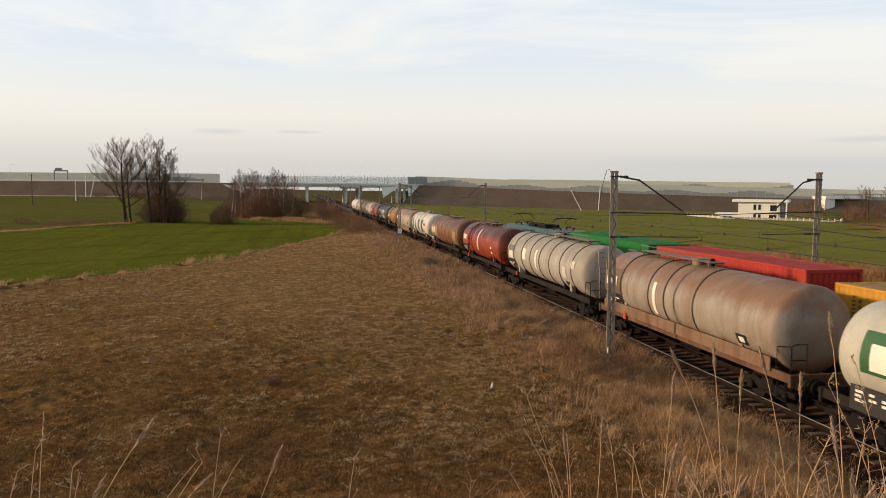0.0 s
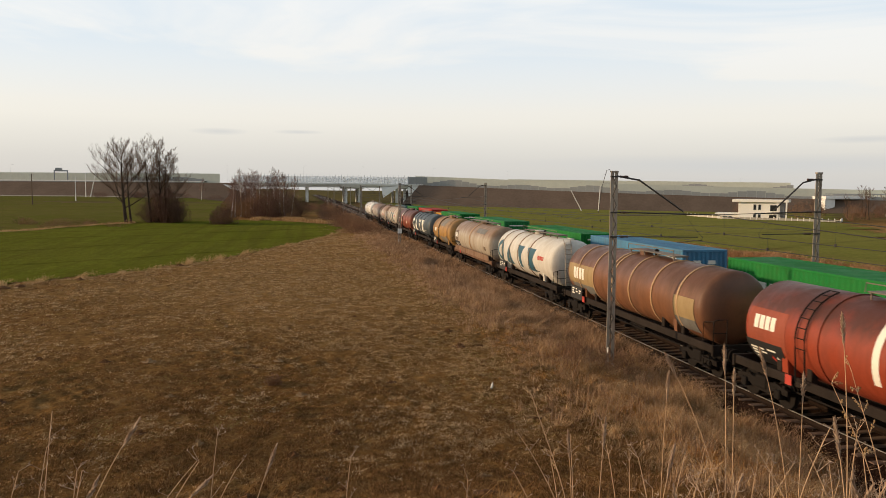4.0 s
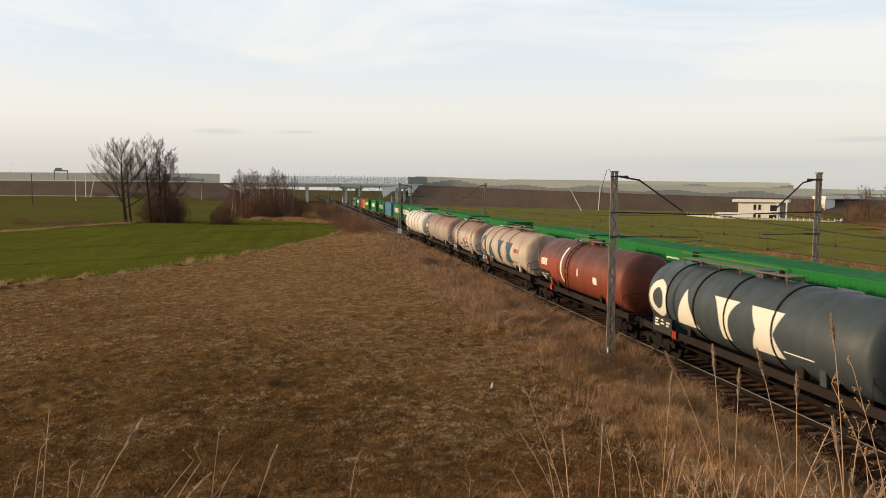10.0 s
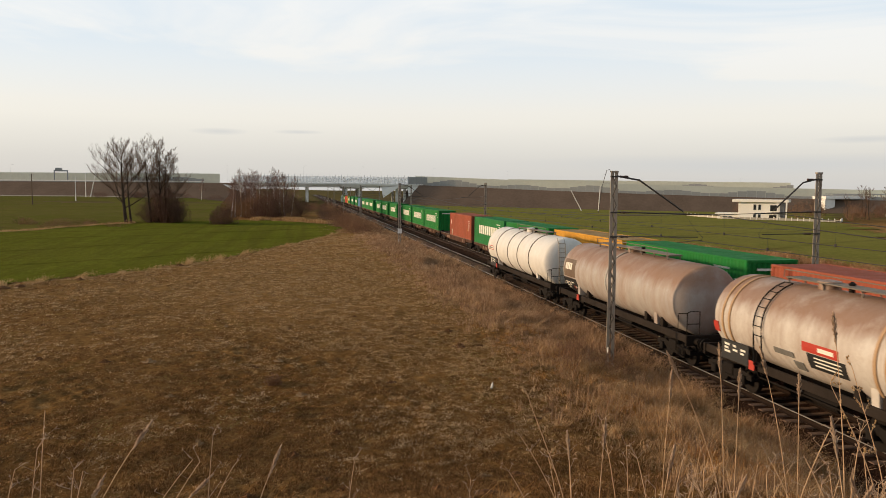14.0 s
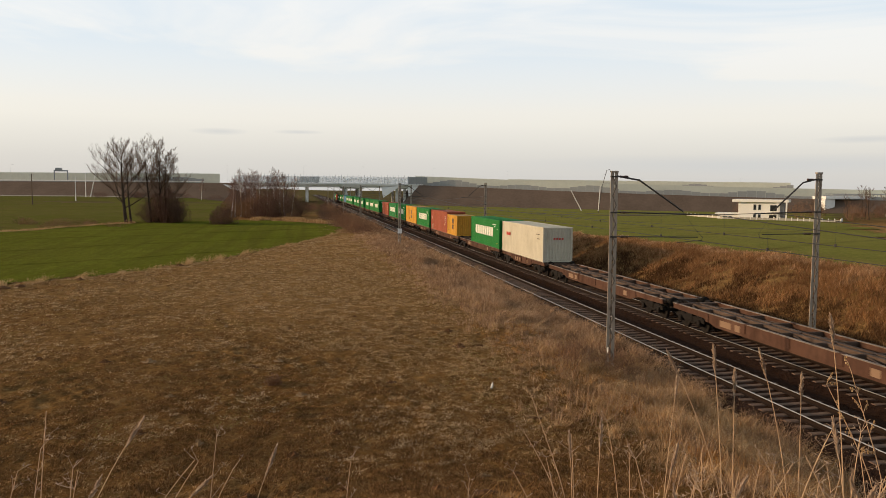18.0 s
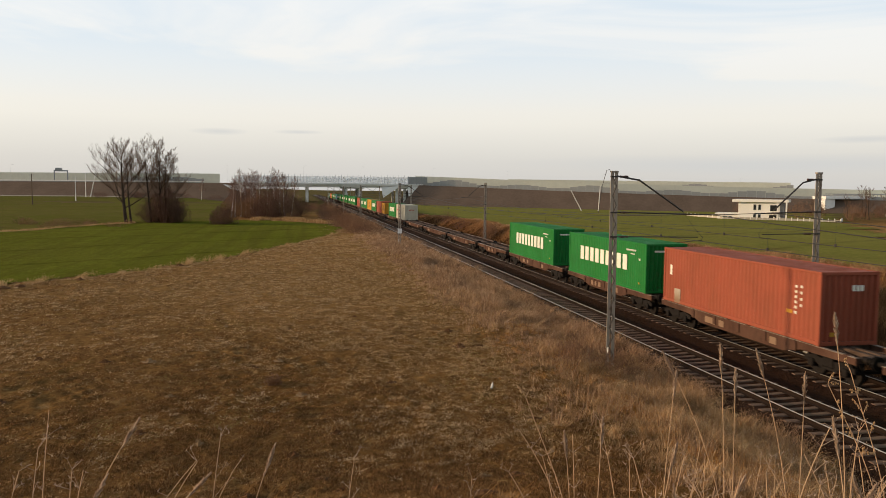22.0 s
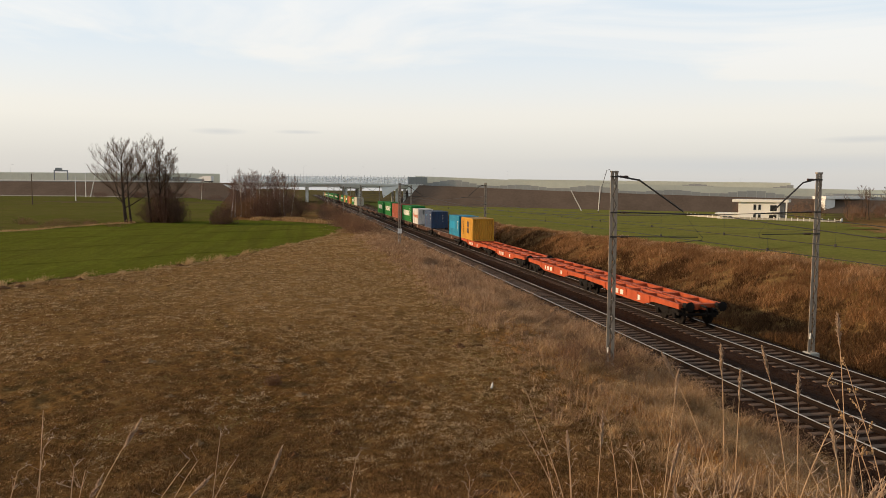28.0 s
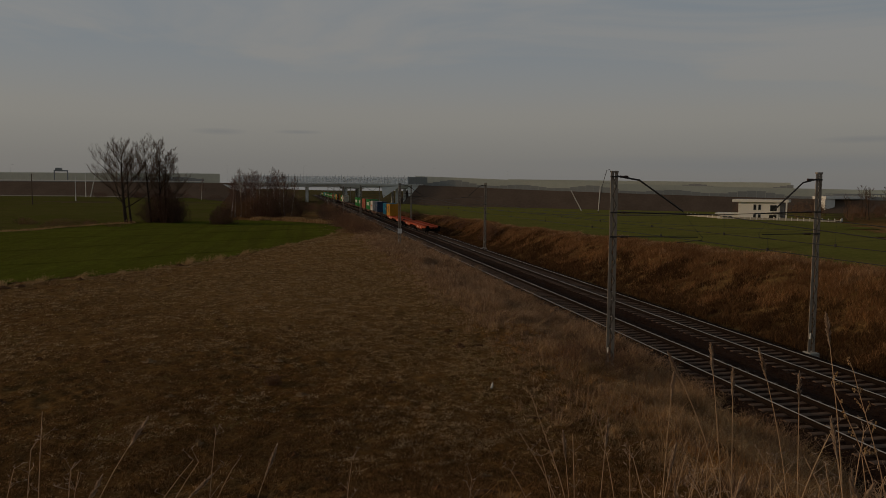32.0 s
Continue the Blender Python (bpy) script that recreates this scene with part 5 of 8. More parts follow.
def flat_wagon(L, mat, label):
    """A skeletal container wagon: open deck frame, fish-bellied side sills, bogies."""
    w = tagged(new("flat_wagon"), label, "flat wagon", group="container wagons of the far train")
    half = L / 2
    joints = [-half + 0.6, half - 0.6] if L < 23 else [-half + 0.6, 0.0, half - 0.6]
    spans = [(joints[i] + (0.12 if i else 0), joints[i + 1] - (0.12 if i + 1 < len(joints) - 1 else 0)) for i in range(len(joints) - 1)]
    for a, b in spans:
        for s in (-1, 1):
            n = MB()
            x = s * 1.14
            out = [(a, 1.12), (a, 0.86), (a + 2.9, 0.82), (a + 4.0, 0.56), (b - 4.0, 0.56), (b - 2.9, 0.82), (b, 0.86), (b, 1.12)]
            m = len(out)
            vs = [(x - 0.05, y, z) for y, z in out] + [(x + 0.05, y, z) for y, z in out]
            n.add(vs, [(0, 1, m + 1, m)] + [(i, (i + 1) % m, m + (i + 1) % m, m + i) for i in range(1, m)])
            for o in (0, m):
                for q in ((0, 1, 2, 7), (2, 5, 6, 7), (2, 3, 4, 5)):
                    n.f.append(tuple(o + i for i in q))
            part("side_sill", n, mat, w)
            for k in range(5):
                y = a + 3.3 + (b - a - 6.6) * k / 4
                part("stake_pocket", POCKET, mat, w).location = (x + s * 0.07, y, 0)
        d = MB()
        d.cbox(-0.30, -0.10, a, b, 0.80, 1.10, 0.015).cbox(0.10, 0.30, a, b, 0.80, 1.10, 0.015)
        k = max(4, round((b - a) / 2.0))
        for i in range(k + 1):
            y = a + 0.15 + (b - a - 0.3) * i / k
            wide = 0.30 if i in (0, k) else 0.11
            d.cbox(-1.12, 1.12, y - wide / 2, y + wide / 2, 0.92, 1.105, 0.012)
        for i in range(0, k, 2):
            y, y2 = a + 0.15 + (b - a - 0.3) * i / k, a + 0.15 + (b - a - 0.3) * (i + 1) / k
            if i % 2:
                y, y2 = y2, y
            d.beam((-1.1, y, 1.0), (-0.25, y2, 1.0), 0.07)
            d.beam((1.1, y, 1.0), (0.25, y2, 1.0), 0.07)
        part("deck_frame", d, K_WORN if mat is K_RUSTWAGON else mat, w)
        for s in (-1, 1):
            part("top_flange", MB().cbox(s * 1.14 - 0.085, s * 1.14 + 0.085, a, b, 1.105, 1.128, 0.006), K_EDGE if mat is K_RUSTWAGON else mat, w)
        for s in (-1, 1):
            for y in (a + 0.5, a + 6.4, b - 6.4, b - 0.5):
                part("twist_lock", MB().cbox(s * 1.1 - 0.13, s * 1.1 + 0.13, y - 0.14, y + 0.14, 1.10, 1.14, 0.012), mat, w)
        for y, ww in ((b - 4.4, 0.9), (b - 5.6, 0.4), (a + 4.9, 0.45)):
            part("data_plate", MB().box(-1.206, -1.19, y - ww, y, 0.68, 0.96), P_BEIGE if mat is not K_ORANGE else CREAM, w)
        t = MB().tube([(-0.7, (a + b) / 2 - 0.7, 0.62), (-0.7, (a + b) / 2 + 0.7, 0.62)], 0.18, 12)
        t.tube([(0.6, (a + b) / 2 - 0.4, 0.7), (0.6, (a + b) / 2 + 0.5, 0.7)], 0.12, 10)
        part("brake_gear", t, RUNNING, w)
    if len(joints) == 2:
        places = (-half + 2.1, half - 2.1)
    else:
        places = (-half + 2.1, 0.0, half - 2.1)
    for y in places:
        bogie(w, y)
    drawgear(w, half)
    return w


K_ORANGE = paint("orange_wagon", (0.52, 0.095, 0.032), (0.16, 0.05, 0.03), 0.5, 0.55)
K_RUSTWAGON = paint("rust_brown_wagon", (0.088, 0.043, 0.028), (0.026, 0.014, 0.010), 0.65, 0.8, (0.14, 0.078, 0.052), drips=0.5)
K_EDGE = paint("bare_worn_edge", (0.30, 0.235, 0.185), (0.08, 0.05, 0.035), 0.75, 0.7)
K_WORN = paint("worn_deck_steel", (0.115, 0.078, 0.058), (0.035, 0.021, 0.014), 0.75, 0.8)
CUTS = [52.2, 24.6, 4.4, -15.6, -35.4, -51.9, -77.9, -97.6, -124.3, -144.0, -160.7, -187.6, -207.5, -234.3, -260.8, -281.6, -300.8, -314.5, -334.3, -354.1, -371.4, -383.9, -399.5, -413.8, -429.3, -443.5, -463.3, -483.1, -510.1, -537.0]
for i in range(len(CUTS) - 1):
    a, b = CUTS[i], CUTS[i + 1]
    orange = a < -483
    wg = flat_wagon(a - b, K_ORANGE if orange else K_RUSTWAGON, "bright orange empty container wagon with an open deck frame" if orange else ("rust-brown empty container wagon with an open deck frame" if -383 > a > -313 or -315 < a < -300 else "rust-brown container wagon with an open deck frame"))
    FAR_TRAIN.append((wg, (a + b) / 2))
for lead, L, mat, label, signs in LOAD:
    FAR_TRAIN.append((container(L, mat, label, signs), lead - L / 2))


def locomotive():
    """Electric locomotive at the head of the container train."""
    lo = tagged(new("electric_locomotive"), "dark teal electric locomotive with roof pantographs", "locomotive")
    teal = paint("teal_livery", (0.05, 0.12, 0.12), (0.05, 0.04, 0.03), 0.4, 0.45)
    H = 8.2
    b = MB()
    prof = [(-1.45, 0.95), (1.45, 0.95), (1.48, 2.4), (1.35, 3.55), (1.0, 3.72), (-1.0, 3.72), (-1.35, 3.55), (-1.48, 2.4)]
    b.prism(prof, -H + 0.9, H - 0.9)
    for s in (-1, 1):
        n = len(prof)
        k = [(x * 0.94, s * (H - 0.1 - (0.75 if z > 2.5 else 0)), z - (0.12 if z > 3.6 else 0)) for x, z in prof]
        b.add([(x, s * (H - 0.9), z) for x, z in prof] + k, [(i, (i + 1) % n, n + (i + 1) % n, n + i) for i in range(n)] + [tuple(range(n, 2 * n))])
    part("body", b, teal, lo)
    glass = plain("dark_glass", (0.01, 0.012, 0.014), 0.1, 0.0, 0.1, 3)
    for s in (-1, 1):
        part("windscreen", MB().add([(-1.05, s * (H - 0.62), 2.55), (1.05, s * (H - 0.62), 2.55), (0.95, s * (H - 0.86), 3.3), (-0.95, s * (H - 0.86), 3.3), (-1.05, s * (H - 0.8), 2.55), (1.05, s * (H - 0.8), 2.55), (0.95, s * (H - 1.0), 3.3), (-0.95, s * (H - 1.0), 3.3)],
                                    [(0, 1, 2, 3), (7, 6, 5, 4), (0, 4, 5, 1), (1, 5, 6, 2), (2, 6, 7, 3), (3, 7, 4, 0)]), glass, lo)
        part("side_window", MB().box(-1.50, -1.46, s * 6.4 - 0.4, s * 6.4 + 0.4, 2.5, 3.1), glass, lo)
        part("grille", MB().box(-1.50, -1.46, s * 3.0 - 1.6, s * 3.0 + 1.6, 2.3, 3.0), BLACK, lo)
        p = MB()
        y = s * 5.2
        for x in (-0.55, 0.55):
            p.tube([(x, y, 3.95), (x, y - s * 1.2, 4.3), (x * 0.8, y + s * 0.3, 4.62)], 0.03, 6)
            p.tube([(x, y - 0.9, 3.9), (x, y + 0.9, 3.9)], 0.035, 6)
        p.tube([(-0.9, y + s * 0.3, 4.55), (-0.6, y + s * 0.3, 4.65), (0.6, y + s * 0.3, 4.65), (0.9, y + s * 0.3, 4.55)], 0.035, 6)
        part("pantograph", p, BLACK, lo)
        ins = MB()
        for x in (-0.5, 0.5):
            for dy in (-0.8, 0.8):
                ins.lathe([(0.05, 3.70), (0.09, 3.76), (0.05, 3.8), (0.09, 3.85), (0.05, 3.92)], 8, x, y + dy, "z")
        part("insulator", ins, BROWN_INS, lo)
        bogie(lo, s * 5.0)
    r = MB()
    r.cbox(-0.6, 0.6, -2.6, -0.4, 3.7, 4.02, 0.04).cbox(-0.5, 0.5, 0.6, 2.4, 3.7, 3.95, 0.04)
    r.tube([(-0.3, -4.5, 4.05), (-0.3, 4.5, 4.05)], 0.03, 6)
    part("roof_gear", r, BLACK, lo)
    part("underframe", MB().cbox(-1.35, 1.35, -2.2, 2.2, 0.35, 0.97, 0.05), BLACK, lo)
    drawgear(lo, H + 0.45)
    return lo


FAR_TRAIN.append((locomotive(), 60.9))


# ---- catenary ----
LACING = plain("grimy_lacing", (0.17, 0.14, 0.11), 0.75, 0.0, 0.4, 6)


def mast(x, y, arm, h=7.6, label="", plate=False, feeder=False, reach=1.0):
    """Lattice mast of two channels with zigzag lacing, on a concrete foot; arm: +1 or -1, the way its bracket points."""
    m = tagged(new("catenary_mast"), label, "catenary mast", group="catenary masts")
    m.location = (x, y, 0)
    zb = -0.35
    part("foundation", MB().cbox(-0.24, 0.24, -0.28, 0.28, -0.9, zb + 0.12, 0.03), CONCRETE, m, "pale concrete foot")
    for s in (-1, 1):
        leg = MB()
        taper = [(0.105, zb), (0.082, h)]
        for (w0, z0), (w1, z1) in zip(taper, taper[1:]):
            leg.beam((s * w0, 0, z0), (s * w1, 0, z1), 0.030, 0.13)
        part("leg", leg, GALV, m)
    n = 20
    for i in range(n):
        z0, z1 = zb + 0.3 + (h - zb - 0.5) * i / n, zb + 0.3 + (h - zb - 0.5) * (i + 1) / n
        w0, w1 = float(np.interp(z0, [zb, h], [0.095, 0.074])), float(np.interp(z1, [zb, h], [0.095, 0.074]))
        s = 1 if i % 2 else -1
        for e in (-1, 1):
            part("lacing_bar", MB().beam((s * w0, e * 0.058, z0), (-s * w1, e * 0.058, z1), 0.010, 0.036), LACING, m)
    part("cap", MB().cbox(-0.14, 0.14, -0.08, 0.08, h - 0.04, h + 0.03, 0.01), GALV, m)
    a, k = arm, reach
    part("stay", MB().tube([(a * 0.1, 0, 7.33), (a * 0.75 * k, 0, 7.18), (a * 2.1 * k, 0, 5.98)], 0.035, 8), WIRE, m)
    part("top_tube", MB().tube([(a * 0.1, 0, 5.93), (a * 3.0 * k, 0, 5.84)], 0.026, 8), WIRE, m)
    part("strut", MB().tube([(a * 0.1, 0, 4.98), (a * 2.6 * k, 0, 4.95)], 0.02, 8), WIRE, m)
    part("drop_tube", MB().tube([(a * 2.1 * k, 0, 5.98), (a * 2.5 * k, 0.05, 5.3), (a * 2.75 * k, 0.05, 4.95)], 0.006, 5), WIRE, m)
    part("steady_arm", MB().tube([(a * 2.75 * k, 0, 4.97), (a * 2.72 * k, 0, 4.82), (a * 1.95 * k, 0, 4.74)], 0.014, 6), WIRE, m)
    for z, dx in ((7.31, 0.4), (5.92, 0.45), (4.975, 0.45)):
        ins = MB()
        prof = []
        for i in range(7):
            prof += [(0.026, i * 0.05), (0.052, i * 0.05 + 0.02), (0.028, i * 0.05 + 0.04)]
        ins.lathe([(r, a * (dx - 0.17 + l)) for r, l in prof], 10, 0, z, "x")
        part("insulator", ins, BROWN_INS, m)
        part("bracket", MB().cbox(-0.14, 0.14, -0.075, 0.075, z - 0.03, z + 0.03, 0.008), WIRE, m)
    if plate:
        part("sign_plate", MB().cbox(-0.25, 0.25, -0.27, -0.24, 1.35, 1.95, 0.01), WHITE_PAINT, m, "small white plate")
    if feeder:
        part("feeder_horn", MB().tube([(-0.1, 0, 7.35), (-0.2, 0, 7.58), (-0.32, 0, 7.55), (-0.5, 0, 6.9), (-0.62, 0, 5.9)], 0.011, 5), WIRE, m)
    part("white_band", MB().cbox(-0.123, -0.078, -0.078, 0.078, 0.35, 0.62, 0.004), WHITE_PAINT, m)
    return m


MAST_Y_L = [27.9, 93.0, 155.0, 217.0, 280.0, 342.0]
MAST_Y_R = [29.5, 90.0, 153.0, 216.0, 280.0, 343.0]
for i, y in enumerate(MAST_Y_L):
    mast(-3.76, y, 1, 7.5, label="grey lattice catenary mast with a bracket over the near track", plate=i == 1, feeder=i == 0, reach=1.38)
for y in MAST_Y_R:
    mast(6.3, y, -1, label="grey lattice catenary mast with a bracket over the far track")


def overhead_line(x, mast_ys, label):
    """Contact wire with its sagging carrier and droppers."""
    line = tagged(new("overhead_wire"), label, "overhead line", group="overhead lines")
    ys = [mast_ys[0] - 63] + mast_ys + [mast_ys[-1] + 62]
    for i in range(len(ys) - 1):
        a, b = ys[i], ys[i + 1]
        sag = [(x + (0.2 if (i % 2) else -0.2) * (1 - 2 * k / 16), a + (b - a) * k / 16, 5.86 - 0.75 * (1 - (2 * k / 16 - 1) ** 2)) for k in range(17)]
        part("carrier_wire", MB().tube(sag, 0.015, 4), WIRE, line)
        flat = [(p[0], p[1], 4.74) for p in sag]
        part("contact_wire", MB().tube(flat, 0.014, 4), WIRE, line)
        for k in range(1, 16, 2):
            part("dropper", MB().beam(flat[k], sag[k], 0.005), WIRE, line)
            if a < 100:
                part("clamp", MB().cbox(flat[k][0] - 0.03, flat[k][0] + 0.03, flat[k][1] - 0.05, flat[k][1] + 0.05, 4.70, 4.82, 0.01), WIRE, line)
    return line


overhead_line(0.1, MAST_Y_L, "dark overhead wire with droppers over the near track")
overhead_line(FAR - 0.1, MAST_Y_R, "dark overhead wire with droppers over the far track")


def wire_run(name, pts, r, label):
    ob = part(name, MB().tube(pts, r, 4), WIRE, None)
    return tagged(ob, label, "cable")


def slack(a, b, dip, n=14):
    return [(a[0] + (b[0] - a[0]) * k / n, a[1] + (b[1] - a[1]) * k / n, a[2] + (b[2] - a[2]) * k / n - dip * (1 - (2 * k / n - 1) ** 2)) for k in range(n + 1)]


wire_run("feeder_cable", slack((6.5, 90.0, 5.1), (6.5, 29.5, 5.1), 0.5), 0.012, "thin dark feeder cable between the far masts")
wire_run("feeder_cable", slack((6.5, 29.5, 5.1), (6.5, -33.0, 5.1), 0.5), 0.012, "thin dark feeder cable between the far masts")


# ---- motorway on its embankment, bridge over the railway ----
EMB = plain("dry_embankment_turf", (0.128, 0.091, 0.067), 0.95, 0.0, 0.55, 0.9)
PALE_CONC = plain("pale_concrete", (0.80, 0.78, 0.73), 0.85, 0.0, 0.25, 0.8)
SCREEN = plain("grey_green_screen", (0.57, 0.58, 0.49), 0.7, 0.0, 0.18, 0.6)
SCREEN_DARK = plain("dark_screen", (0.33, 0.335, 0.325), 0.7, 0.0, 0.2, 0.6)
POSTS = plain("screen_posts", (0.47, 0.475, 0.44), 0.6, 0.1, 0.2, 2)
RAIL_GREY = plain("parapet_grey", (0.30, 0.31, 0.32), 0.6, 0.3, 0.2, 2)
ROADTAR = plain("asphalt", (0.055, 0.055, 0.057), 0.9, 0.0, 0.3, 2)


def glass_screen():
    m, t, b = material("clear_screen")
    b.inputs["Base Color"].default_value = (0.85, 0.88, 0.88, 1)
    b.inputs["Roughness"].default_value = 0.25
    b.inputs["Alpha"].default_value = 0.28
    return m


CLEAR = glass_screen()
LEFT_LINE = [(-46, 384, 9.0), (-62, 388, 9.1), (-110, 402, 9.15), (-165, 420, 9.15), (-260, 452, 9.0), (-420, 505, 8.5), (-700, 600, 8.0)]
RIGHT_LINE = [(43, 380, 8.9), (60, 374, 8.4), (95, 358, 7.0), (129, 341, 5.9), (186, 318, 4.4), (250, 292, 3.4), (360, 250, 2.4), (560, 180, 2.0)]


def bank(line, name, label):
    """An embankment with a flat top 27 m wide and slopes of two to one, along a line that gives its near top edge."""
    mb = MB()
    for k, (x, y, z) in enumerate(line):
        zb = float(height(x, y - 16)) - 0.6
        zb2 = -2.5
        run = (z - zb) * 1.5
        mb.v.extend([(x, y - run, zb), (x, y - run * 0.5, (z + zb) / 2 - 0.15), (x, y, z), (x, y + 27, z + 0.3), (x, y + 27 + run, zb2)])
    for i in range(len(line) - 1):
        for k in range(4):
            o = i * 5 + k
            mb.f.append((o, o + 1, o + 6, o + 5))
    x, y, z = line[0]
    s = 1 if line[1][0] < x else -1
    zb = float(height(x, y - 16)) - 0.6
    o = len(mb.v)
    mb.v.extend([(x + s * 9, y - 3, zb), (x + s * 9, y + 27, zb)])
    mb.f.extend([(0, 1, 2, o), (2, 3, o + 1, o), (3, 4, o + 1)])
    return tagged(part(name, mb, EMB, None), label, "embankment", kind="structure")


bank(LEFT_LINE, "embankment_west", "motorway embankment covered with dry brown turf")
bank(RIGHT_LINE, "embankment_east", "motorway embankment covered with dry brown turf")


def along(line, step):
    """Stations every step metres along a line, with the way it runs."""
    out = []
    for (x0, y0, z0), (x1, y1, z1) in zip(line, line[1:]):
        L = math.hypot(x1 - x0, y1 - y0)
        n = max(1, round(L / step))
        for i in range(n):
            f, g = i / n, (i + 1) / n
            out.append(((x0 + (x1 - x0) * f, y0 + (y1 - y0) * f, z0 + (z1 - z0) * f), (x0 + (x1 - x0) * g, y0 + (y1 - y0) * g, z0 + (z1 - z0) * g)))
    return out


def screen_wall(line, label, h0, step=4.0, mat=None, dy=0.6):
    """A noise screen: panels between posts, some of them lower in steps, on a plinth."""
    wall = tagged(new("noise_screen"), label, "noise barrier", group="noise barriers")
    for i, (a, b) in enumerate(along(line, step)):
        hh = h0(i, (a[0] + b[0]) / 2)
        if hh > 0.05:
            p = MB()
            vs = []
            for (x, y, z) in (a, b):
                for d in (0.0, 0.16):
                    vs += [(x, y + dy + d, z), (x, y + dy + d, z + hh)]
            p.add(vs, [(0, 4, 5, 1), (2, 3, 7, 6), (1, 5, 7, 3), (0, 2, 6, 4), (0, 1, 3, 2), (4, 6, 7, 5)])
            part("screen_panel", p, mat or SCREEN, wall)
            q = MB().beam((a[0], a[1] + dy - 0.03, a[2] - 0.2), (a[0], a[1] + dy - 0.03, a[2] + hh - 0.02), 0.12)
            if mat:
                part("post", q, POSTS, wall)
    return wall


rail_line = tagged(new("guard_rail"), "pale steel guard rail along the motorway's edge", "guard rail")
for a, b in along(LEFT_LINE[1:6], 8.0):
    part("rail_beam", MB().beam((a[0], a[1] + 0.3, a[2] + 0.62), (b[0], b[1] + 0.3, b[2] + 0.62), 0.12, 0.55), PALE_CONC, rail_line)
    part("rail_post", MB().beam((a[0], a[1] + 0.4, a[2] - 0.2), (a[0], a[1] + 0.4, a[2] + 0.9), 0.14), POSTS, rail_line)
near_left = screen_wall([(x, y + 1.0, z) for x, y, z in LEFT_LINE[1:5]], "low grey noise screen of stepped panels on the embankment", lambda i, x: 1.9 + 0.9 * abs(math.sin(i * 0.55)) if x > -105 else 0.9, mat=SCREEN_DARK)
far_left = screen_wall([(-57, 412.5, 9.05)] + [(x, y + 26, z) for x, y, z in LEFT_LINE[1:6]], "long pale grey-green noise screen on the far edge of the motorway", lambda i, x: 5.0, step=6.0)
near_right = screen_wall([(x, y + 1.0, z) for x, y, z in RIGHT_LINE[:6]], "low grey noise screen of stepped panels on the embankment", lambda i, x: (1.5, 1.5, 2.1, 2.7, 3.2, 3.2, 2.7, 2.1, 1.5)[i % 9] * (0.85 + 0.15 * math.sin(i * 0.37)), mat=SCREEN_DARK, step=4.0)
mid_right = screen_wall([(x, y + 12, z + 0.4) for x, y, z in RIGHT_LINE[:6]], "tall pale grey-green noise screen along the motorway", lambda i, x: 4.3, step=6.0)
far_right = screen_wall([(103, 430, 9.2), (150, 409, 8.8), (200, 382, 8.3), (236.8, 360, 7.96)], "pale grey-green noise screen on the far carriageway", lambda i, x: 3.9, step=6.0)
low_right = screen_wall([(140, 411, 8.7), (150, 406, 8.6), (200, 379, 8.1), (236.8, 357.5, 7.8)], "dark stepped noise screen on the far carriageway", lambda i, x: 0.7 + 2.2 * max(0.0, math.sin(i * 0.42)), mat=SCREEN_DARK, step=3.2)
bank2 = MB()
for x, y, z in ((92, 418, 8.5), (150, 397, 8.3), (215, 369, 7.9), (300, 336, 7.2), (420, 290, 6.4)):
    bank2.v.extend([(x, y - 14, -2.2), (x, y, z), (x, y + 26, z), (x, y + 40, -2.2)])
for i in range(4):
    for k in range(3):
        bank2.f.append((i * 4 + k, i * 4 + k + 1, i * 4 + k + 5, i * 4 + k + 4))
bank2.f.append((0, 1, 2, 3))
tagged(part("embankment_ramp", bank2, EMB, None), "higher ramp embankment of dry brown turf", "embankment", kind="structure")


BRIDGE_RAIL = plain("galvanised_railing", (0.50, 0.51, 0.51), 0.6, 0.1, 0.2, 2)
WHITE_CONC = plain("fresh_white_concrete", (0.86, 0.85, 0.82), 0.85, 0.0, 0.15, 0.8)


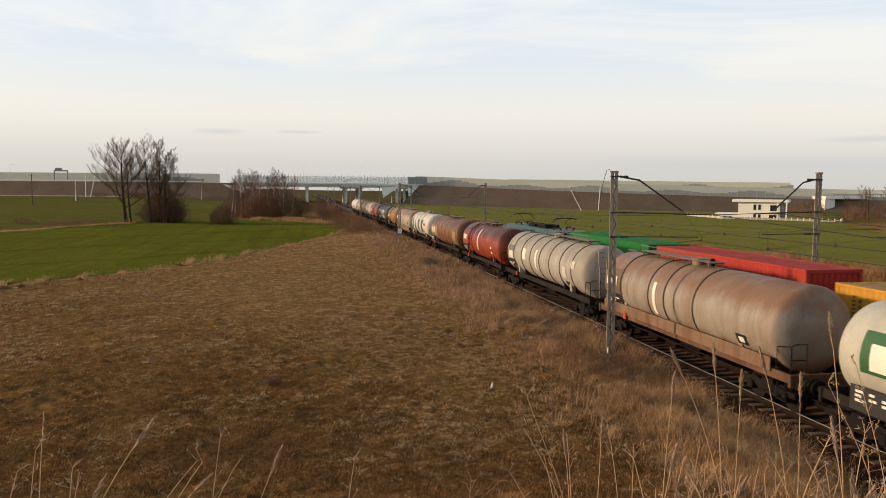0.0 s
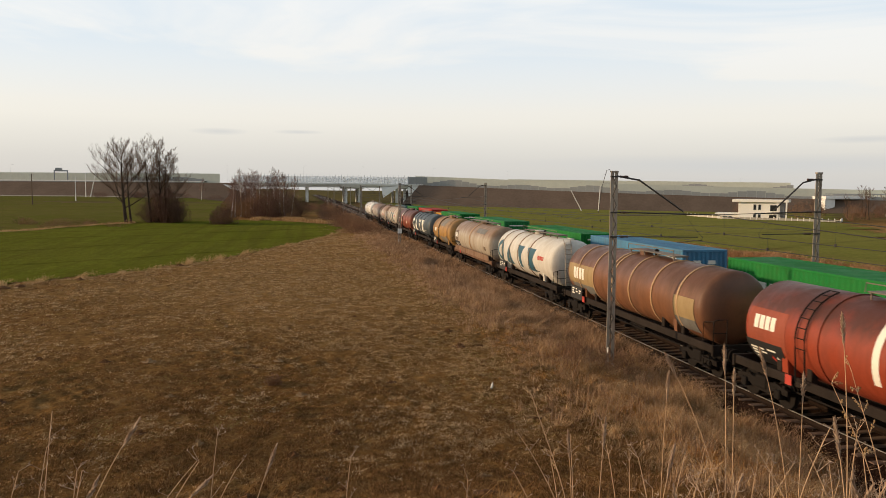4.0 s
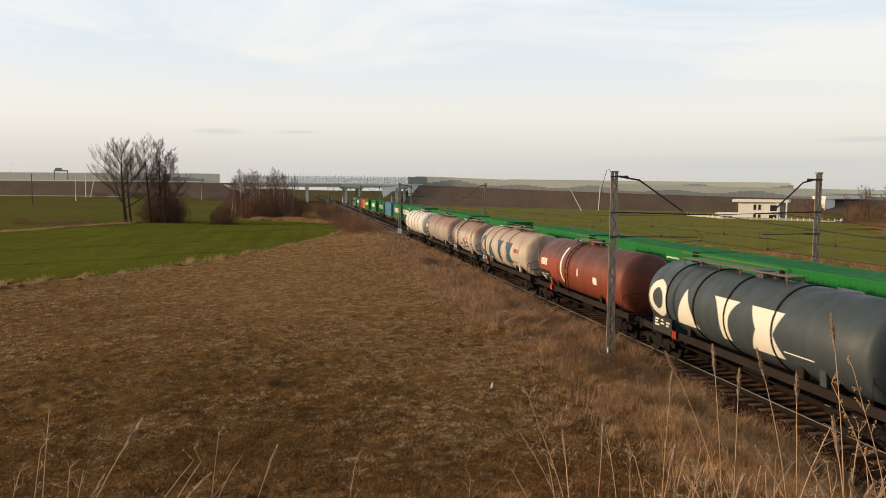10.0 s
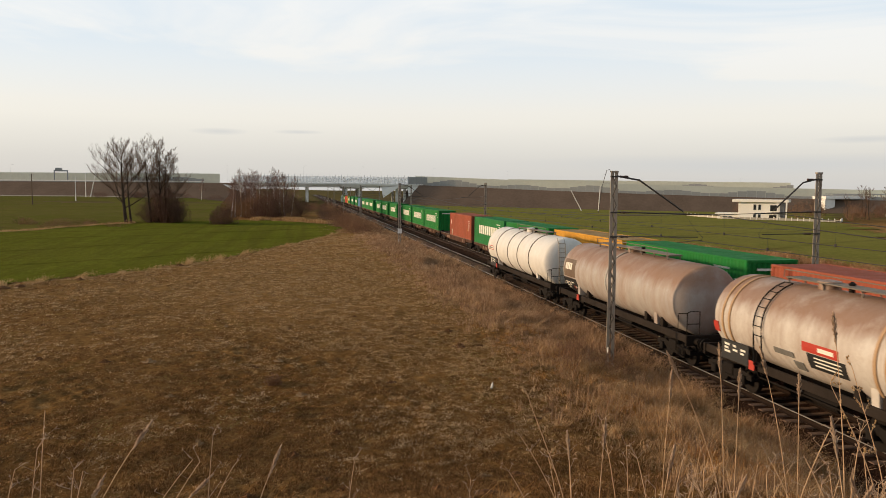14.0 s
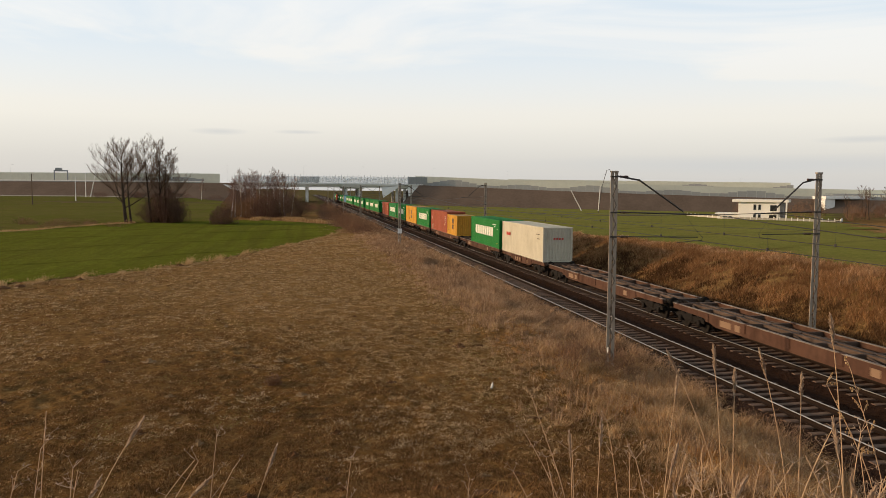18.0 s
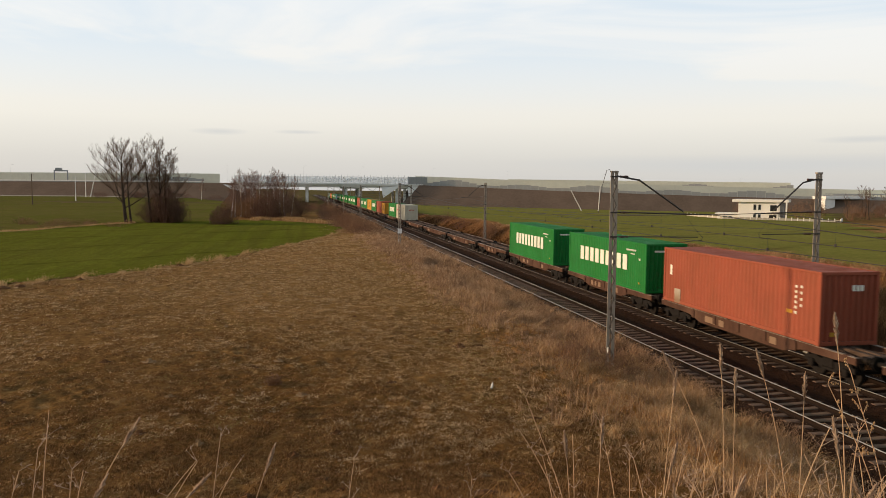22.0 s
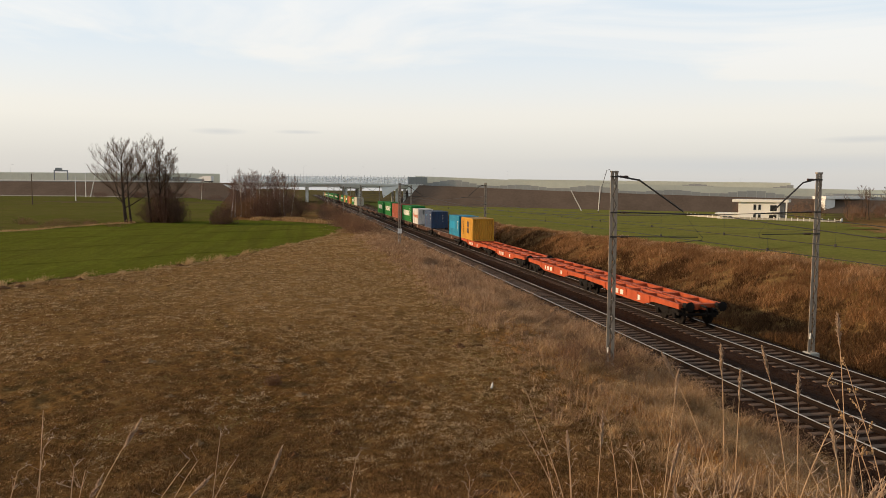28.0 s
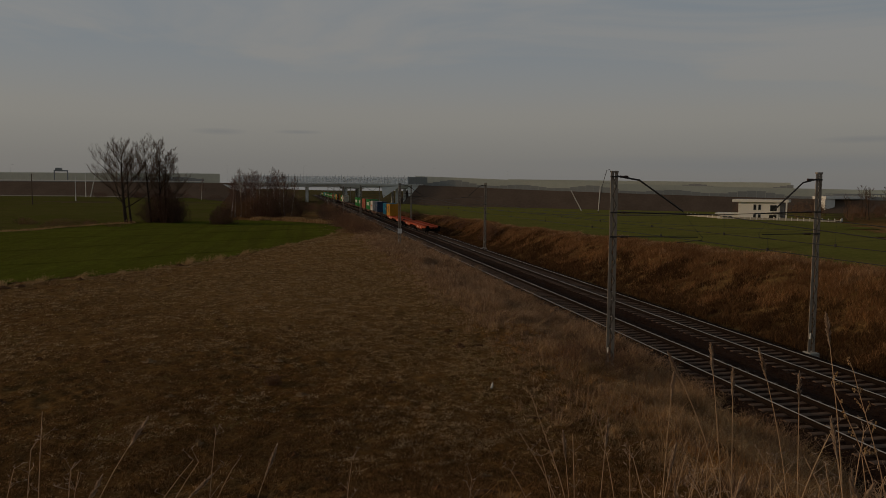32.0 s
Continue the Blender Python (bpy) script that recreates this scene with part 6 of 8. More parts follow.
def bridge():
    b = tagged(new("motorway_bridge"), "pale concrete motorway bridge with tall railings over the railway", "bridge")
    for y0, y1 in ((380.5, 393.0), (396.5, 409.0)):
        d = MB().prism([(-47.5, 9.45), (-47.5, 8.5), (44.5, 8.3), (44.5, 9.25)], y0, y1)
        part("deck", d, PALE_CONC, b)
        for k in range(4):
            y = y0 + 1.5 + k * 3.1
            part("girder", MB().prism([(-46, 8.55), (-46, 7.55), (43, 7.4), (43, 8.4)], y - 0.4, y + 0.4), PALE_CONC, b)
    part("edge_beam", MB().prism([(-48, 9.75), (-48, 9.1), (45, 8.9), (45, 9.55)], 380.0, 380.55), WHITE_CONC, b, "white concrete edge beam")
    for x, y in ((6.6, 384.5), (13.4, 384.5), (-12.5, 384.5), (-39.0, 384.5), (32.2, 384.5), (36.2, 384.5), (6.6, 403.0), (13.4, 403.0), (-12.5, 403.0), (-39, 403), (32.2, 403), (36.2, 403)):
        part("pillar", MB().lathe([(0.75, -2.5), (0.75, 7.0), (1.1, 7.6)], 16, x, y, "z"), PALE_CONC, b, smooth=True)
    for y in (384.5, 403.0):
        part("crosshead", MB().cbox(4.5, 15.5, y - 0.8, y + 0.8, 6.9, 7.6, 0.1), PALE_CONC, b)
        part("crosshead", MB().cbox(30.5, 38, y - 0.8, y + 0.8, 6.9, 7.6, 0.1), PALE_CONC, b)
    for s, x0, x1 in ((1, 24.0, 33.5), (1, 37.0, 47.0), (-1, -41.5, -52.0)):
        w = MB()
        yy = 379.6
        w.add([(x0, yy, 7.6), (x1, yy, 8.4), (x0 + s * 0.8, yy, 2.4), (x0, yy + 0.8, 7.6), (x1, yy + 0.8, 8.4), (x0 + s * 0.8, yy + 0.8, 2.4)], [(0, 1, 2), (5, 4, 3), (0, 3, 4, 1), (1, 4, 5, 2), (2, 5, 3, 0)])
        part("wing_wall", w, WHITE_CONC, b, "white sloping wing wall")
    n = 64
    for i in range(n + 1):
        x = -47 + 91 * i / n
        part("railing_post", MB().beam((x, 380.2, 9.4), (x, 380.2, 13.0 if i % 2 else 13.7), 0.15), BRIDGE_RAIL, b)
    for i in range(n):
        x0, x1 = -47 + 91 * i / n + 0.15, -47 + 91 * (i + 1) / n - 0.15
        part("railing_panel", MB().box(x0, x1, 380.17, 380.23, 9.9, 12.2 + 0.5 * (i % 3 == 0)), CLEAR, b)
    for z in (10.2, 11.4):
        part("hand_rail", MB().beam((-47, 380.15, z), (44, 380.15, z), 0.07), BRIDGE_RAIL, b)
    part("dark_panel", MB().box(37.5, 47.0, 380.0, 380.12, 9.3, 12.9), SCREEN_DARK, b)
    for i in range(8):
        part("dark_post", MB().beam((37.5 + i * 1.35, 379.95, 9.2), (37.5 + i * 1.35, 379.95, 13.2), 0.22), RAIL_GREY, b)
    part("far_railing", MB().box(-47, 44, 408.6, 408.8, 9.4, 13.3), CLEAR, b)
    part("road_surface", MB().box(-47, 44, 381, 408.5, 9.46, 9.50), ROADTAR, b)
    return b


bridge()


def lamp_post(x, y, z, h, label="thin grey motorway lamp post"):
    p = tagged(new("street_lamp"), label, "street lamp", group="motorway lamps")
    p.location = (x, y, z)
    part("pole", MB().tube([(0, 0, 0), (0, 0, h)], 0.035, 6, 0.02), BRIDGE_RAIL, p)
    part("lamp_arm", MB().tube([(0, 0, h), (0.4, 0, h + 0.25), (1.2, 0, h + 0.32)], 0.015, 5), BRIDGE_RAIL, p)
    part("lamp_head", MB().cbox(1.1, 1.5, -0.1, 0.1, h + 0.28, h + 0.35, 0.02), BRIDGE_RAIL, p)


for x, y in ((-165, 436), (-139, 428), (-121, 424), (-52, 400), (-14, 396), (15, 396), (52, 392), (88, 378), (132, 360), (190, 332)):
    lamp_post(x, y, float(np.interp(x, [-165, -46, 43, 129, 190], [9.1, 9.3, 9.2, 6.2, 4.6])), 8.6)
BARK_POLE = plain("old_timber_pole", (0.13, 0.095, 0.07), 0.9, 0.0, 0.3, 2)
for x, y, h, tilt in ((-108.9, 345.0, 10.2, 0.0), (-113.4, 378.0, 11.2, 0.0), (-111.5, 378.0, 11.4, 2.6), (-111.5, 300.0, 11.2, 0.0), (98.8, 300.0, 8.6, -5.0), (106.0, 300.0, 10.5, 0.6)):
    p = tagged(new("utility_pole"), "pale leaning pole at the embankment's foot" if tilt else ("dark timber pole in the pasture" if y == 300.0 else "pale concrete utility pole in the pasture"), "utility pole", group="utility poles")
    z = float(height(x, y))
    p.location = (x, y, z)
    part("pole", MB().tube([(0, 0, -0.3), (tilt, 0, h)], 0.20, 8, 0.13), BARK_POLE if y == 300.0 and x < 0 else PALE_CONC, p, smooth=True)
    part("crossarm", MB().cbox(tilt - 0.9, tilt + 0.9, -0.06, 0.06, h - 0.5, h - 0.36, 0.01), RAIL_GREY, p)

g = tagged(new("sign_gantry"), "dark overhead sign gantry above the motorway", "gantry")
g.location = (-137.0, 424.0, 8.6)
for x in (-3.2, 3.2):
    part("upright", MB().cbox(x - 0.25, x + 0.25, -0.25, 0.25, 0, 6.6, 0.03), RAIL_GREY, g)
part("crossbeam", MB().cbox(-3.4, 3.4, -0.35, 0.35, 5.9, 6.6, 0.04), RAIL_GREY, g)
part("sign_board", MB().cbox(-2.6, 0.8, -0.6, -0.4, 6.0, 7.7, 0.03), SCREEN_DARK, g, "dark sign board")

SLEEPER_ROAD = plain("pale_gravel", (0.36, 0.32, 0.26), 0.95, 0.0, 0.3, 1.5)
road_pts = [(-420, 372, 2.2), (-260, 384, 2.4), (-165, 392, 2.2), (-120, 390, 1.6), (-92, 384, 0.9), (-70, 372, 0.4)]
rm = MB()
for x, y, z in road_pts:
    zz = float(height(x, y)) + 0.35
    rm.v.extend([(x, y - 3.0, zz - 0.3), (x, y - 2.4, zz), (x, y + 2.4, zz), (x, y + 3.0, zz - 0.3)])
for i in range(len(road_pts) - 1):
    for k in range(3):
        rm.f.append((i * 4 + k, i * 4 + k + 1, i * 4 + k + 5, i * 4 + k + 4))
tagged(part("road", rm, SLEEPER_ROAD, None), "pale gravel road along the embankment's foot", "road", kind="structure")


# ---- modern house by the far field ----
PLASTER = plain("white_render", (0.80, 0.77, 0.70), 0.85, 0.0, 0.12, 2)
FENCE_GREY = plain("grey_fence_panel", (0.42, 0.38, 0.31), 0.85, 0.0, 0.3, 1.5)
ROOFING = plain("grey_roof", (0.24, 0.22, 0.21), 0.8, 0.0, 0.3, 2)
DARKGLASS = plain("window_glass", (0.02, 0.022, 0.025), 0.08, 0.0, 0.1, 2)
HX, HY = 109.0, 191.6
HZ = float(height(HX, HY))


def house():
    h = tagged(new("house"), "white modern two-storey house with a flat overhanging roof", "house")
    h.location = (HX, HY, HZ)
    h.rotation_euler = (0, 0, radians(-38))
    h.scale = (0.95, 0.95, 0.95)
    part("wall", MB().cbox(-5.6, 5.6, 0, 9, -0.8, 5.2, 0.03), PLASTER, h)
    part("porch_wall", MB().cbox(5.6, 6.6, 0.5, 8, -0.8, 5.2, 0.03), ROOFING, h)
    part("roof", MB().cbox(-7.2, 8.0, -1.0, 9.6, 5.2, 6.0, 0.05), PLASTER, h)
    part("roof_top", MB().cbox(-7.0, 7.8, -0.8, 9.4, 6.0, 6.08, 0.02), ROOFING, h)
    part("side_wing", MB().cbox(-11.5, -5.62, 0.8, 8, -0.8, 1.5, 0.03), PLASTER, h)
    part("wing_roof", MB().cbox(-12.2, -5.64, 0.3, 8.3, 1.5, 1.85, 0.03), PLASTER, h)
    for x0, x1, z0, z1 in ((-1.5, -0.7, 2.9, 4.5), (-0.2, 0.6, 2.9, 4.5), (-1.5, -0.7, 0.2, 1.7), (-0.2, 0.6, 0.2, 1.7), (3.0, 5.2, 2.6, 4.4), (2.8, 5.3, -0.1, 1.6), (-9.8, -7.4, -0.2, 1.0)):
        w = part("window", MB().cbox(x0, x1, -0.06 if x0 > -7 else 0.74, 0.1 if x0 > -7 else 0.9, z0, z1, 0.01), RAIL_GREY, h)
        part("pane", MB().box(x0 + 0.1, x1 - 0.1, -0.075 if x0 > -7 else 0.725, -0.055 if x0 > -7 else 0.745, z0 + 0.1, z1 - 0.1), DARKGLASS, w)
    part("balcony", MB().cbox(2.4, 7.6, -1.3, 0.0, 2.1, 2.4, 0.03), PLASTER, h)
    part("column", MB().cbox(7.2, 7.6, -0.9, -0.5, -0.8, 5.2, 0.02), PLASTER, h)
    part("column", MB().cbox(4.9, 5.25, -1.2, -0.9, -0.8, 5.2, 0.02), PLASTER, h)
    return h


house()


def garden_wall(x0, y0, x1, y1, n, hgt, label):
    f = tagged(new("garden_fence"), label, "fence", group="garden fences")
    for i in range(n):
        xa, ya = x0 + (x1 - x0) * i / n, y0 + (y1 - y0) * i / n
        xb, yb = x0 + (x1 - x0) * (i + 1) / n, y0 + (y1 - y0) * (i + 1) / n
        z = float(height(xa, ya))
        z2 = float(height(xb, yb))
        part("fence_post", MB().beam((xa, ya, z - 0.4), (xa, ya, z + hgt + 0.12), 0.2), PLASTER, f)
        p = MB().add([(xa, ya - 0.08, z - 0.4), (xb, yb - 0.08, z2 - 0.4), (xb, yb - 0.08, z2 + hgt * 0.8), (xa, ya - 0.08, z + hgt * 0.8), (xa, ya + 0.08, z - 0.4), (xb, yb + 0.08, z2 - 0.4), (xb, yb + 0.08, z2 + hgt * 0.8), (xa, ya + 0.08, z + hgt * 0.8)],
                     [(0, 1, 2, 3), (7, 6, 5, 4), (0, 4, 5, 1), (1, 5, 6, 2), (2, 6, 7, 3), (3, 7, 4, 0)])
        part("fence_panel", p, FENCE_GREY, f)


garden_wall(101.0, 196.5, 124.5, 178.5, 20, 0.85, "white panel fence round the garden")
garden_wall(124.5, 178.5, 134.0, 190.0, 8, 0.85, "white panel fence round the garden")
garden_wall(111.0, 235.0, 101.0, 196.5, 8, 0.9, "low white garden wall beside the field")


def far_building(x, y, w, d, hgt, label):
    b = tagged(new("building"), label, "building", group="far buildings")
    z = float(height(x, y))
    b.location = (x, y, z)
    part("wall", MB().cbox(-w / 2, w / 2, 0, d, -1, hgt, 0.05), PALE_CONC, b)
    part("roof", MB().cbox(-w / 2 - 0.4, w / 2 + 0.4, -0.4, d + 0.4, hgt, hgt + 0.5, 0.05), ROOFING, b)
    for i in range(4):
        part("window", MB().box(-w / 2 + w * (i + 0.3) / 4, -w / 2 + w * (i + 0.75) / 4, -0.08, 0.05, hgt * 0.45, hgt * 0.8), DARKGLASS, b)


far_building(292.0, 335.0, 20, 12, 9.5, "pale flat-roofed building beyond the ramp")
far_building(312.0, 338.0, 9, 10, 7.5, "small pale building beyond the ramp")
far_building(205.0, 248.0, 6, 5, 3.2, "small white hut among the bushes")
op = tagged(new("road_overpass"), "low concrete overpass with a dark shadowed opening", "bridge")
op.location = (228.0, 300.0, float(height(228, 300)))
part("deck", MB().cbox(-16, 22, 0, 10, 6.2, 7.4, 0.1), PALE_CONC, op)
part("abutment", MB().cbox(14, 22, 0.5, 9.5, -1, 6.2, 0.1), PALE_CONC, op)
part("abutment", MB().cbox(-16, -11, 0.5, 9.5, -1, 6.2, 0.1), PALE_CONC, op)
for i in range(20):
    part("railing_post", MB().beam((-16 + 2 * i, 0.2, 7.4), (-16 + 2 * i, 0.2, 8.8), 0.15), RAIL_GREY, op)
part("railing", MB().box(-16, 22, 0.15, 0.25, 8.3, 8.6), RAIL_GREY, op)


# ---- trees and shrubs ----
BARK = plain("dark_bark", (0.050, 0.036, 0.028), 0.95, 0.0, 0.4, 6)
TWIGS = blades("bare_twigs", (0.105, 0.064, 0.042), (0.165, 0.104, 0.068), (0.22, 0.146, 0.098))
BIRCH = plain("birch_bark", (0.52, 0.47, 0.42), 0.85, 0.0, 0.5, 3)
BIRCH_TWIGS = blades("birch_twigs", (0.15, 0.085, 0.065), (0.24, 0.148, 0.118), (0.33, 0.225, 0.185))
SHRUB_TWIGS = blades("shrub_twigs", (0.115, 0.064, 0.048), (0.185, 0.108, 0.080), (0.26, 0.160, 0.12))
SHRUB_RED = blades("rusty_shrub", (0.17, 0.090, 0.054), (0.27, 0.155, 0.095), (0.38, 0.235, 0.15))


class Twigs:
    """Thin three-sided twigs, all in one mesh."""

    def __init__(self):
        self.a, self.b, self.r = [], [], []

    def add(self, a, b, r):
        self.a.append(tuple(a)), self.b.append(tuple(b)), self.r.append(r)

    def build(self, name, mat, parent):
        a, b, r = np.array(self.a), np.array(self.b), np.array(self.r)[:, None]
        d = b - a
        d /= np.linalg.norm(d, axis=1, keepdims=True) + 1e-9
        s = np.cross(d, np.array([0.3, 0.5, 0.81]))
        s /= np.linalg.norm(s, axis=1, keepdims=True) + 1e-9
        t = np.cross(s, d)
        rings = []
        for p, k in ((a, 1.0), (b, 0.45)):
            for q in (0, 2.09, 4.19):
                rings.append(p + (s * math.cos(q) + t * math.sin(q)) * r * k)
        v = np.stack(rings, 1).reshape(-1, 3)
        f = (np.arange(len(a))[:, None, None] * 6 + np.array([(0, 1, 4, 3), (1, 2, 5, 4), (2, 0, 3, 5)])[None]).reshape(-1, 4)
        ob = soup(name, v, f, mat)
        ob.parent = parent
        return ob


def bare_tree(x, y, h, seed, label, lean=(0, 0), levels=3, r=0.30, bark=None, twig=None, wide=0.43, first=0.20, limbs=24, thin=0.011, group="bare trees"):
    """A bare broad-leaved tree: one stem to the top, limbs that rise from it and fork into fine twigs."""
    rnd = random.Random(seed)
    t = tagged(new("tree"), label, "tree", group=group)
    t.location = (x, y, float(height(x, y)) - 0.1)
    tw = Twigs()
    stem = [Vector((lean[0] * h * f + 0.25 * math.sin(3 * f + seed), lean[1] * h * f + 0.25 * math.cos(4 * f + seed), h * 0.93 * f)) for f in np.linspace(0, 1, 12)]
    part("trunk", MB().tube([tuple(p) for p in stem], r, 9, 0.02), bark or BARK, t, smooth=True)

    def fork(p, d, length, rr, level):
        n = 4
        pts, d = [p.copy()], d.normalized()
        for i in range(n):
            d = (d + Vector((rnd.uniform(-1, 1), rnd.uniform(-1, 1), rnd.uniform(-0.7, 1.1))) * 0.17 + Vector((0, 0, 0.07))).normalized()
            pts.append(pts[-1] + d * (length / n))
        if rr > 0.05:
            part("limb", MB().tube([tuple(q) for q in pts], rr, 5, rr * 0.45), bark or BARK, t)
        else:
            for i in range(n):
                tw.add(pts[i], pts[i + 1], max(thin, rr * (1 - 0.14 * i)))
        if level:
            for k in range(6):
                f = 0.18 + 0.82 * (k + rnd.random()) / 6
                i = min(n - 1, int(f * n))
                base = pts[i].lerp(pts[i + 1], f * n - i)
                side = Vector((rnd.uniform(-1, 1), rnd.uniform(-1, 1), rnd.uniform(-0.15, 0.8))).normalized()
                fork(base, (pts[i + 1] - pts[i]).normalized() * 0.62 + side * 0.6, length * rnd.uniform(0.38, 0.58) * (1.15 - 0.35 * f), rr * 0.48, level - 1)

    for k in range(limbs):
        f = first + (0.98 - first) * (k + rnd.random()) / limbs
        i = min(10, int(f * 11))
        base = stem[i].lerp(stem[i + 1], f * 11 - i)
        a = k * 2.4 + rnd.uniform(-0.5, 0.5)
        up = 0.42 + 0.75 * f
        fork(base, Vector((math.cos(a), math.sin(a), up)), h * wide * (1.12 - 0.75 * f) * rnd.uniform(0.8, 1.15), r * 0.27 * (1.2 - f * 0.8), levels)
    tw.build("crown", twig or TWIGS, t)
    return t


lab = "tall bare tree with a dark trunk at the field's edge"
bare_tree(-47.9, 151.5, 14.6, 3, lab, (-0.04, 0), r=0.36, limbs=22, wide=0.52)
bare_tree(-46.9, 152.0, 13.0, 4, lab, (-0.09, 0.05), r=0.22, limbs=10, wide=0.5, first=0.35)
bare_tree(-43.6, 151.0, 14.9, 8, lab, (-0.03, 0), r=0.25, limbs=15, first=0.3)
bare_tree(-42.3, 152.0, 14.4, 13, lab, (0.03, 0.03), r=0.34, limbs=17, first=0.25)
bare_tree(-41.3, 152.5, 13.2, 21, lab, (0.07, -0.03), r=0.24, limbs=15)
lab = "slim birch with a pale trunk and reddish twigs"
bare_tree(-61.0, 372.0, 10.0, 720, lab, (0.02, 0), 2, 0.2, BIRCH, BIRCH_TWIGS, 0.3, 0.3, 12, 0.02, "birch grove")
rnd = random.Random(77)
for i in range(13):
    px = -31.5 + i * 1.12 + rnd.uniform(-0.5, 0.5)
    bare_tree(px, 184 + rnd.uniform(-8, 4), rnd.uniform(9.4, 11.9) * (0.82 if i < 2 or i > 10 else 1.0), 100 + i, lab, (rnd.uniform(-0.06, 0.06), 0), 2, 0.17, BIRCH, BIRCH_TWIGS, 0.32, 0.2, 34, 0.013, "birch grove")


def shrub(x, y, w, h, n, seed, label, twig=None, group="shrubs"):
    """A bare bush: many stems that rise from one root and fork."""
    rnd = random.Random(seed)
    s = tagged(new("shrub"), label, "bush", group=group)
    s.location = (x, y, float(height(x, y)) - 0.05)
    tw = Twigs()
    k = 0.010 + 0.004 * h
    for i in range(3 * n):
        a, q, u = rnd.uniform(0, 6.283), rnd.random() ** 0.33, rnd.uniform(-0.55, 1.0)
        c = math.sqrt(1 - u * u)
        lump = 1 + 0.16 * math.sin(3 * a + seed) + 0.12 * math.sin(5 * a + 4 * u + 2 * seed)
        end = Vector((math.cos(a) * c * w * 0.5 * lump * q, math.sin(a) * c * w * 0.5 * lump * q, max(0.03 * h, h * (0.36 + 0.60 * u * lump * q))))
        if i % 9 == 0:
            root = Vector((end.x * 0.35, end.y * 0.35, 0))
            mid = root.lerp(end, 0.55) + Vector((end.x * 0.12, end.y * 0.12, 0))
            tw.add(root, mid, k)
            tw.add(mid, end, k * 0.7)
        for j in range(3):
            d = Vector((end.x / w * 1.3 + rnd.uniform(-0.5, 0.5), end.y / w * 1.3 + rnd.uniform(-0.5, 0.5), rnd.uniform(0.1, 0.9)))
            d = d.normalized() * rnd.uniform(0.07, 0.17) * (w + h) * 0.5
            s0 = end - d * 0.6
            tw.add(Vector((s0.x, s0.y, max(0.02, s0.z))), end + d * 0.4, k * 0.42)
    tw.build("thicket", twig or SHRUB_TWIGS, s)["kind"] = "stuff"
    return s


shrub(-29.9, 145.5, 5.2, 3.5, 420, 1, "round dark brown bare bush in the corn field")
shrub(-22.3, 172.0, 9.0, 5.8, 620, 2, "large dark bare bush below the birches")
shrub(-26.5, 176.0, 7.0, 5.2, 420, 3, "reddish bare bush below the birches", SHRUB_RED)
shrub(-40.9, 151.0, 7.4, 7.0, 620, 5, "dark bare thicket at the foot of the trees")
shrub(-43.4, 154.0, 6.0, 4.2, 220, 11, "dark bare thicket at the foot of the trees")
shrub(-38.9, 152.5, 5.0, 4.6, 200, 6, "dark bare thicket at the foot of the trees")
shrub(-31.5, 184.0, 6.0, 4.8, 300, 7, "reddish bare bush below the birches", SHRUB_RED)
shrub(-17.0, 184.0, 7.0, 5.2, 300, 8, "dark bare bush below the birches")
shrub(8.6, 96.0, 3.6, 2.4, 260, 9, "rust-coloured bush on the railway bank", SHRUB_RED)
for k, (x, y) in enumerate(((-4.4, 27.0), (-3.3, 27.2), (-4.9, 28.6), (-3.9, 26.6), (-2.9, 29.5), (-5.6, 27.4))):
    shrub(x, y, 1.4, 1.2, 60, 40 + k, "bare thorny weeds round the mast", SHRUB_RED)
rnd = random.Random(31)
for i in range(44):
    y = rnd.uniform(112, 270)
    shrub(-4.6 - rnd.random() * (4 + (y - 110) * 0.05), y, rnd.uniform(2.4, 5.2), rnd.uniform(1.2, 2.9), 90, 200 + i, "brown scrub beside the railway", rnd.choice((SHRUB_RED, SHRUB_TWIGS)), "railway scrub")
for i in range(10):
    shrub(rnd.uniform(7.6, 10.5), rnd.uniform(100, 330), rnd.uniform(2, 4.5), rnd.uniform(1.2, 2.6), 90, 300 + i, "brown scrub beside the railway", rnd.choice((SHRUB_RED, SHRUB_TWIGS)), "railway scrub")
for i in range(22):
    shrub(132 + rnd.uniform(0, 90), rnd.uniform(180, 262), rnd.uniform(5, 9), rnd.uniform(3, 6.5), 110, 400 + i, "bare reddish-brown scrub beyond the house", SHRUB_RED if i % 3 else SHRUB_TWIGS, "scrub by the house")
for i in range(16):
    shrub(rnd.uniform(-110, -55), rnd.uniform(366, 378), rnd.uniform(4, 9), rnd.uniform(2, 3.6), 90, 500 + i, "dark low scrub at the embankment's foot", SHRUB_TWIGS, "scrub by the embankment")
for i in range(30):
    shrub(rnd.uniform(-95, -46), rnd.uniform(130, 150), rnd.uniform(2.0, 4.0), rnd.uniform(0.7, 1.6), 80, 600 + i, "low brown weeds at the field's edge", SHRUB_RED, "weeds at the field's edge")
for i in range(8):
    bare_tree(128 + rnd.uniform(0, 60), 212 + rnd.uniform(-8, 26), rnd.uniform(7, 11), 700 + i, "bare tree behind the house", (0, 0), 2, 0.16, None, None, 0.36, 0.2, 12, 0.02, "trees behind the house")


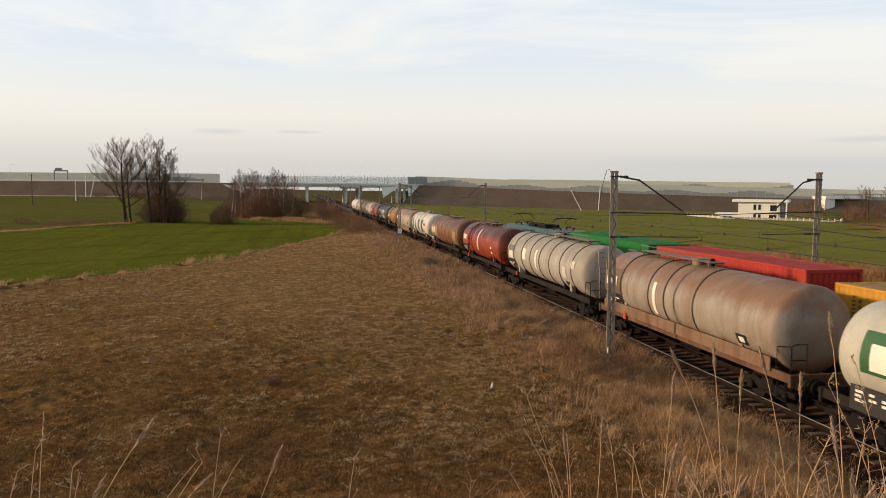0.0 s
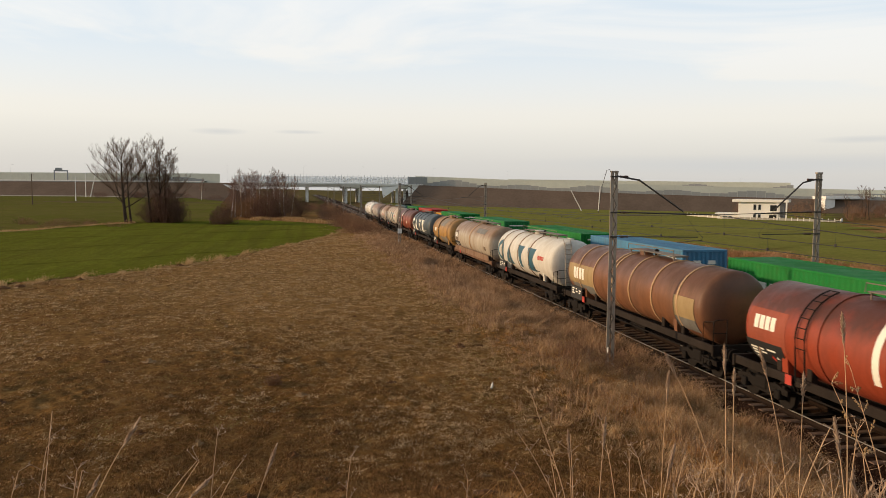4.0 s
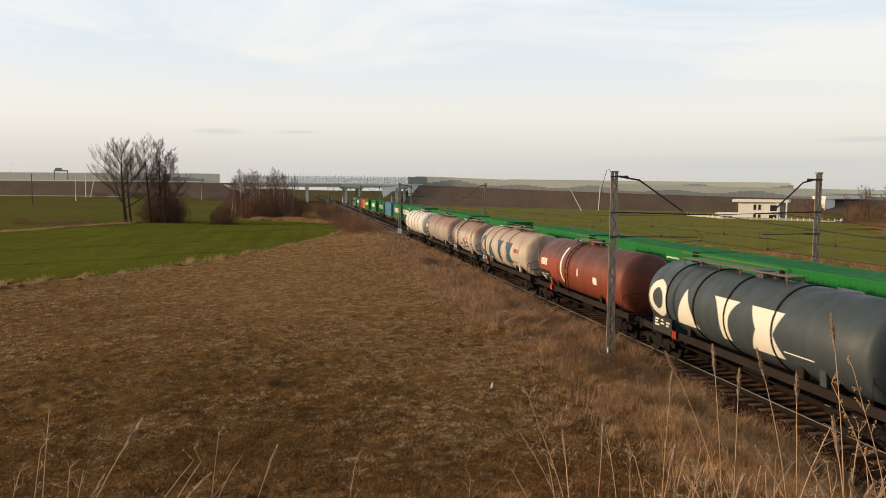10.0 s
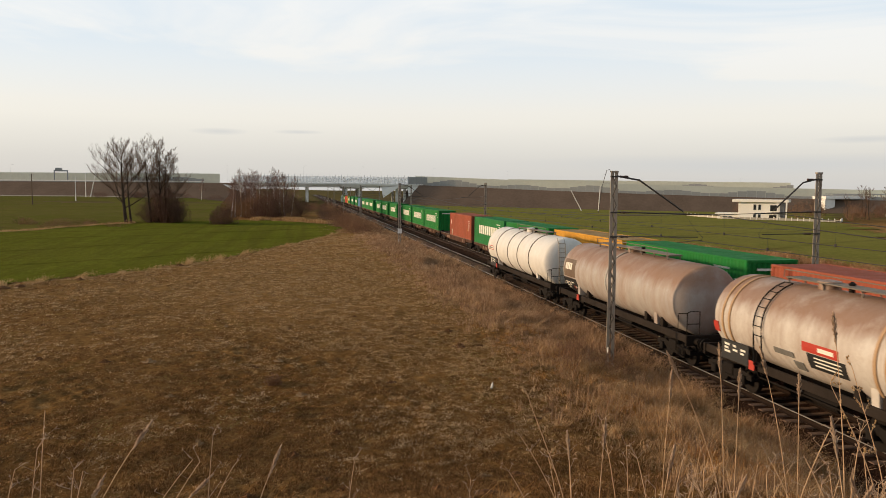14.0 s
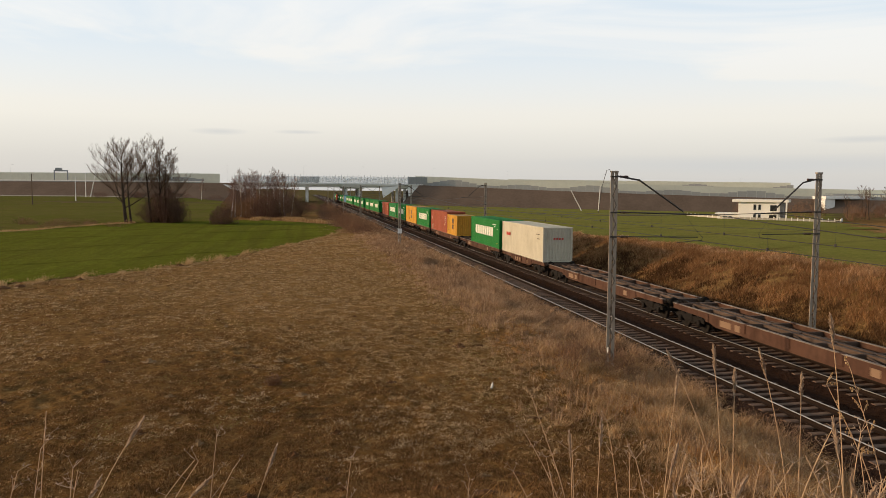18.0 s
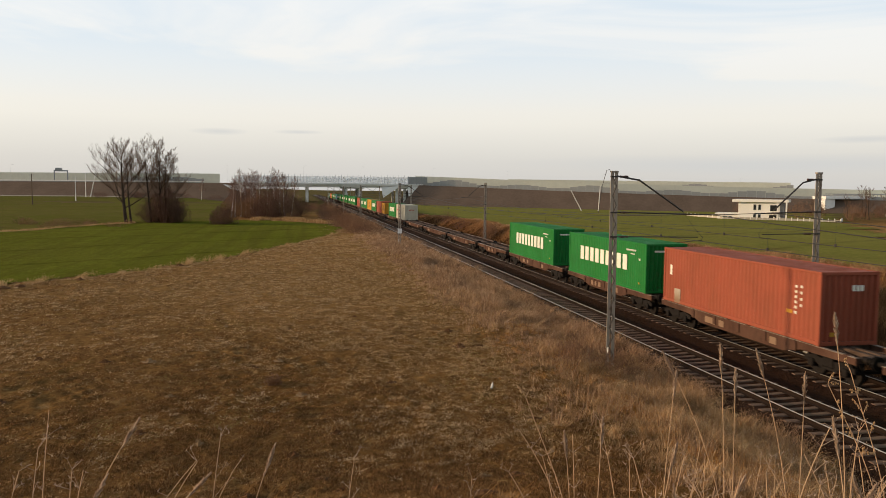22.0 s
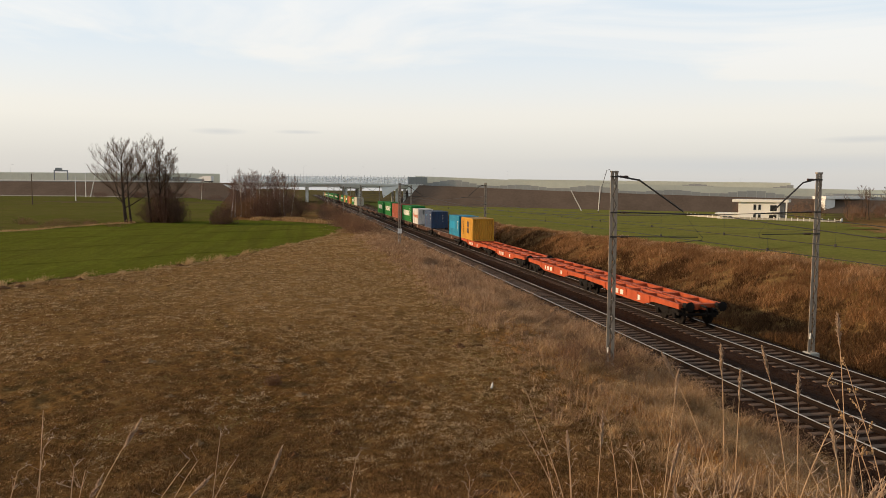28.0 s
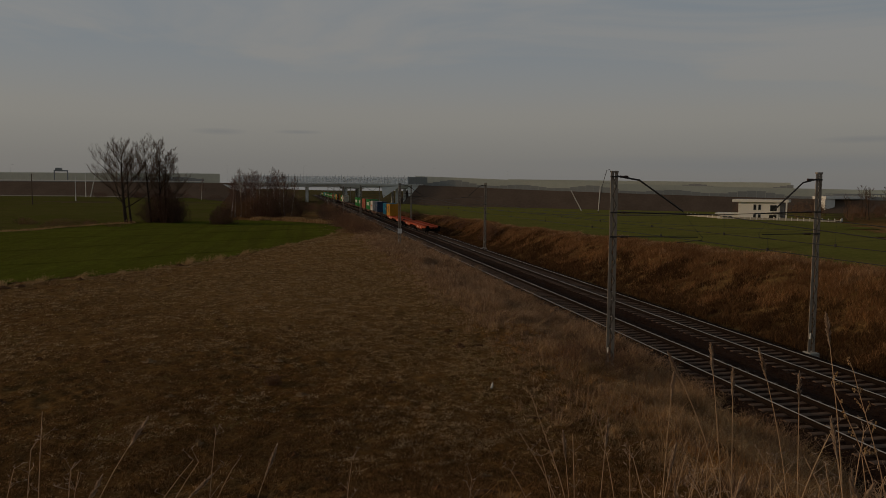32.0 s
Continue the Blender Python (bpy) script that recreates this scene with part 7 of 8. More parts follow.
# ---- grass ----
def tufts(name, x, y, hgt, wid, lean, mat, label, seed, bend=0.5, lift=0.0, outward=None):
    """Bent blades: two joined strips each, in one mesh."""
    r = np.random.RandomState(seed)
    n = len(x)
    z = height(x, y) - 0.03 + lift
    a = r.uniform(0, 6.283, n)
    face = np.stack([np.cos(a), np.sin(a), 0 * a], 1)
    la = r.uniform(0, 6.283, n) if outward is None else outward + r.normal(0, 0.45, n)
    out = np.stack([np.cos(la), np.sin(la), 0 * la], 1) * (lean * r.uniform(0.2, 1.0, n) * hgt)[:, None]
    out[:, 0] += 0.22 * hgt * bend
    base = np.stack([x, y, z], 1)
    up = np.array([0, 0, 1.0])
    mid = base + out * 0.35 + up * (hgt * 0.6)[:, None]
    tip = base + out + up * (hgt * np.maximum(0.12, 1 - (0.25 if outward is None else 0.55) * lean * r.rand(n)))[:, None]
    w = (wid / 2)[:, None] * face
    v = np.stack([base - w, base + w, mid + w * 0.8, mid - w * 0.8, tip + w * 0.15, tip - w * 0.15], 1).reshape(-1, 3)
    f = (np.arange(n)[:, None, None] * 6 + np.array([(0, 1, 2, 3), (3, 2, 4, 5)])[None]).reshape(-1, 4)
    return tagged(soup(name, v, f, mat), label, "grass", kind="stuff")


STRAW = blades("straw_grass", (0.31, 0.19, 0.085), (0.48, 0.315, 0.155), (0.68, 0.49, 0.28), mottle=0.35, size=3.0)
BLEACHED = blades("bleached_straw", (0.36, 0.235, 0.125), (0.58, 0.41, 0.235), (0.82, 0.63, 0.41), mottle=0.4, size=5.0)
HAY = blades("hay_grass", (0.26, 0.150, 0.064), (0.46, 0.288, 0.135), (0.70, 0.49, 0.265), mottle=0.6, size=1.5)
MATTED = blades("matted_grass", (0.115, 0.053, 0.018), (0.245, 0.126, 0.048), (0.50, 0.30, 0.135), mottle=0.6, size=3.0)
VERGE = blades("verge_grass", (0.24, 0.140, 0.078), (0.47, 0.298, 0.176), (0.72, 0.50, 0.32), mottle=0.6, size=1.0)
BANK = blades("bank_grass", (0.20, 0.092, 0.036), (0.345, 0.178, 0.076), (0.50, 0.29, 0.14), mottle=0.55, size=0.5)
GOLD = blades("golden_grass", (0.25, 0.105, 0.027), (0.52, 0.245, 0.070), (0.82, 0.48, 0.175), mottle=0.5, size=1.6)
SLOPE = blades("slope_grass", (0.26, 0.145, 0.068), (0.54, 0.335, 0.172), (0.86, 0.62, 0.37), mottle=0.75, size=1.3)
TANGLE = blades("tangled_straw", (0.28, 0.155, 0.070), (0.57, 0.355, 0.172), (0.86, 0.62, 0.355), mottle=0.85, size=1.0)
DARK_SLOPE = blades("dark_slope_grass", (0.105, 0.054, 0.024), (0.215, 0.120, 0.056), (0.42, 0.265, 0.14), mottle=0.7, size=1.2)
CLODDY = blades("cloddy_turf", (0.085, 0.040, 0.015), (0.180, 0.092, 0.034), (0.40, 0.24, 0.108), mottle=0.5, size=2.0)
MOSSY = blades("mossy_grass", (0.20, 0.160, 0.042), (0.31, 0.245, 0.075), (0.48, 0.365, 0.150))


def clump(r, cx, cy, per, radius):
    """Spreads per blades round each centre."""
    n = len(cx)
    a, d = r.uniform(0, 6.283, (n, per)), radius[:, None] * np.sqrt(r.rand(n, per))
    return (cx[:, None] + np.cos(a) * d).ravel(), (cy[:, None] + np.sin(a) * d).ravel()


def patchy(x, y, s, k):
    return 0.5 + 0.5 * wobble(x, y, s, k) + 0.35 * wobble(x, y, s * 2.7, k + 1.0)


# the meadow: mats of short grass, thicker close by, more of it pale farther off
r = np.random.RandomState(21)
n = 60000
d, az = 12.5 * np.exp(r.rand(n) * math.log(110 / 12.5)), np.radians(r.uniform(-24, 41, n))
mx, my = EYE[0] + d * np.sin(az), d * np.cos(az)
ok = (mx < -5.2) & (my < corn_edge(mx) - 0.5) & (grain(mx, my, 0.55 + 0.006 * d, 6.0) + 0.5 * grain(mx, my, 2.2, 7.0) > -0.6)
mx, my, d = mx[ok], my[ok], d[ok]
rad = r.uniform(0.05, 0.16, len(mx)) * (0.7 + d / 60)
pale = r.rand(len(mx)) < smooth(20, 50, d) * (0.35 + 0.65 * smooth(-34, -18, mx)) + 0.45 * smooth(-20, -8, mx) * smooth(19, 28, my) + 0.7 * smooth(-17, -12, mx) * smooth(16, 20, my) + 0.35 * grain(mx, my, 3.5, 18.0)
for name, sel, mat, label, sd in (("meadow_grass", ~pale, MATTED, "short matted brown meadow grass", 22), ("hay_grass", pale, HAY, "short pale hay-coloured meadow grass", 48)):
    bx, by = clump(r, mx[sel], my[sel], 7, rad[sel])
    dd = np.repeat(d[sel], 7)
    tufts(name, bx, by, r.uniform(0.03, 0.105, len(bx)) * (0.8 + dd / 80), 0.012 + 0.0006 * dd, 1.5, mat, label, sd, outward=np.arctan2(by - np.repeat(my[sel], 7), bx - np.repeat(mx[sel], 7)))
pick = grain(mx, my, 1.5, 9.0) + 0.6 * grain(mx, my, 0.5, 5.0) + 0.85 * smooth(20, 58, d) + 0.55 * smooth(-27, -12, mx) * smooth(18, 26, my) > 0.80
bx, by = clump(r, mx[pick], my[pick], 8, rad[pick] * 0.9)
dd = np.repeat(d[pick], 8)
tufts("straw_tufts", bx, by, r.uniform(0.03, 0.10, len(bx)) * (0.8 + dd / 80), 0.009 + 0.0006 * dd, 2.0, STRAW, "pale straw tufts lying on the meadow", 23)
pick = grain(mx, my, 3.0, 27.0) + 0.6 * grain(mx, my, 0.9, 28.0) + 0.95 * smooth(-11.5, -9.0, mx) * smooth(16, 22, my) * (1 - smooth(44, 60, my)) > 0.85
bx, by = clump(r, mx[pick], my[pick], 4, rad[pick] * 1.2)
dd = np.repeat(d[pick], 4)
tufts("moss_patches", bx, by, r.uniform(0.03, 0.08, len(bx)), 0.010 + 0.0006 * dd, 1.2, MOSSY, "green mossy grass patches in the meadow", 24)
# tussocks: thick knots of grass that stand out of the meadow, the pale ones in loose swarms, more of them farther off
n = 6400
d, az = 13 * np.exp(r.rand(n) * math.log(75 / 13)), np.radians(r.uniform(-24, 36, n))
lx, ly = EYE[0] + d * np.sin(az), d * np.cos(az)
swarm = grain(lx, ly, 4.5, 11.0) + 0.5 * grain(lx, ly, 1.4, 12.0)
ok = (lx < -4.5) & (ly < corn_edge(lx) - 0.5) & (swarm > 0.0)
lx, ly, swarm, d = lx[ok], ly[ok], swarm[ok], d[ok]
wid = r.uniform(0.04, 0.15, len(lx))
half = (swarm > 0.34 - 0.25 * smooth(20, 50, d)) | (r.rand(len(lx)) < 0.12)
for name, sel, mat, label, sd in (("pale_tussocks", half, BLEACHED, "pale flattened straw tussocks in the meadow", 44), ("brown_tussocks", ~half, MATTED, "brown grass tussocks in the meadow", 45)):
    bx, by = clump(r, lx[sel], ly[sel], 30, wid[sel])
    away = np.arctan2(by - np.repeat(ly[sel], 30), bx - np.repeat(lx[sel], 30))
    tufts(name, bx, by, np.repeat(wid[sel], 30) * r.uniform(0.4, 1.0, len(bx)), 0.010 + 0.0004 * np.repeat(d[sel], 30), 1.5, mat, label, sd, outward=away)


# coarse low turf close to the mound, darker brown than the meadow grass
n = 3000
d, az = 12.5 * np.exp(r.rand(n) * math.log(26 / 12.5)), np.radians(r.uniform(-23, 26, n))
lx, ly = EYE[0] + d * np.sin(az), d * np.cos(az)
ok = (lx < -7) & (grain(lx, ly, 1.1, 41.0) + 0.5 * grain(lx, ly, 3.0, 42.0) > -0.2)
lx, ly = lx[ok], ly[ok]
wid = r.uniform(0.07, 0.20, len(lx))
bx, by = clump(r, lx, ly, 26, wid)
away = np.arctan2(by - np.repeat(ly, 26), bx - np.repeat(lx, 26))
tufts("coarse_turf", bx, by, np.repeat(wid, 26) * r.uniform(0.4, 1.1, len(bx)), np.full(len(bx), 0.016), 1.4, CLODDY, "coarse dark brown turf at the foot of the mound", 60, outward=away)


# the verge beside the near track: fountains of long dry grass, sparse on the ballast's shoulder
def verge_edge(y):
    return np.interp(y, [10, 16, 19, 23, 27, 31, 38, 45, 60, 200], [-2.9, -2.6, -2.45, -2.2, -1.85, -1.7, -1.6, -1.5, -1.4, -1.35])


n = 15000
vy = 11 * np.exp(r.rand(n) * math.log(210 / 11))
vx = verge_edge(vy) - np.abs(r.normal(0, 1.0, n)) * (1.6 + 0.014 * vy) + 0.25 * grain(vy * 0, vy, 1.7, 3.0)
ok = patchy(vx, vy, 1.3, 5.0) + 0.3 * grain(vx, vy, 1.1, 8.0) > 0.12
vx, vy = vx[ok], vy[ok]
billow = 0.75 + 0.45 * grain(vx, vy, 1.9, 2.0) + 0.25 * grain(vx, vy, 0.8, 5.0)
hh = r.uniform(0.45, 0.95, len(vx)) * (0.9 + 0.3 * smooth(26, 40, vy)) * billow * np.clip(1.1 - 0.11 * np.abs(vx - verge_edge(vy) + 1.0), 0.25, 1.05)
far = r.rand(len(vx)) < 0.12 + 0.88 * smooth(22, 38, vy)
for name, sel, mat, label, sd in (("verge_grass", far, VERGE, "tall dry straw-coloured grass beside the track", 25), ("near_verge_grass", ~far, SLOPE, "tall dry brown grass at the foot of the slope", 49)):
    bx, by = clump(r, vx[sel], vy[sel], 14, 0.07 + 0.0022 * vy[sel])
    away = np.arctan2(by - np.repeat(vy[sel], 14), bx - np.repeat(vx[sel], 14))
    tufts(name, bx, by, np.repeat(hh[sel], 14) * r.uniform(0.55, 1.1, len(bx)), 0.006 + 0.0004 * np.repeat(vy[sel], 14), 0.95, mat, label, sd, outward=away)
# thin weeds on the shoulder of the ballast
n = 3000
wy = 14 + 95 * r.rand(n) ** 1.15
wx = verge_edge(wy) + r.rand(n) ** 1.6 * (-1.3 - verge_edge(wy))
bx, by = clump(r, wx, wy, 4, np.full(n, 0.05))
tufts("shoulder_weeds", bx, by, np.repeat(r.uniform(0.12, 0.85, n) * np.clip((wy - 8) / 22, 0.3, 1.0) * (0.7 + 0.5 * grain(wx, wy, 2.0, 6.0)), 4), 0.0035 + 0.00022 * np.repeat(wy, 4), 0.9, VERGE, "thin withered weeds on the ballast shoulder", 46, lift=0.22)
# grey-brown weeds: loose thin stems along the edge of the verge and scattered over the slope
WEED = blades("withered_weeds", (0.18, 0.100, 0.056), (0.32, 0.195, 0.115), (0.50, 0.335, 0.215), through_light=0.2)
n = 5200
wy = 13 + 85 * r.rand(n) ** 1.35
wx = verge_edge(wy) + 0.6 - np.abs(r.normal(0, 1.3, n)) - 5.5 * (r.rand(n) < 0.3) * r.rand(n)
ok = grain(wx, wy, 1.6, 21.0) + 0.5 * grain(wx, wy, 0.7, 22.0) > -0.1
wx, wy = wx[ok], wy[ok]
bx, by = clump(r, wx, wy, 9, 0.06 + 0.0015 * wy)
away = np.arctan2(by - np.repeat(wy, 9), bx - np.repeat(wx, 9))
tufts("withered_weeds", bx, by, np.repeat(r.uniform(0.35, 1.0, len(wx)), 9) * r.uniform(0.5, 1.1, len(bx)), 0.004 + 0.00026 * np.repeat(wy, 9), 0.7, WEED, "grey-brown withered weeds on the verge", 50, outward=away)
# golden clumps on the slope between camera and track
n = 3800
gy = 10 + 28 * r.rand(n) ** 1.3
gx = verge_edge(gy) + 0.15 - np.abs(r.normal(0, 2.3, n))
glow = grain(gx, gy, 2.4, 13.0) + 0.5 * grain(gx, gy, 0.9, 14.0)
ok = glow > -0.28 + 0.08 * np.abs(gx - verge_edge(gy))
gx, gy = gx[ok], gy[ok]
bx, by = clump(r, gx, gy, 30, r.uniform(0.05, 0.18, len(gx)))
away = np.arctan2(by - np.repeat(gy, 30), bx - np.repeat(gx, 30))
fall = np.clip(1.1 - 0.11 * np.abs(gx - verge_edge(gy)), 0.35, 1.0)
tufts("golden_grass", bx, by, np.repeat(r.uniform(0.25, 0.60, len(gx)) * fall, 30) * r.uniform(0.5, 1.1, len(bx)), np.full(len(bx), 0.009), 1.35, GOLD, "golden dry grass clumps on the slope", 26, outward=away)
# broad fountains of fallen straw with dark gaps between them
n = 1750
gy = 13 + 36 * r.rand(n) ** 1.35
gx = verge_edge(gy) - 0.1 - np.abs(r.normal(0, 2.1, n))
ok = (gx > -13) & (grain(gx, gy, 1.5, 33.0) > -0.35) & (r.rand(n) < 0.15 + smooth(15.5, 19.5, gy + 0.6 * (gx + 6)))
gx, gy = gx[ok], gy[ok]
bx, by = clump(r, gx, gy, 70, r.uniform(0.08, 0.26, len(gx)))
away = np.arctan2(by - np.repeat(gy, 70), bx - np.repeat(gx, 70))
combed = np.repeat(r.rand(len(gx)) < 0.65, 70)
away = np.where(combed, np.repeat(r.normal(-0.5, 1.3, len(gx)), 70) + r.normal(0, 0.25, len(bx)), away)
fall = np.clip(1.15 - 0.10 * np.abs(gx - verge_edge(gy)), 0.35, 1.0)
tufts("fallen_straw", bx, by, np.repeat(r.uniform(0.35, 0.80, len(gx)) * fall, 70) * r.uniform(0.45, 1.1, len(bx)), np.full(len(bx), 0.013), 1.8, TANGLE, "tangled fallen straw in rounded tussocks on the slope", 57, outward=away)
n = 13000
gy = 9 + 48 * r.rand(n) ** 1.6
gx = verge_edge(gy) - np.abs(r.normal(0, 5.2, n))
ok = (gx > -24) & (grain(gx, gy, 0.9, 15.0) + 0.4 * grain(gx, gy, 3.0, 16.0) > -0.25)
gx, gy = gx[ok], gy[ok]
bx, by = clump(r, gx, gy, 9, r.uniform(0.05, 0.2, len(gx)))
away = np.arctan2(by - np.repeat(gy, 9), bx - np.repeat(gx, 9))
low = np.clip(1.15 - 0.10 * np.abs(gx - verge_edge(gy)), 0.22, 1.0)
tall = np.repeat(r.uniform(0.12, 0.40, len(gx)) * low, 9) * r.uniform(0.5, 1.1, len(bx))
# the same tufts go from the dark to the bright tones away from the mound
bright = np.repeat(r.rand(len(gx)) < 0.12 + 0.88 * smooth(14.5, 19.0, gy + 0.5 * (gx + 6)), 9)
for name, sel, mat, label, sd in (("slope_grass", bright, SLOPE, "tangled dry grass on the slope", 36), ("mound_grass", ~bright, DARK_SLOPE, "dark tangled grass at the foot of the mound", 59)):
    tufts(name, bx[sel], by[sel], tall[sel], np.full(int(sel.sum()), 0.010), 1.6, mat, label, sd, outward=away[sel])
# the bank beyond the far track
n = 52000
by0 = 16 * np.exp(r.rand(n) * math.log(260 / 16))
cx, cz = crest(by0)
bx0 = 6.7 + r.rand(n) * (cx + 3.8 - 6.7)
ok = patchy(bx0, by0, 0.8, 4.0) > 0.05
bx0, by0, cx = bx0[ok], by0[ok], cx[ok]
hh = r.uniform(0.15, 0.52, len(bx0)) * (0.7 + 0.5 * patchy(bx0, by0, 0.5, 6.0))
share = (bx0 - 6.7) / (cx + 3.8 - 6.7) + 0.42 * (patchy(bx0, by0, 0.7, 9.0) - 0.5) + 0.16 * (r.rand(len(bx0)) - 0.5)
BRAMBLE = blades("bramble", (0.070, 0.035, 0.016), (0.135, 0.068, 0.030), (0.225, 0.122, 0.055), mottle=0.5, size=0.5)
CRESTED = blades("crest_grass", (0.25, 0.132, 0.060), (0.44, 0.250, 0.125), (0.66, 0.42, 0.24), mottle=0.6, size=0.8)
for name, lo, hi, mat, label, sd in (("bank_foot_grass", -9, 0.37, BRAMBLE, "dark brown brambles at the foot of the bank", 27), ("bank_grass", 0.37, 0.84, BANK, "orange-brown dry grass on the railway bank", 37), ("bank_crest_grass", 0.84, 9, CRESTED, "pale dry grass on the crest of the bank", 38)):
    sel = (share >= lo) & (share < hi)
    bx, by = clump(r, bx0[sel], by0[sel], 5, 0.08 + 0.003 * by0[sel])
    tufts(name, bx, by, np.repeat(hh[sel], 5) * r.uniform(0.6, 1.1, len(bx)), 0.008 + 0.0006 * np.repeat(by0[sel], 5), 1.0, mat, label, sd)
# pale grass along the edge of the corn
n = 3600
ex = -10 - 72 * r.rand(n)
ex = ex + 0.6 * np.sin(ex * 3.1)
ey = corn_edge(ex) + r.normal(0, 0.9, n)
tall = np.clip(0.38 + 0.25 * grain(ex, ey * 0, 3.1, 4.0) + 0.35 * grain(ex, ey * 0, 0.9, 5.0), 0.06, 0.85)
bx, by = clump(r, ex, ey, 6, np.full(n, 0.16))
tufts("field_edge_grass", bx, by, np.repeat(r.uniform(0.25, 1.0, n) * tall, 6) * r.uniform(0.4, 1.2, len(bx)), np.full(len(bx), 0.013), 0.6, STRAW, "pale dry grass along the corn field's edge", 28)
n = 1500
ex = -10 - 72 * r.rand(n)
ey = corn_edge(ex) - np.abs(r.normal(0, 1.6, n)) * (0.6 + 0.5 * grain(ex, ex * 0, 4.0, 2.0))
bx, by = clump(r, ex, ey, 6, np.full(n, 0.3))
tufts("matted_edge_grass", bx, by, r.uniform(0.05, 0.2, len(bx)), np.full(len(bx), 0.035), 1.6, STRAW, "pale matted grass before the corn", 47)
n = 1500
ex = r.uniform(-26, -7.5, n)
ey = np.interp(ex, [-26, -20, -7.5], [163, 170, 146]) + r.normal(2.0, 3.0, n)
ok = grain(ex, ey, 3.0, 51.0) > -0.1
bx, by = clump(r, ex[ok], ey[ok], 9, np.full(int(ok.sum()), 0.5))
tufts("straw_bank", bx, by, r.uniform(0.2, 0.9, len(bx)), np.full(len(bx), 0.07), 0.9, HAY, "pale straw bank between the corn and the birches", 61)
# molehills along the edge of the corn
rnd = random.Random(64)
EARTH = plain("dark_earth", (0.120, 0.058, 0.025), 0.95, 0.0, 0.5, 9)
for i in range(22):
    ex = -33 - 13 * rnd.random() if i % 3 else -14 - 36 * rnd.random()
    ey = float(corn_edge(ex)) - rnd.uniform(0.3, 3.2)
    hill = MB()
    w, h = rnd.uniform(0.18, 0.5), rnd.uniform(0.08, 0.2)
    hill.lathe([(w * (1 - q) ** 0.6 + 0.01, h * q) for q in (0, 0.15, 0.35, 0.6, 0.85, 1)], 9, 0, 0, "z")
    hill.v = [(px * rnd.uniform(0.75, 1.2), py * rnd.uniform(0.75, 1.2), pz * rnd.uniform(0.8, 1.2)) for px, py, pz in hill.v]
    ob = new("molehill", hill.mesh("molehill"))
    ob.data.materials.append(EARTH)
    ob.location = (ex, ey, float(height(ex, ey)) - 0.02)
    tagged(ob, "small dark brown molehill by the corn field", "molehill", group="molehills")
CLOD = plain("dry_clod", (0.26, 0.165, 0.085), 0.95, 0.0, 0.6, 12)
for i in range(46):
    d, az = 13.5 * math.exp(rnd.random() * 1.15), radians(rnd.uniform(-21, 24))
    ex, ey = EYE[0] + d * math.sin(az), d * math.cos(az)
    if ex > -8 or ey > corn_edge(ex) - 1:
        continue
    w, h = rnd.uniform(0.09, 0.24), rnd.uniform(0.05, 0.13)
    hill = MB()
    hill.lathe([(w * (1 - f) ** 0.55 * (1 + 0.25 * math.sin(9 * f)) + 0.008, h * f) for f in (0, 0.15, 0.3, 0.5, 0.7, 0.88, 1)], 13, 0, 0, "z")
    hill.v = [(px * rnd.uniform(0.55, 1.35), py * rnd.uniform(0.55, 1.35), pz * rnd.uniform(0.5, 1.4)) for px, py, pz in hill.v]
    ob = new("molehill", hill.mesh("molehill"))
    ob.data.materials.append(CLOD if i % 3 == 0 else EARTH)
    ob.location = (ex, ey, float(height(ex, ey)) - 0.015)
    tagged(ob, "old crumbled pale molehill in the meadow" if i % 3 == 0 else "small dark brown molehill in the meadow", "molehill", group="molehills")
n = 3200
ex = -46 - 110 * r.rand(n) ** 1.2
ey = np.interp(ex, [-200, -62, -56, -48, -24], [84, 116, 124, 146, 168]) + r.normal(0.6, 0.9, n)
bx, by = clump(r, ex, ey, 5, np.full(n, 0.25))
tufts("far_edge_grass", bx, by, np.repeat(r.uniform(0.1, 0.5, n), 5), np.full(len(bx), 0.06), 0.5, STRAW, "pale dry grass on the far side of the corn", 29)

# tall single stalks in front of the camera
STALK = plain("dry_stalk", (0.56, 0.37, 0.22), 0.95, 0.0, 0.3, 20)
PLUME = blades("seed_plume", (0.33, 0.225, 0.155), (0.48, 0.345, 0.245), (0.66, 0.51, 0.38))
SWAY = []


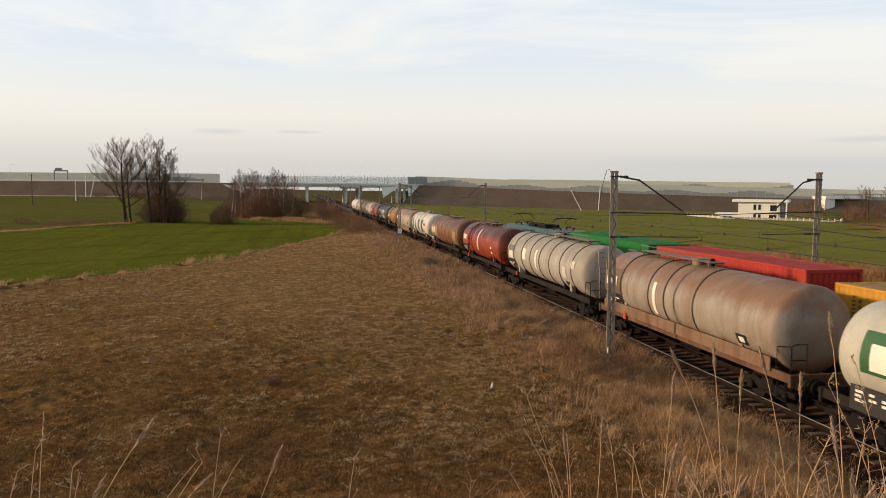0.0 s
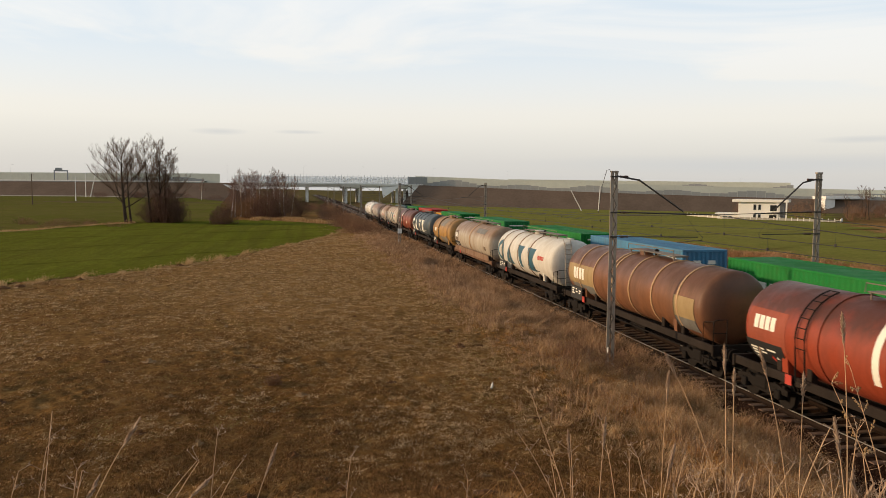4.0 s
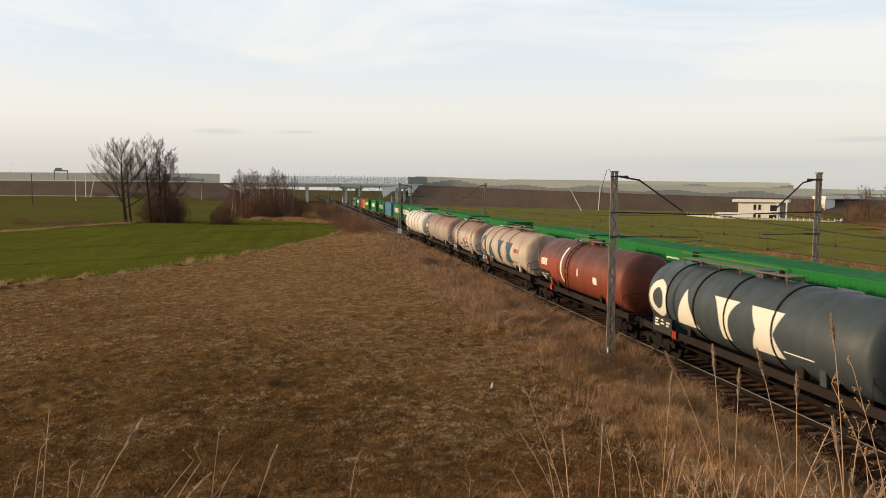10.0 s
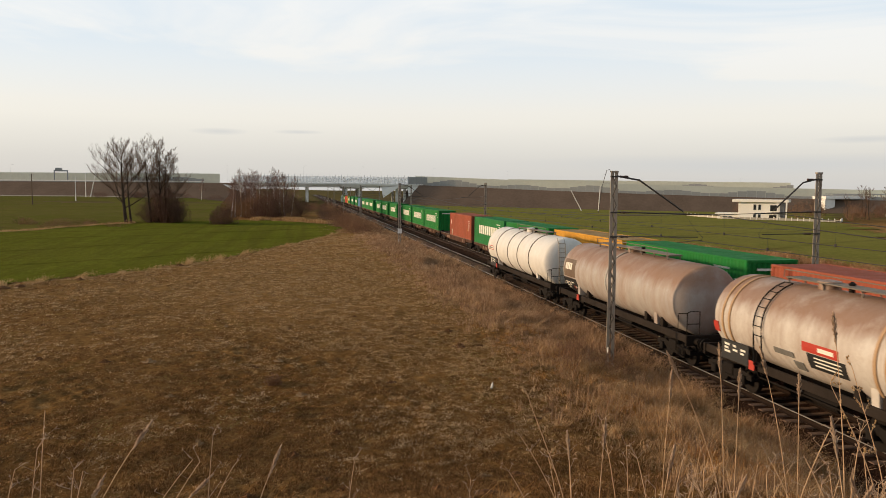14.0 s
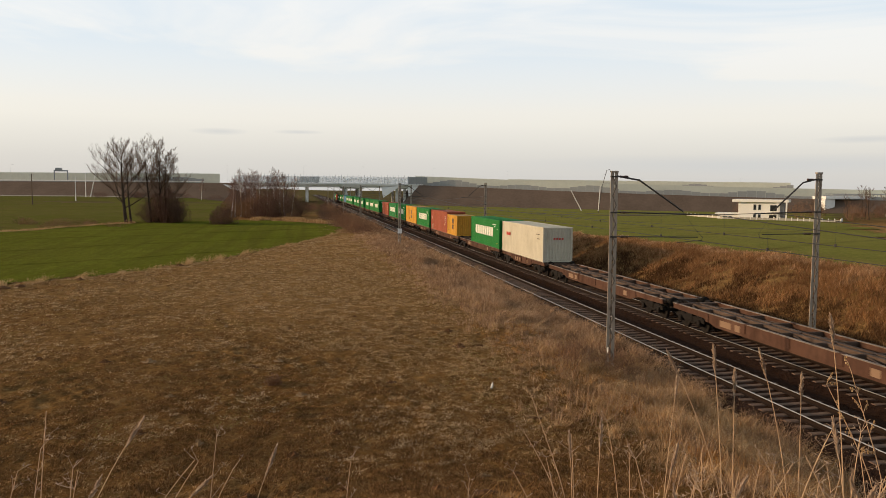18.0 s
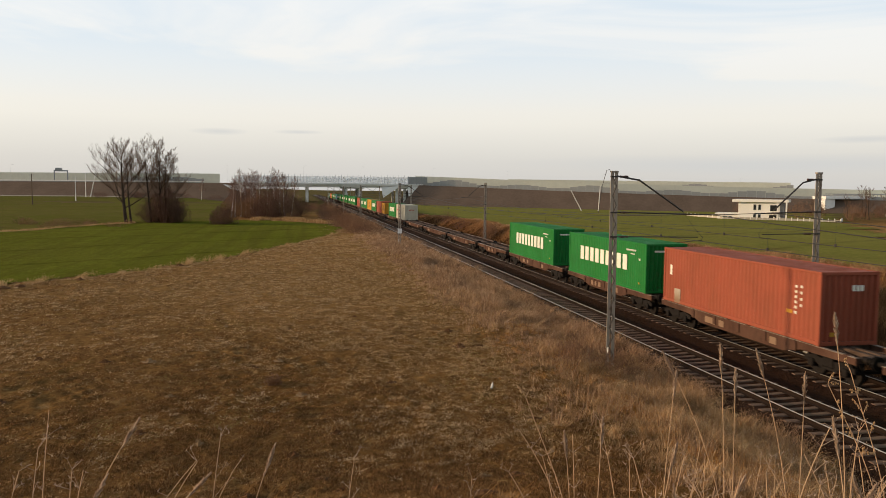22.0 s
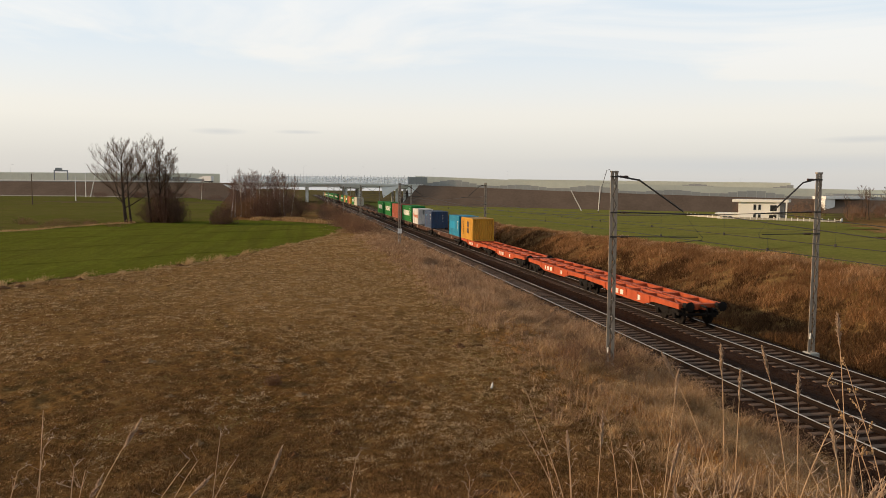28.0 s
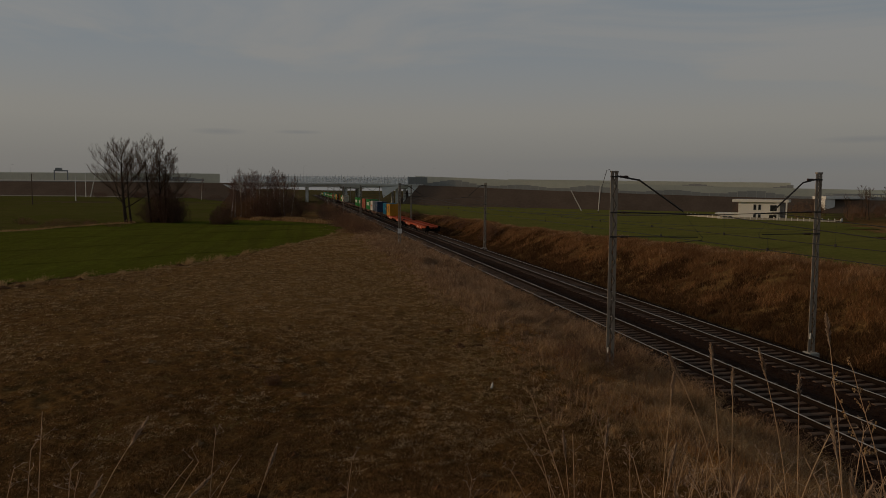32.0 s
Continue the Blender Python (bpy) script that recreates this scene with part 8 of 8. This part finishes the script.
def stalk(x, y, h, lean, seed, plume=True, side=0.0):
    """A dry reed: a bent stem with a drooping seed plume or side sprigs."""
    rnd = random.Random(seed)
    s = tagged(new("reed"), "tall dry reed stalk with a seed plume" if plume else "thin dry weed stalk with withered sprigs", "reed", group="dry stalks")
    z0 = float(height(x, y)) - 0.05
    s.location = (x, y, z0)
    lx, ly = lean
    pts = [(lx * h * f ** 1.7, ly * h * f ** 1.7, h * (f - 0.10 * f * f * (abs(lx) + abs(ly)))) for f in np.linspace(0, 1, 9)]
    part("stem", MB().tube(pts, 0.0058, 5, 0.0028), STALK, s)
    top = Vector(pts[-1])
    tw = Twigs()
    if plume:
        d = (top - Vector(pts[-3])).normalized()
        for i in range(150):
            f = rnd.random()
            b = top - d * (0.25 * f) + d * 0.05
            tw.add(b, b + d * rnd.uniform(0.025, 0.05) + Vector((rnd.uniform(-1, 1), rnd.uniform(-1, 1), rnd.uniform(-0.6, 0.8))) * (0.006 + 0.015 * math.sin(3.0 * f)), 0.0058)
    else:
        for i in range(8):
            k = rnd.randint(4, 8)
            b = Vector(pts[k])
            e = b + Vector((rnd.uniform(-1, 1), rnd.uniform(-1, 1), rnd.uniform(0.3, 1.2))) * 0.09
            tw.add(b, e, 0.0026)
            for j in range(3):
                tw.add(e, e + Vector((rnd.uniform(-1, 1), rnd.uniform(-1, 1), rnd.uniform(-0.5, 1))) * 0.025, 0.0038)
    tw.build("plume" if plume else "sprig", PLUME, s)["kind"] = "stuff"
    SWAY.append((s, (x, y, z0), rnd.uniform(0, 6.28), rnd.uniform(2.2, 3.6), rnd.uniform(1.5, 3.2)))
    return s


rnd = random.Random(5)
# foot x, foot y, height, lean, plume
for i, (x, y, h, lean, plume) in enumerate(((-11.86, 6.2, 1.98, -0.31, 1), (-12.02, 6.0, 1.94, -0.05, 1), (-11.69, 6.4, 1.74, 0.01, 1), (-11.5, 5.8, 1.88, -0.17, 1), (-11.07, 6.3, 1.65, 0.0, 1),
        (-11.2, 5.5, 2.11, -0.07, 1), (-12.32, 6.6, 1.79, 0.03, 1), (-12.64, 6.8, 1.42, -0.14, 0), (-13.25, 6.5, 1.26, -0.05, 1), (-13.14, 6.2, 1.33, 0.04, 1),
        (-12.04, 6.6, 1.09, 0.13, 0), (-12.68, 6.5, 1.18, -0.04, 0), (-11.73, 6.1, 0.92, 0.11, 0), (-11.59, 5.9, 0.96, -0.03, 0))):
    stalk(x, y, h, (lean, rnd.uniform(-0.04, 0.04)), 900 + i, plume == 1)
# a thicket of thin stems where the mound falls off towards the track
for i in range(64):
    d = rnd.uniform(5.2, 7.5)
    az = radians(41.5 - 15 * rnd.random() ** 1.7)
    x, y = EYE[0] + d * math.sin(az), d * math.cos(az)
    reach = 0.85 if az > radians(35) else 0.5
    stalk(x, y, EYE[2] - 0.42 * d - float(height(x, y)) + (0.08 + reach * rnd.random() ** 1.2) * d / 6, (rnd.uniform(-0.35, 0.42), rnd.uniform(-0.12, 0.12)), 940 + i, i % 6 == 0)
# single reeds before the meadow: foot x, foot y, height, lean
for i, (x, y, h, lean) in enumerate(((-17.53, 6.2, 1.56, 0.37), (-17.67, 6.0, 1.64, 0.06), (-17.69, 5.8, 1.35, 0.08), (-17.37, 5.6, 1.2, 0.08), (-17.46, 5.9, 1.18, 0.13), (-17.55, 6.0, 1.06, 0.3), (-17.17, 6.4, 1.25, 0.47), (-17.0, 6.3, 1.22, 0.39), (-17.09, 6.2, 1.09, 0.57), (-16.65, 6.6, 1.15, 0.31),
        (-16.47, 6.1, 1.37, 0.07), (-16.23, 6.3, 1.23, 0.23), (-15.36, 6.5, 1.13, 0.1), (-14.37, 6.0, 0.92, 0.04), (-13.59, 6.2, 1.0, -0.34), (-13.46, 6.2, 1.11, -0.15), (-13.42, 6.0, 1.26, -0.05), (-13.27, 6.4, 1.4, -0.36), (-18.14, 6.4, 1.28, 0.16))):
    stalk(x, y, h, (lean, rnd.uniform(-0.04, 0.04)), 1000 + i, i in (0, 5, 8, 11))
# orange straw bundles in front of the camera
n = 60
fx = np.concatenate([r.normal(-17.0, 0.28, 34), r.uniform(-18.4, -13.2, 26)])
fy = r.uniform(7.2, 9.0, n)
bx, by = clump(r, fx, fy, 34, r.uniform(0.03, 0.12, n))
tufts("near_straw", bx, by, np.repeat(r.uniform(0.35, 0.8, n), 34) * r.uniform(0.4, 1.1, len(bx)), np.full(len(bx), 0.006), 0.7, GOLD, "orange straw bundles at the top of the mound", 58, bend=1.8)


def seed_twig(x, y, h, lean, seed):
    """A bent branching weed with small pale seed heads."""
    rnd = random.Random(seed)
    s = tagged(new("weed"), "withered branching weed with small pale seed heads", "weed", group="withered weeds")
    z0 = float(height(x, y)) - 0.05
    s.location = (x, y, z0)
    pts = [(lean * h * f ** 1.6 + 0.03 * math.sin(5 * f), 0.05 * f, h * f * (1 - 0.16 * f * abs(lean))) for f in np.linspace(0, 1, 10)]
    part("stem", MB().tube(pts, 0.006, 5, 0.003), STALK, s)
    for i in range(9):
        b = Vector(pts[rnd.randint(5, 9)])
        e = b + Vector((rnd.uniform(-0.8, 0.6), rnd.uniform(-0.4, 0.4), rnd.uniform(0.1, 0.9))) * 0.14
        t = MB().tube([tuple(b), tuple(b.lerp(e, 0.5) + Vector((0, 0, 0.012))), tuple(e)], 0.003, 4, 0.002)
        branch = part("branch", t, STALK, s)
        heads = MB()
        for k in range(5):
            c = b.lerp(e, 0.45 + 0.14 * k) + Vector((rnd.uniform(-1, 1), rnd.uniform(-1, 1), rnd.uniform(-1, 1))) * 0.012
            heads.lathe([(0.001, -0.010), (0.007, -0.004), (0.008, 0.003), (0.002, 0.010)], 6, 0, 0, "z")
            heads.v[-24:] = [(vx + c.x, vy + c.y, vz + c.z) for vx, vy, vz in heads.v[-24:]]
        part("seed_heads", heads, STRAW, branch)
    SWAY.append((s, (x, y, z0), rnd.uniform(0, 6.28), rnd.uniform(2.2, 3.6), rnd.uniform(1.0, 2.0)))


seed_twig(-10.55, 5.2, 2.05, -0.24, 1)
seed_twig(-10.45, 5.3, 2.35, -0.20, 2)
seed_twig(-10.7, 5.6, 1.75, -0.20, 3)
seed_twig(-10.5, 5.9, 1.7, -0.32, 4)
seed_twig(-13.3, 6.4, 1.72, -0.22, 5)

bottle = tagged(new("plastic_bottle"), "small white plastic bottle standing in the grass", "bottle")
bottle.location = (-9.4, 24.6, float(height(-9.4, 24.6)) + 0.0)
bottle.rotation_euler = (0.12, 0.2, 0)
part("body", MB().lathe([(0.03, 0.0), (0.036, 0.02), (0.036, 0.14), (0.02, 0.19), (0.014, 0.2), (0.014, 0.215)], 14, 0, 0, "z"), WHITE_PAINT, bottle, smooth=True)
part("cap", MB().lathe([(0.016, 0.215), (0.016, 0.24), (0.004, 0.242)], 12, 0, 0, "z"), PLATE_BLACK, bottle, smooth=True)
shrub(-16.65, 26.3, 0.66, 0.46, 110, 820, "small reddish-brown withered dock clump in the meadow", SHRUB_RED, "weed clumps")


# ---- traffic on the motorway ----
TYRE = plain("tyre_rubber", (0.02, 0.02, 0.02), 0.9, 0.0, 0.2, 6)
ROAD_LINE = [(-700, 612, 8.1), (-420, 517, 8.6), (-260, 464, 9.1), (-165, 432, 9.3), (-110, 414, 9.3), (-62, 400, 9.3), (-46, 390, 9.5), (44, 388, 9.5), (60, 382, 8.6), (95, 366, 7.2), (129, 349, 6.1), (186, 326, 4.6), (250, 300, 3.6), (360, 258, 2.6), (560, 188, 2.2), (1200, -36, 2.0)]


def vehicle(kind, L, H, mat, label, category):
    v = tagged(new(kind), label, category)
    cab = 1.9 if L > 5 else 0
    part("body", MB().cbox(-1.2, 1.2, -L / 2, L / 2 - cab, 0.75, H, 0.08), mat, v)
    if cab:
        part("cab", MB().cbox(-1.15, 1.15, L / 2 - cab + 0.15, L / 2, 0.6, min(H - 0.2, 2.9), 0.15), WHITE_PAINT, v)
        part("windscreen", MB().box(-1.0, 1.0, L / 2, L / 2 + 0.02, 1.7, 2.5), DARKGLASS, v)
    else:
        part("cabin", MB().cbox(-0.75, 0.75, -L / 2 + 0.5, L / 2 - 1.3, H, H + 0.5, 0.12), DARKGLASS, v)
    part("chassis", MB().cbox(-1.0, 1.0, -L / 2 + 0.1, L / 2 - 0.2, 0.4, 0.76, 0.04), BLACK, v)
    for y in (-L / 2 + 1.0, L / 2 - 1.0):
        for x in (-1.05, 1.05):
            part("wheel", MB().lathe([(0.1, x - 0.12), (0.42, x - 0.12), (0.46, x), (0.42, x + 0.12), (0.1, x + 0.12)], 14, y, 0.46, "x"), TYRE, v, smooth=True)
    return v


LORRY_GREY = plain("dull_lorry_grey", (0.30, 0.29, 0.27), 0.5, 0.2, 0.3, 3)
VAN = vehicle("delivery_truck", 7.0, 3.4, WHITE_PAINT, "white box truck driving on the motorway", "truck")
LORRY = vehicle("tank_lorry", 11.5, 3.3, LORRY_GREY, "grey tank lorry with a white cab on the motorway", "truck")
CAR = vehicle("car", 4.4, 1.1, WHITE_PAINT, "small white car on the motorway", "car")


def road_rows(x_at, t_at, speed):
    """Rows along the motorway for a vehicle that is at x_at at t_at and drives at speed metres a second (minus: westwards)."""
    xs = [p[0] for p in ROAD_LINE]
    rows = []
    for k in range(0, 33, 2):
        x = max(-695, min(1190, x_at + speed * (k - t_at)))
        y, z = float(np.interp(x, xs, [p[1] for p in ROAD_LINE])), float(np.interp(x, xs, [p[2] for p in ROAD_LINE]))
        y2 = float(np.interp(x + 5, xs, [p[1] for p in ROAD_LINE]))
        turn = math.degrees(math.atan2(y2 - y, 5)) + (90 if speed < 0 else -90)
        rows.append((float(k), pose(x, y + (7 if speed < 0 else 14), z, 0, 0, turn)))
    return rows


# ---- what moves ----
def motions():
    for wagon, y in NEAR_TRAIN:
        walk(wagon, [(t, pose(0, y - s, 0)) for t, s in NEAR_RUN[1:]])
    for thing, y in FAR_TRAIN:
        walk(thing, [(t, pose(FAR, y + far_run(t), 0)) for t in range(0, 33, 4)])
    walk(VAN, road_rows(-150.0, 31.0, -29.0))
    walk(LORRY, road_rows(-150.0, 24.0, -23.0))
    walk(CAR, road_rows(-156.0, 1.0, 30.0))
    for reed, (x, y, z), phase, period, swing in SWAY:
        walk(reed, [(0.8 * k, pose(x, y, z, 0.5 * swing * math.sin(phase * 2 + 5.0 * k / period), swing * math.sin(phase + 5.0 * k / period) * (0.6 + 0.4 * math.sin(0.7 * k + phase)), 0)) for k in range(41)])


motions()
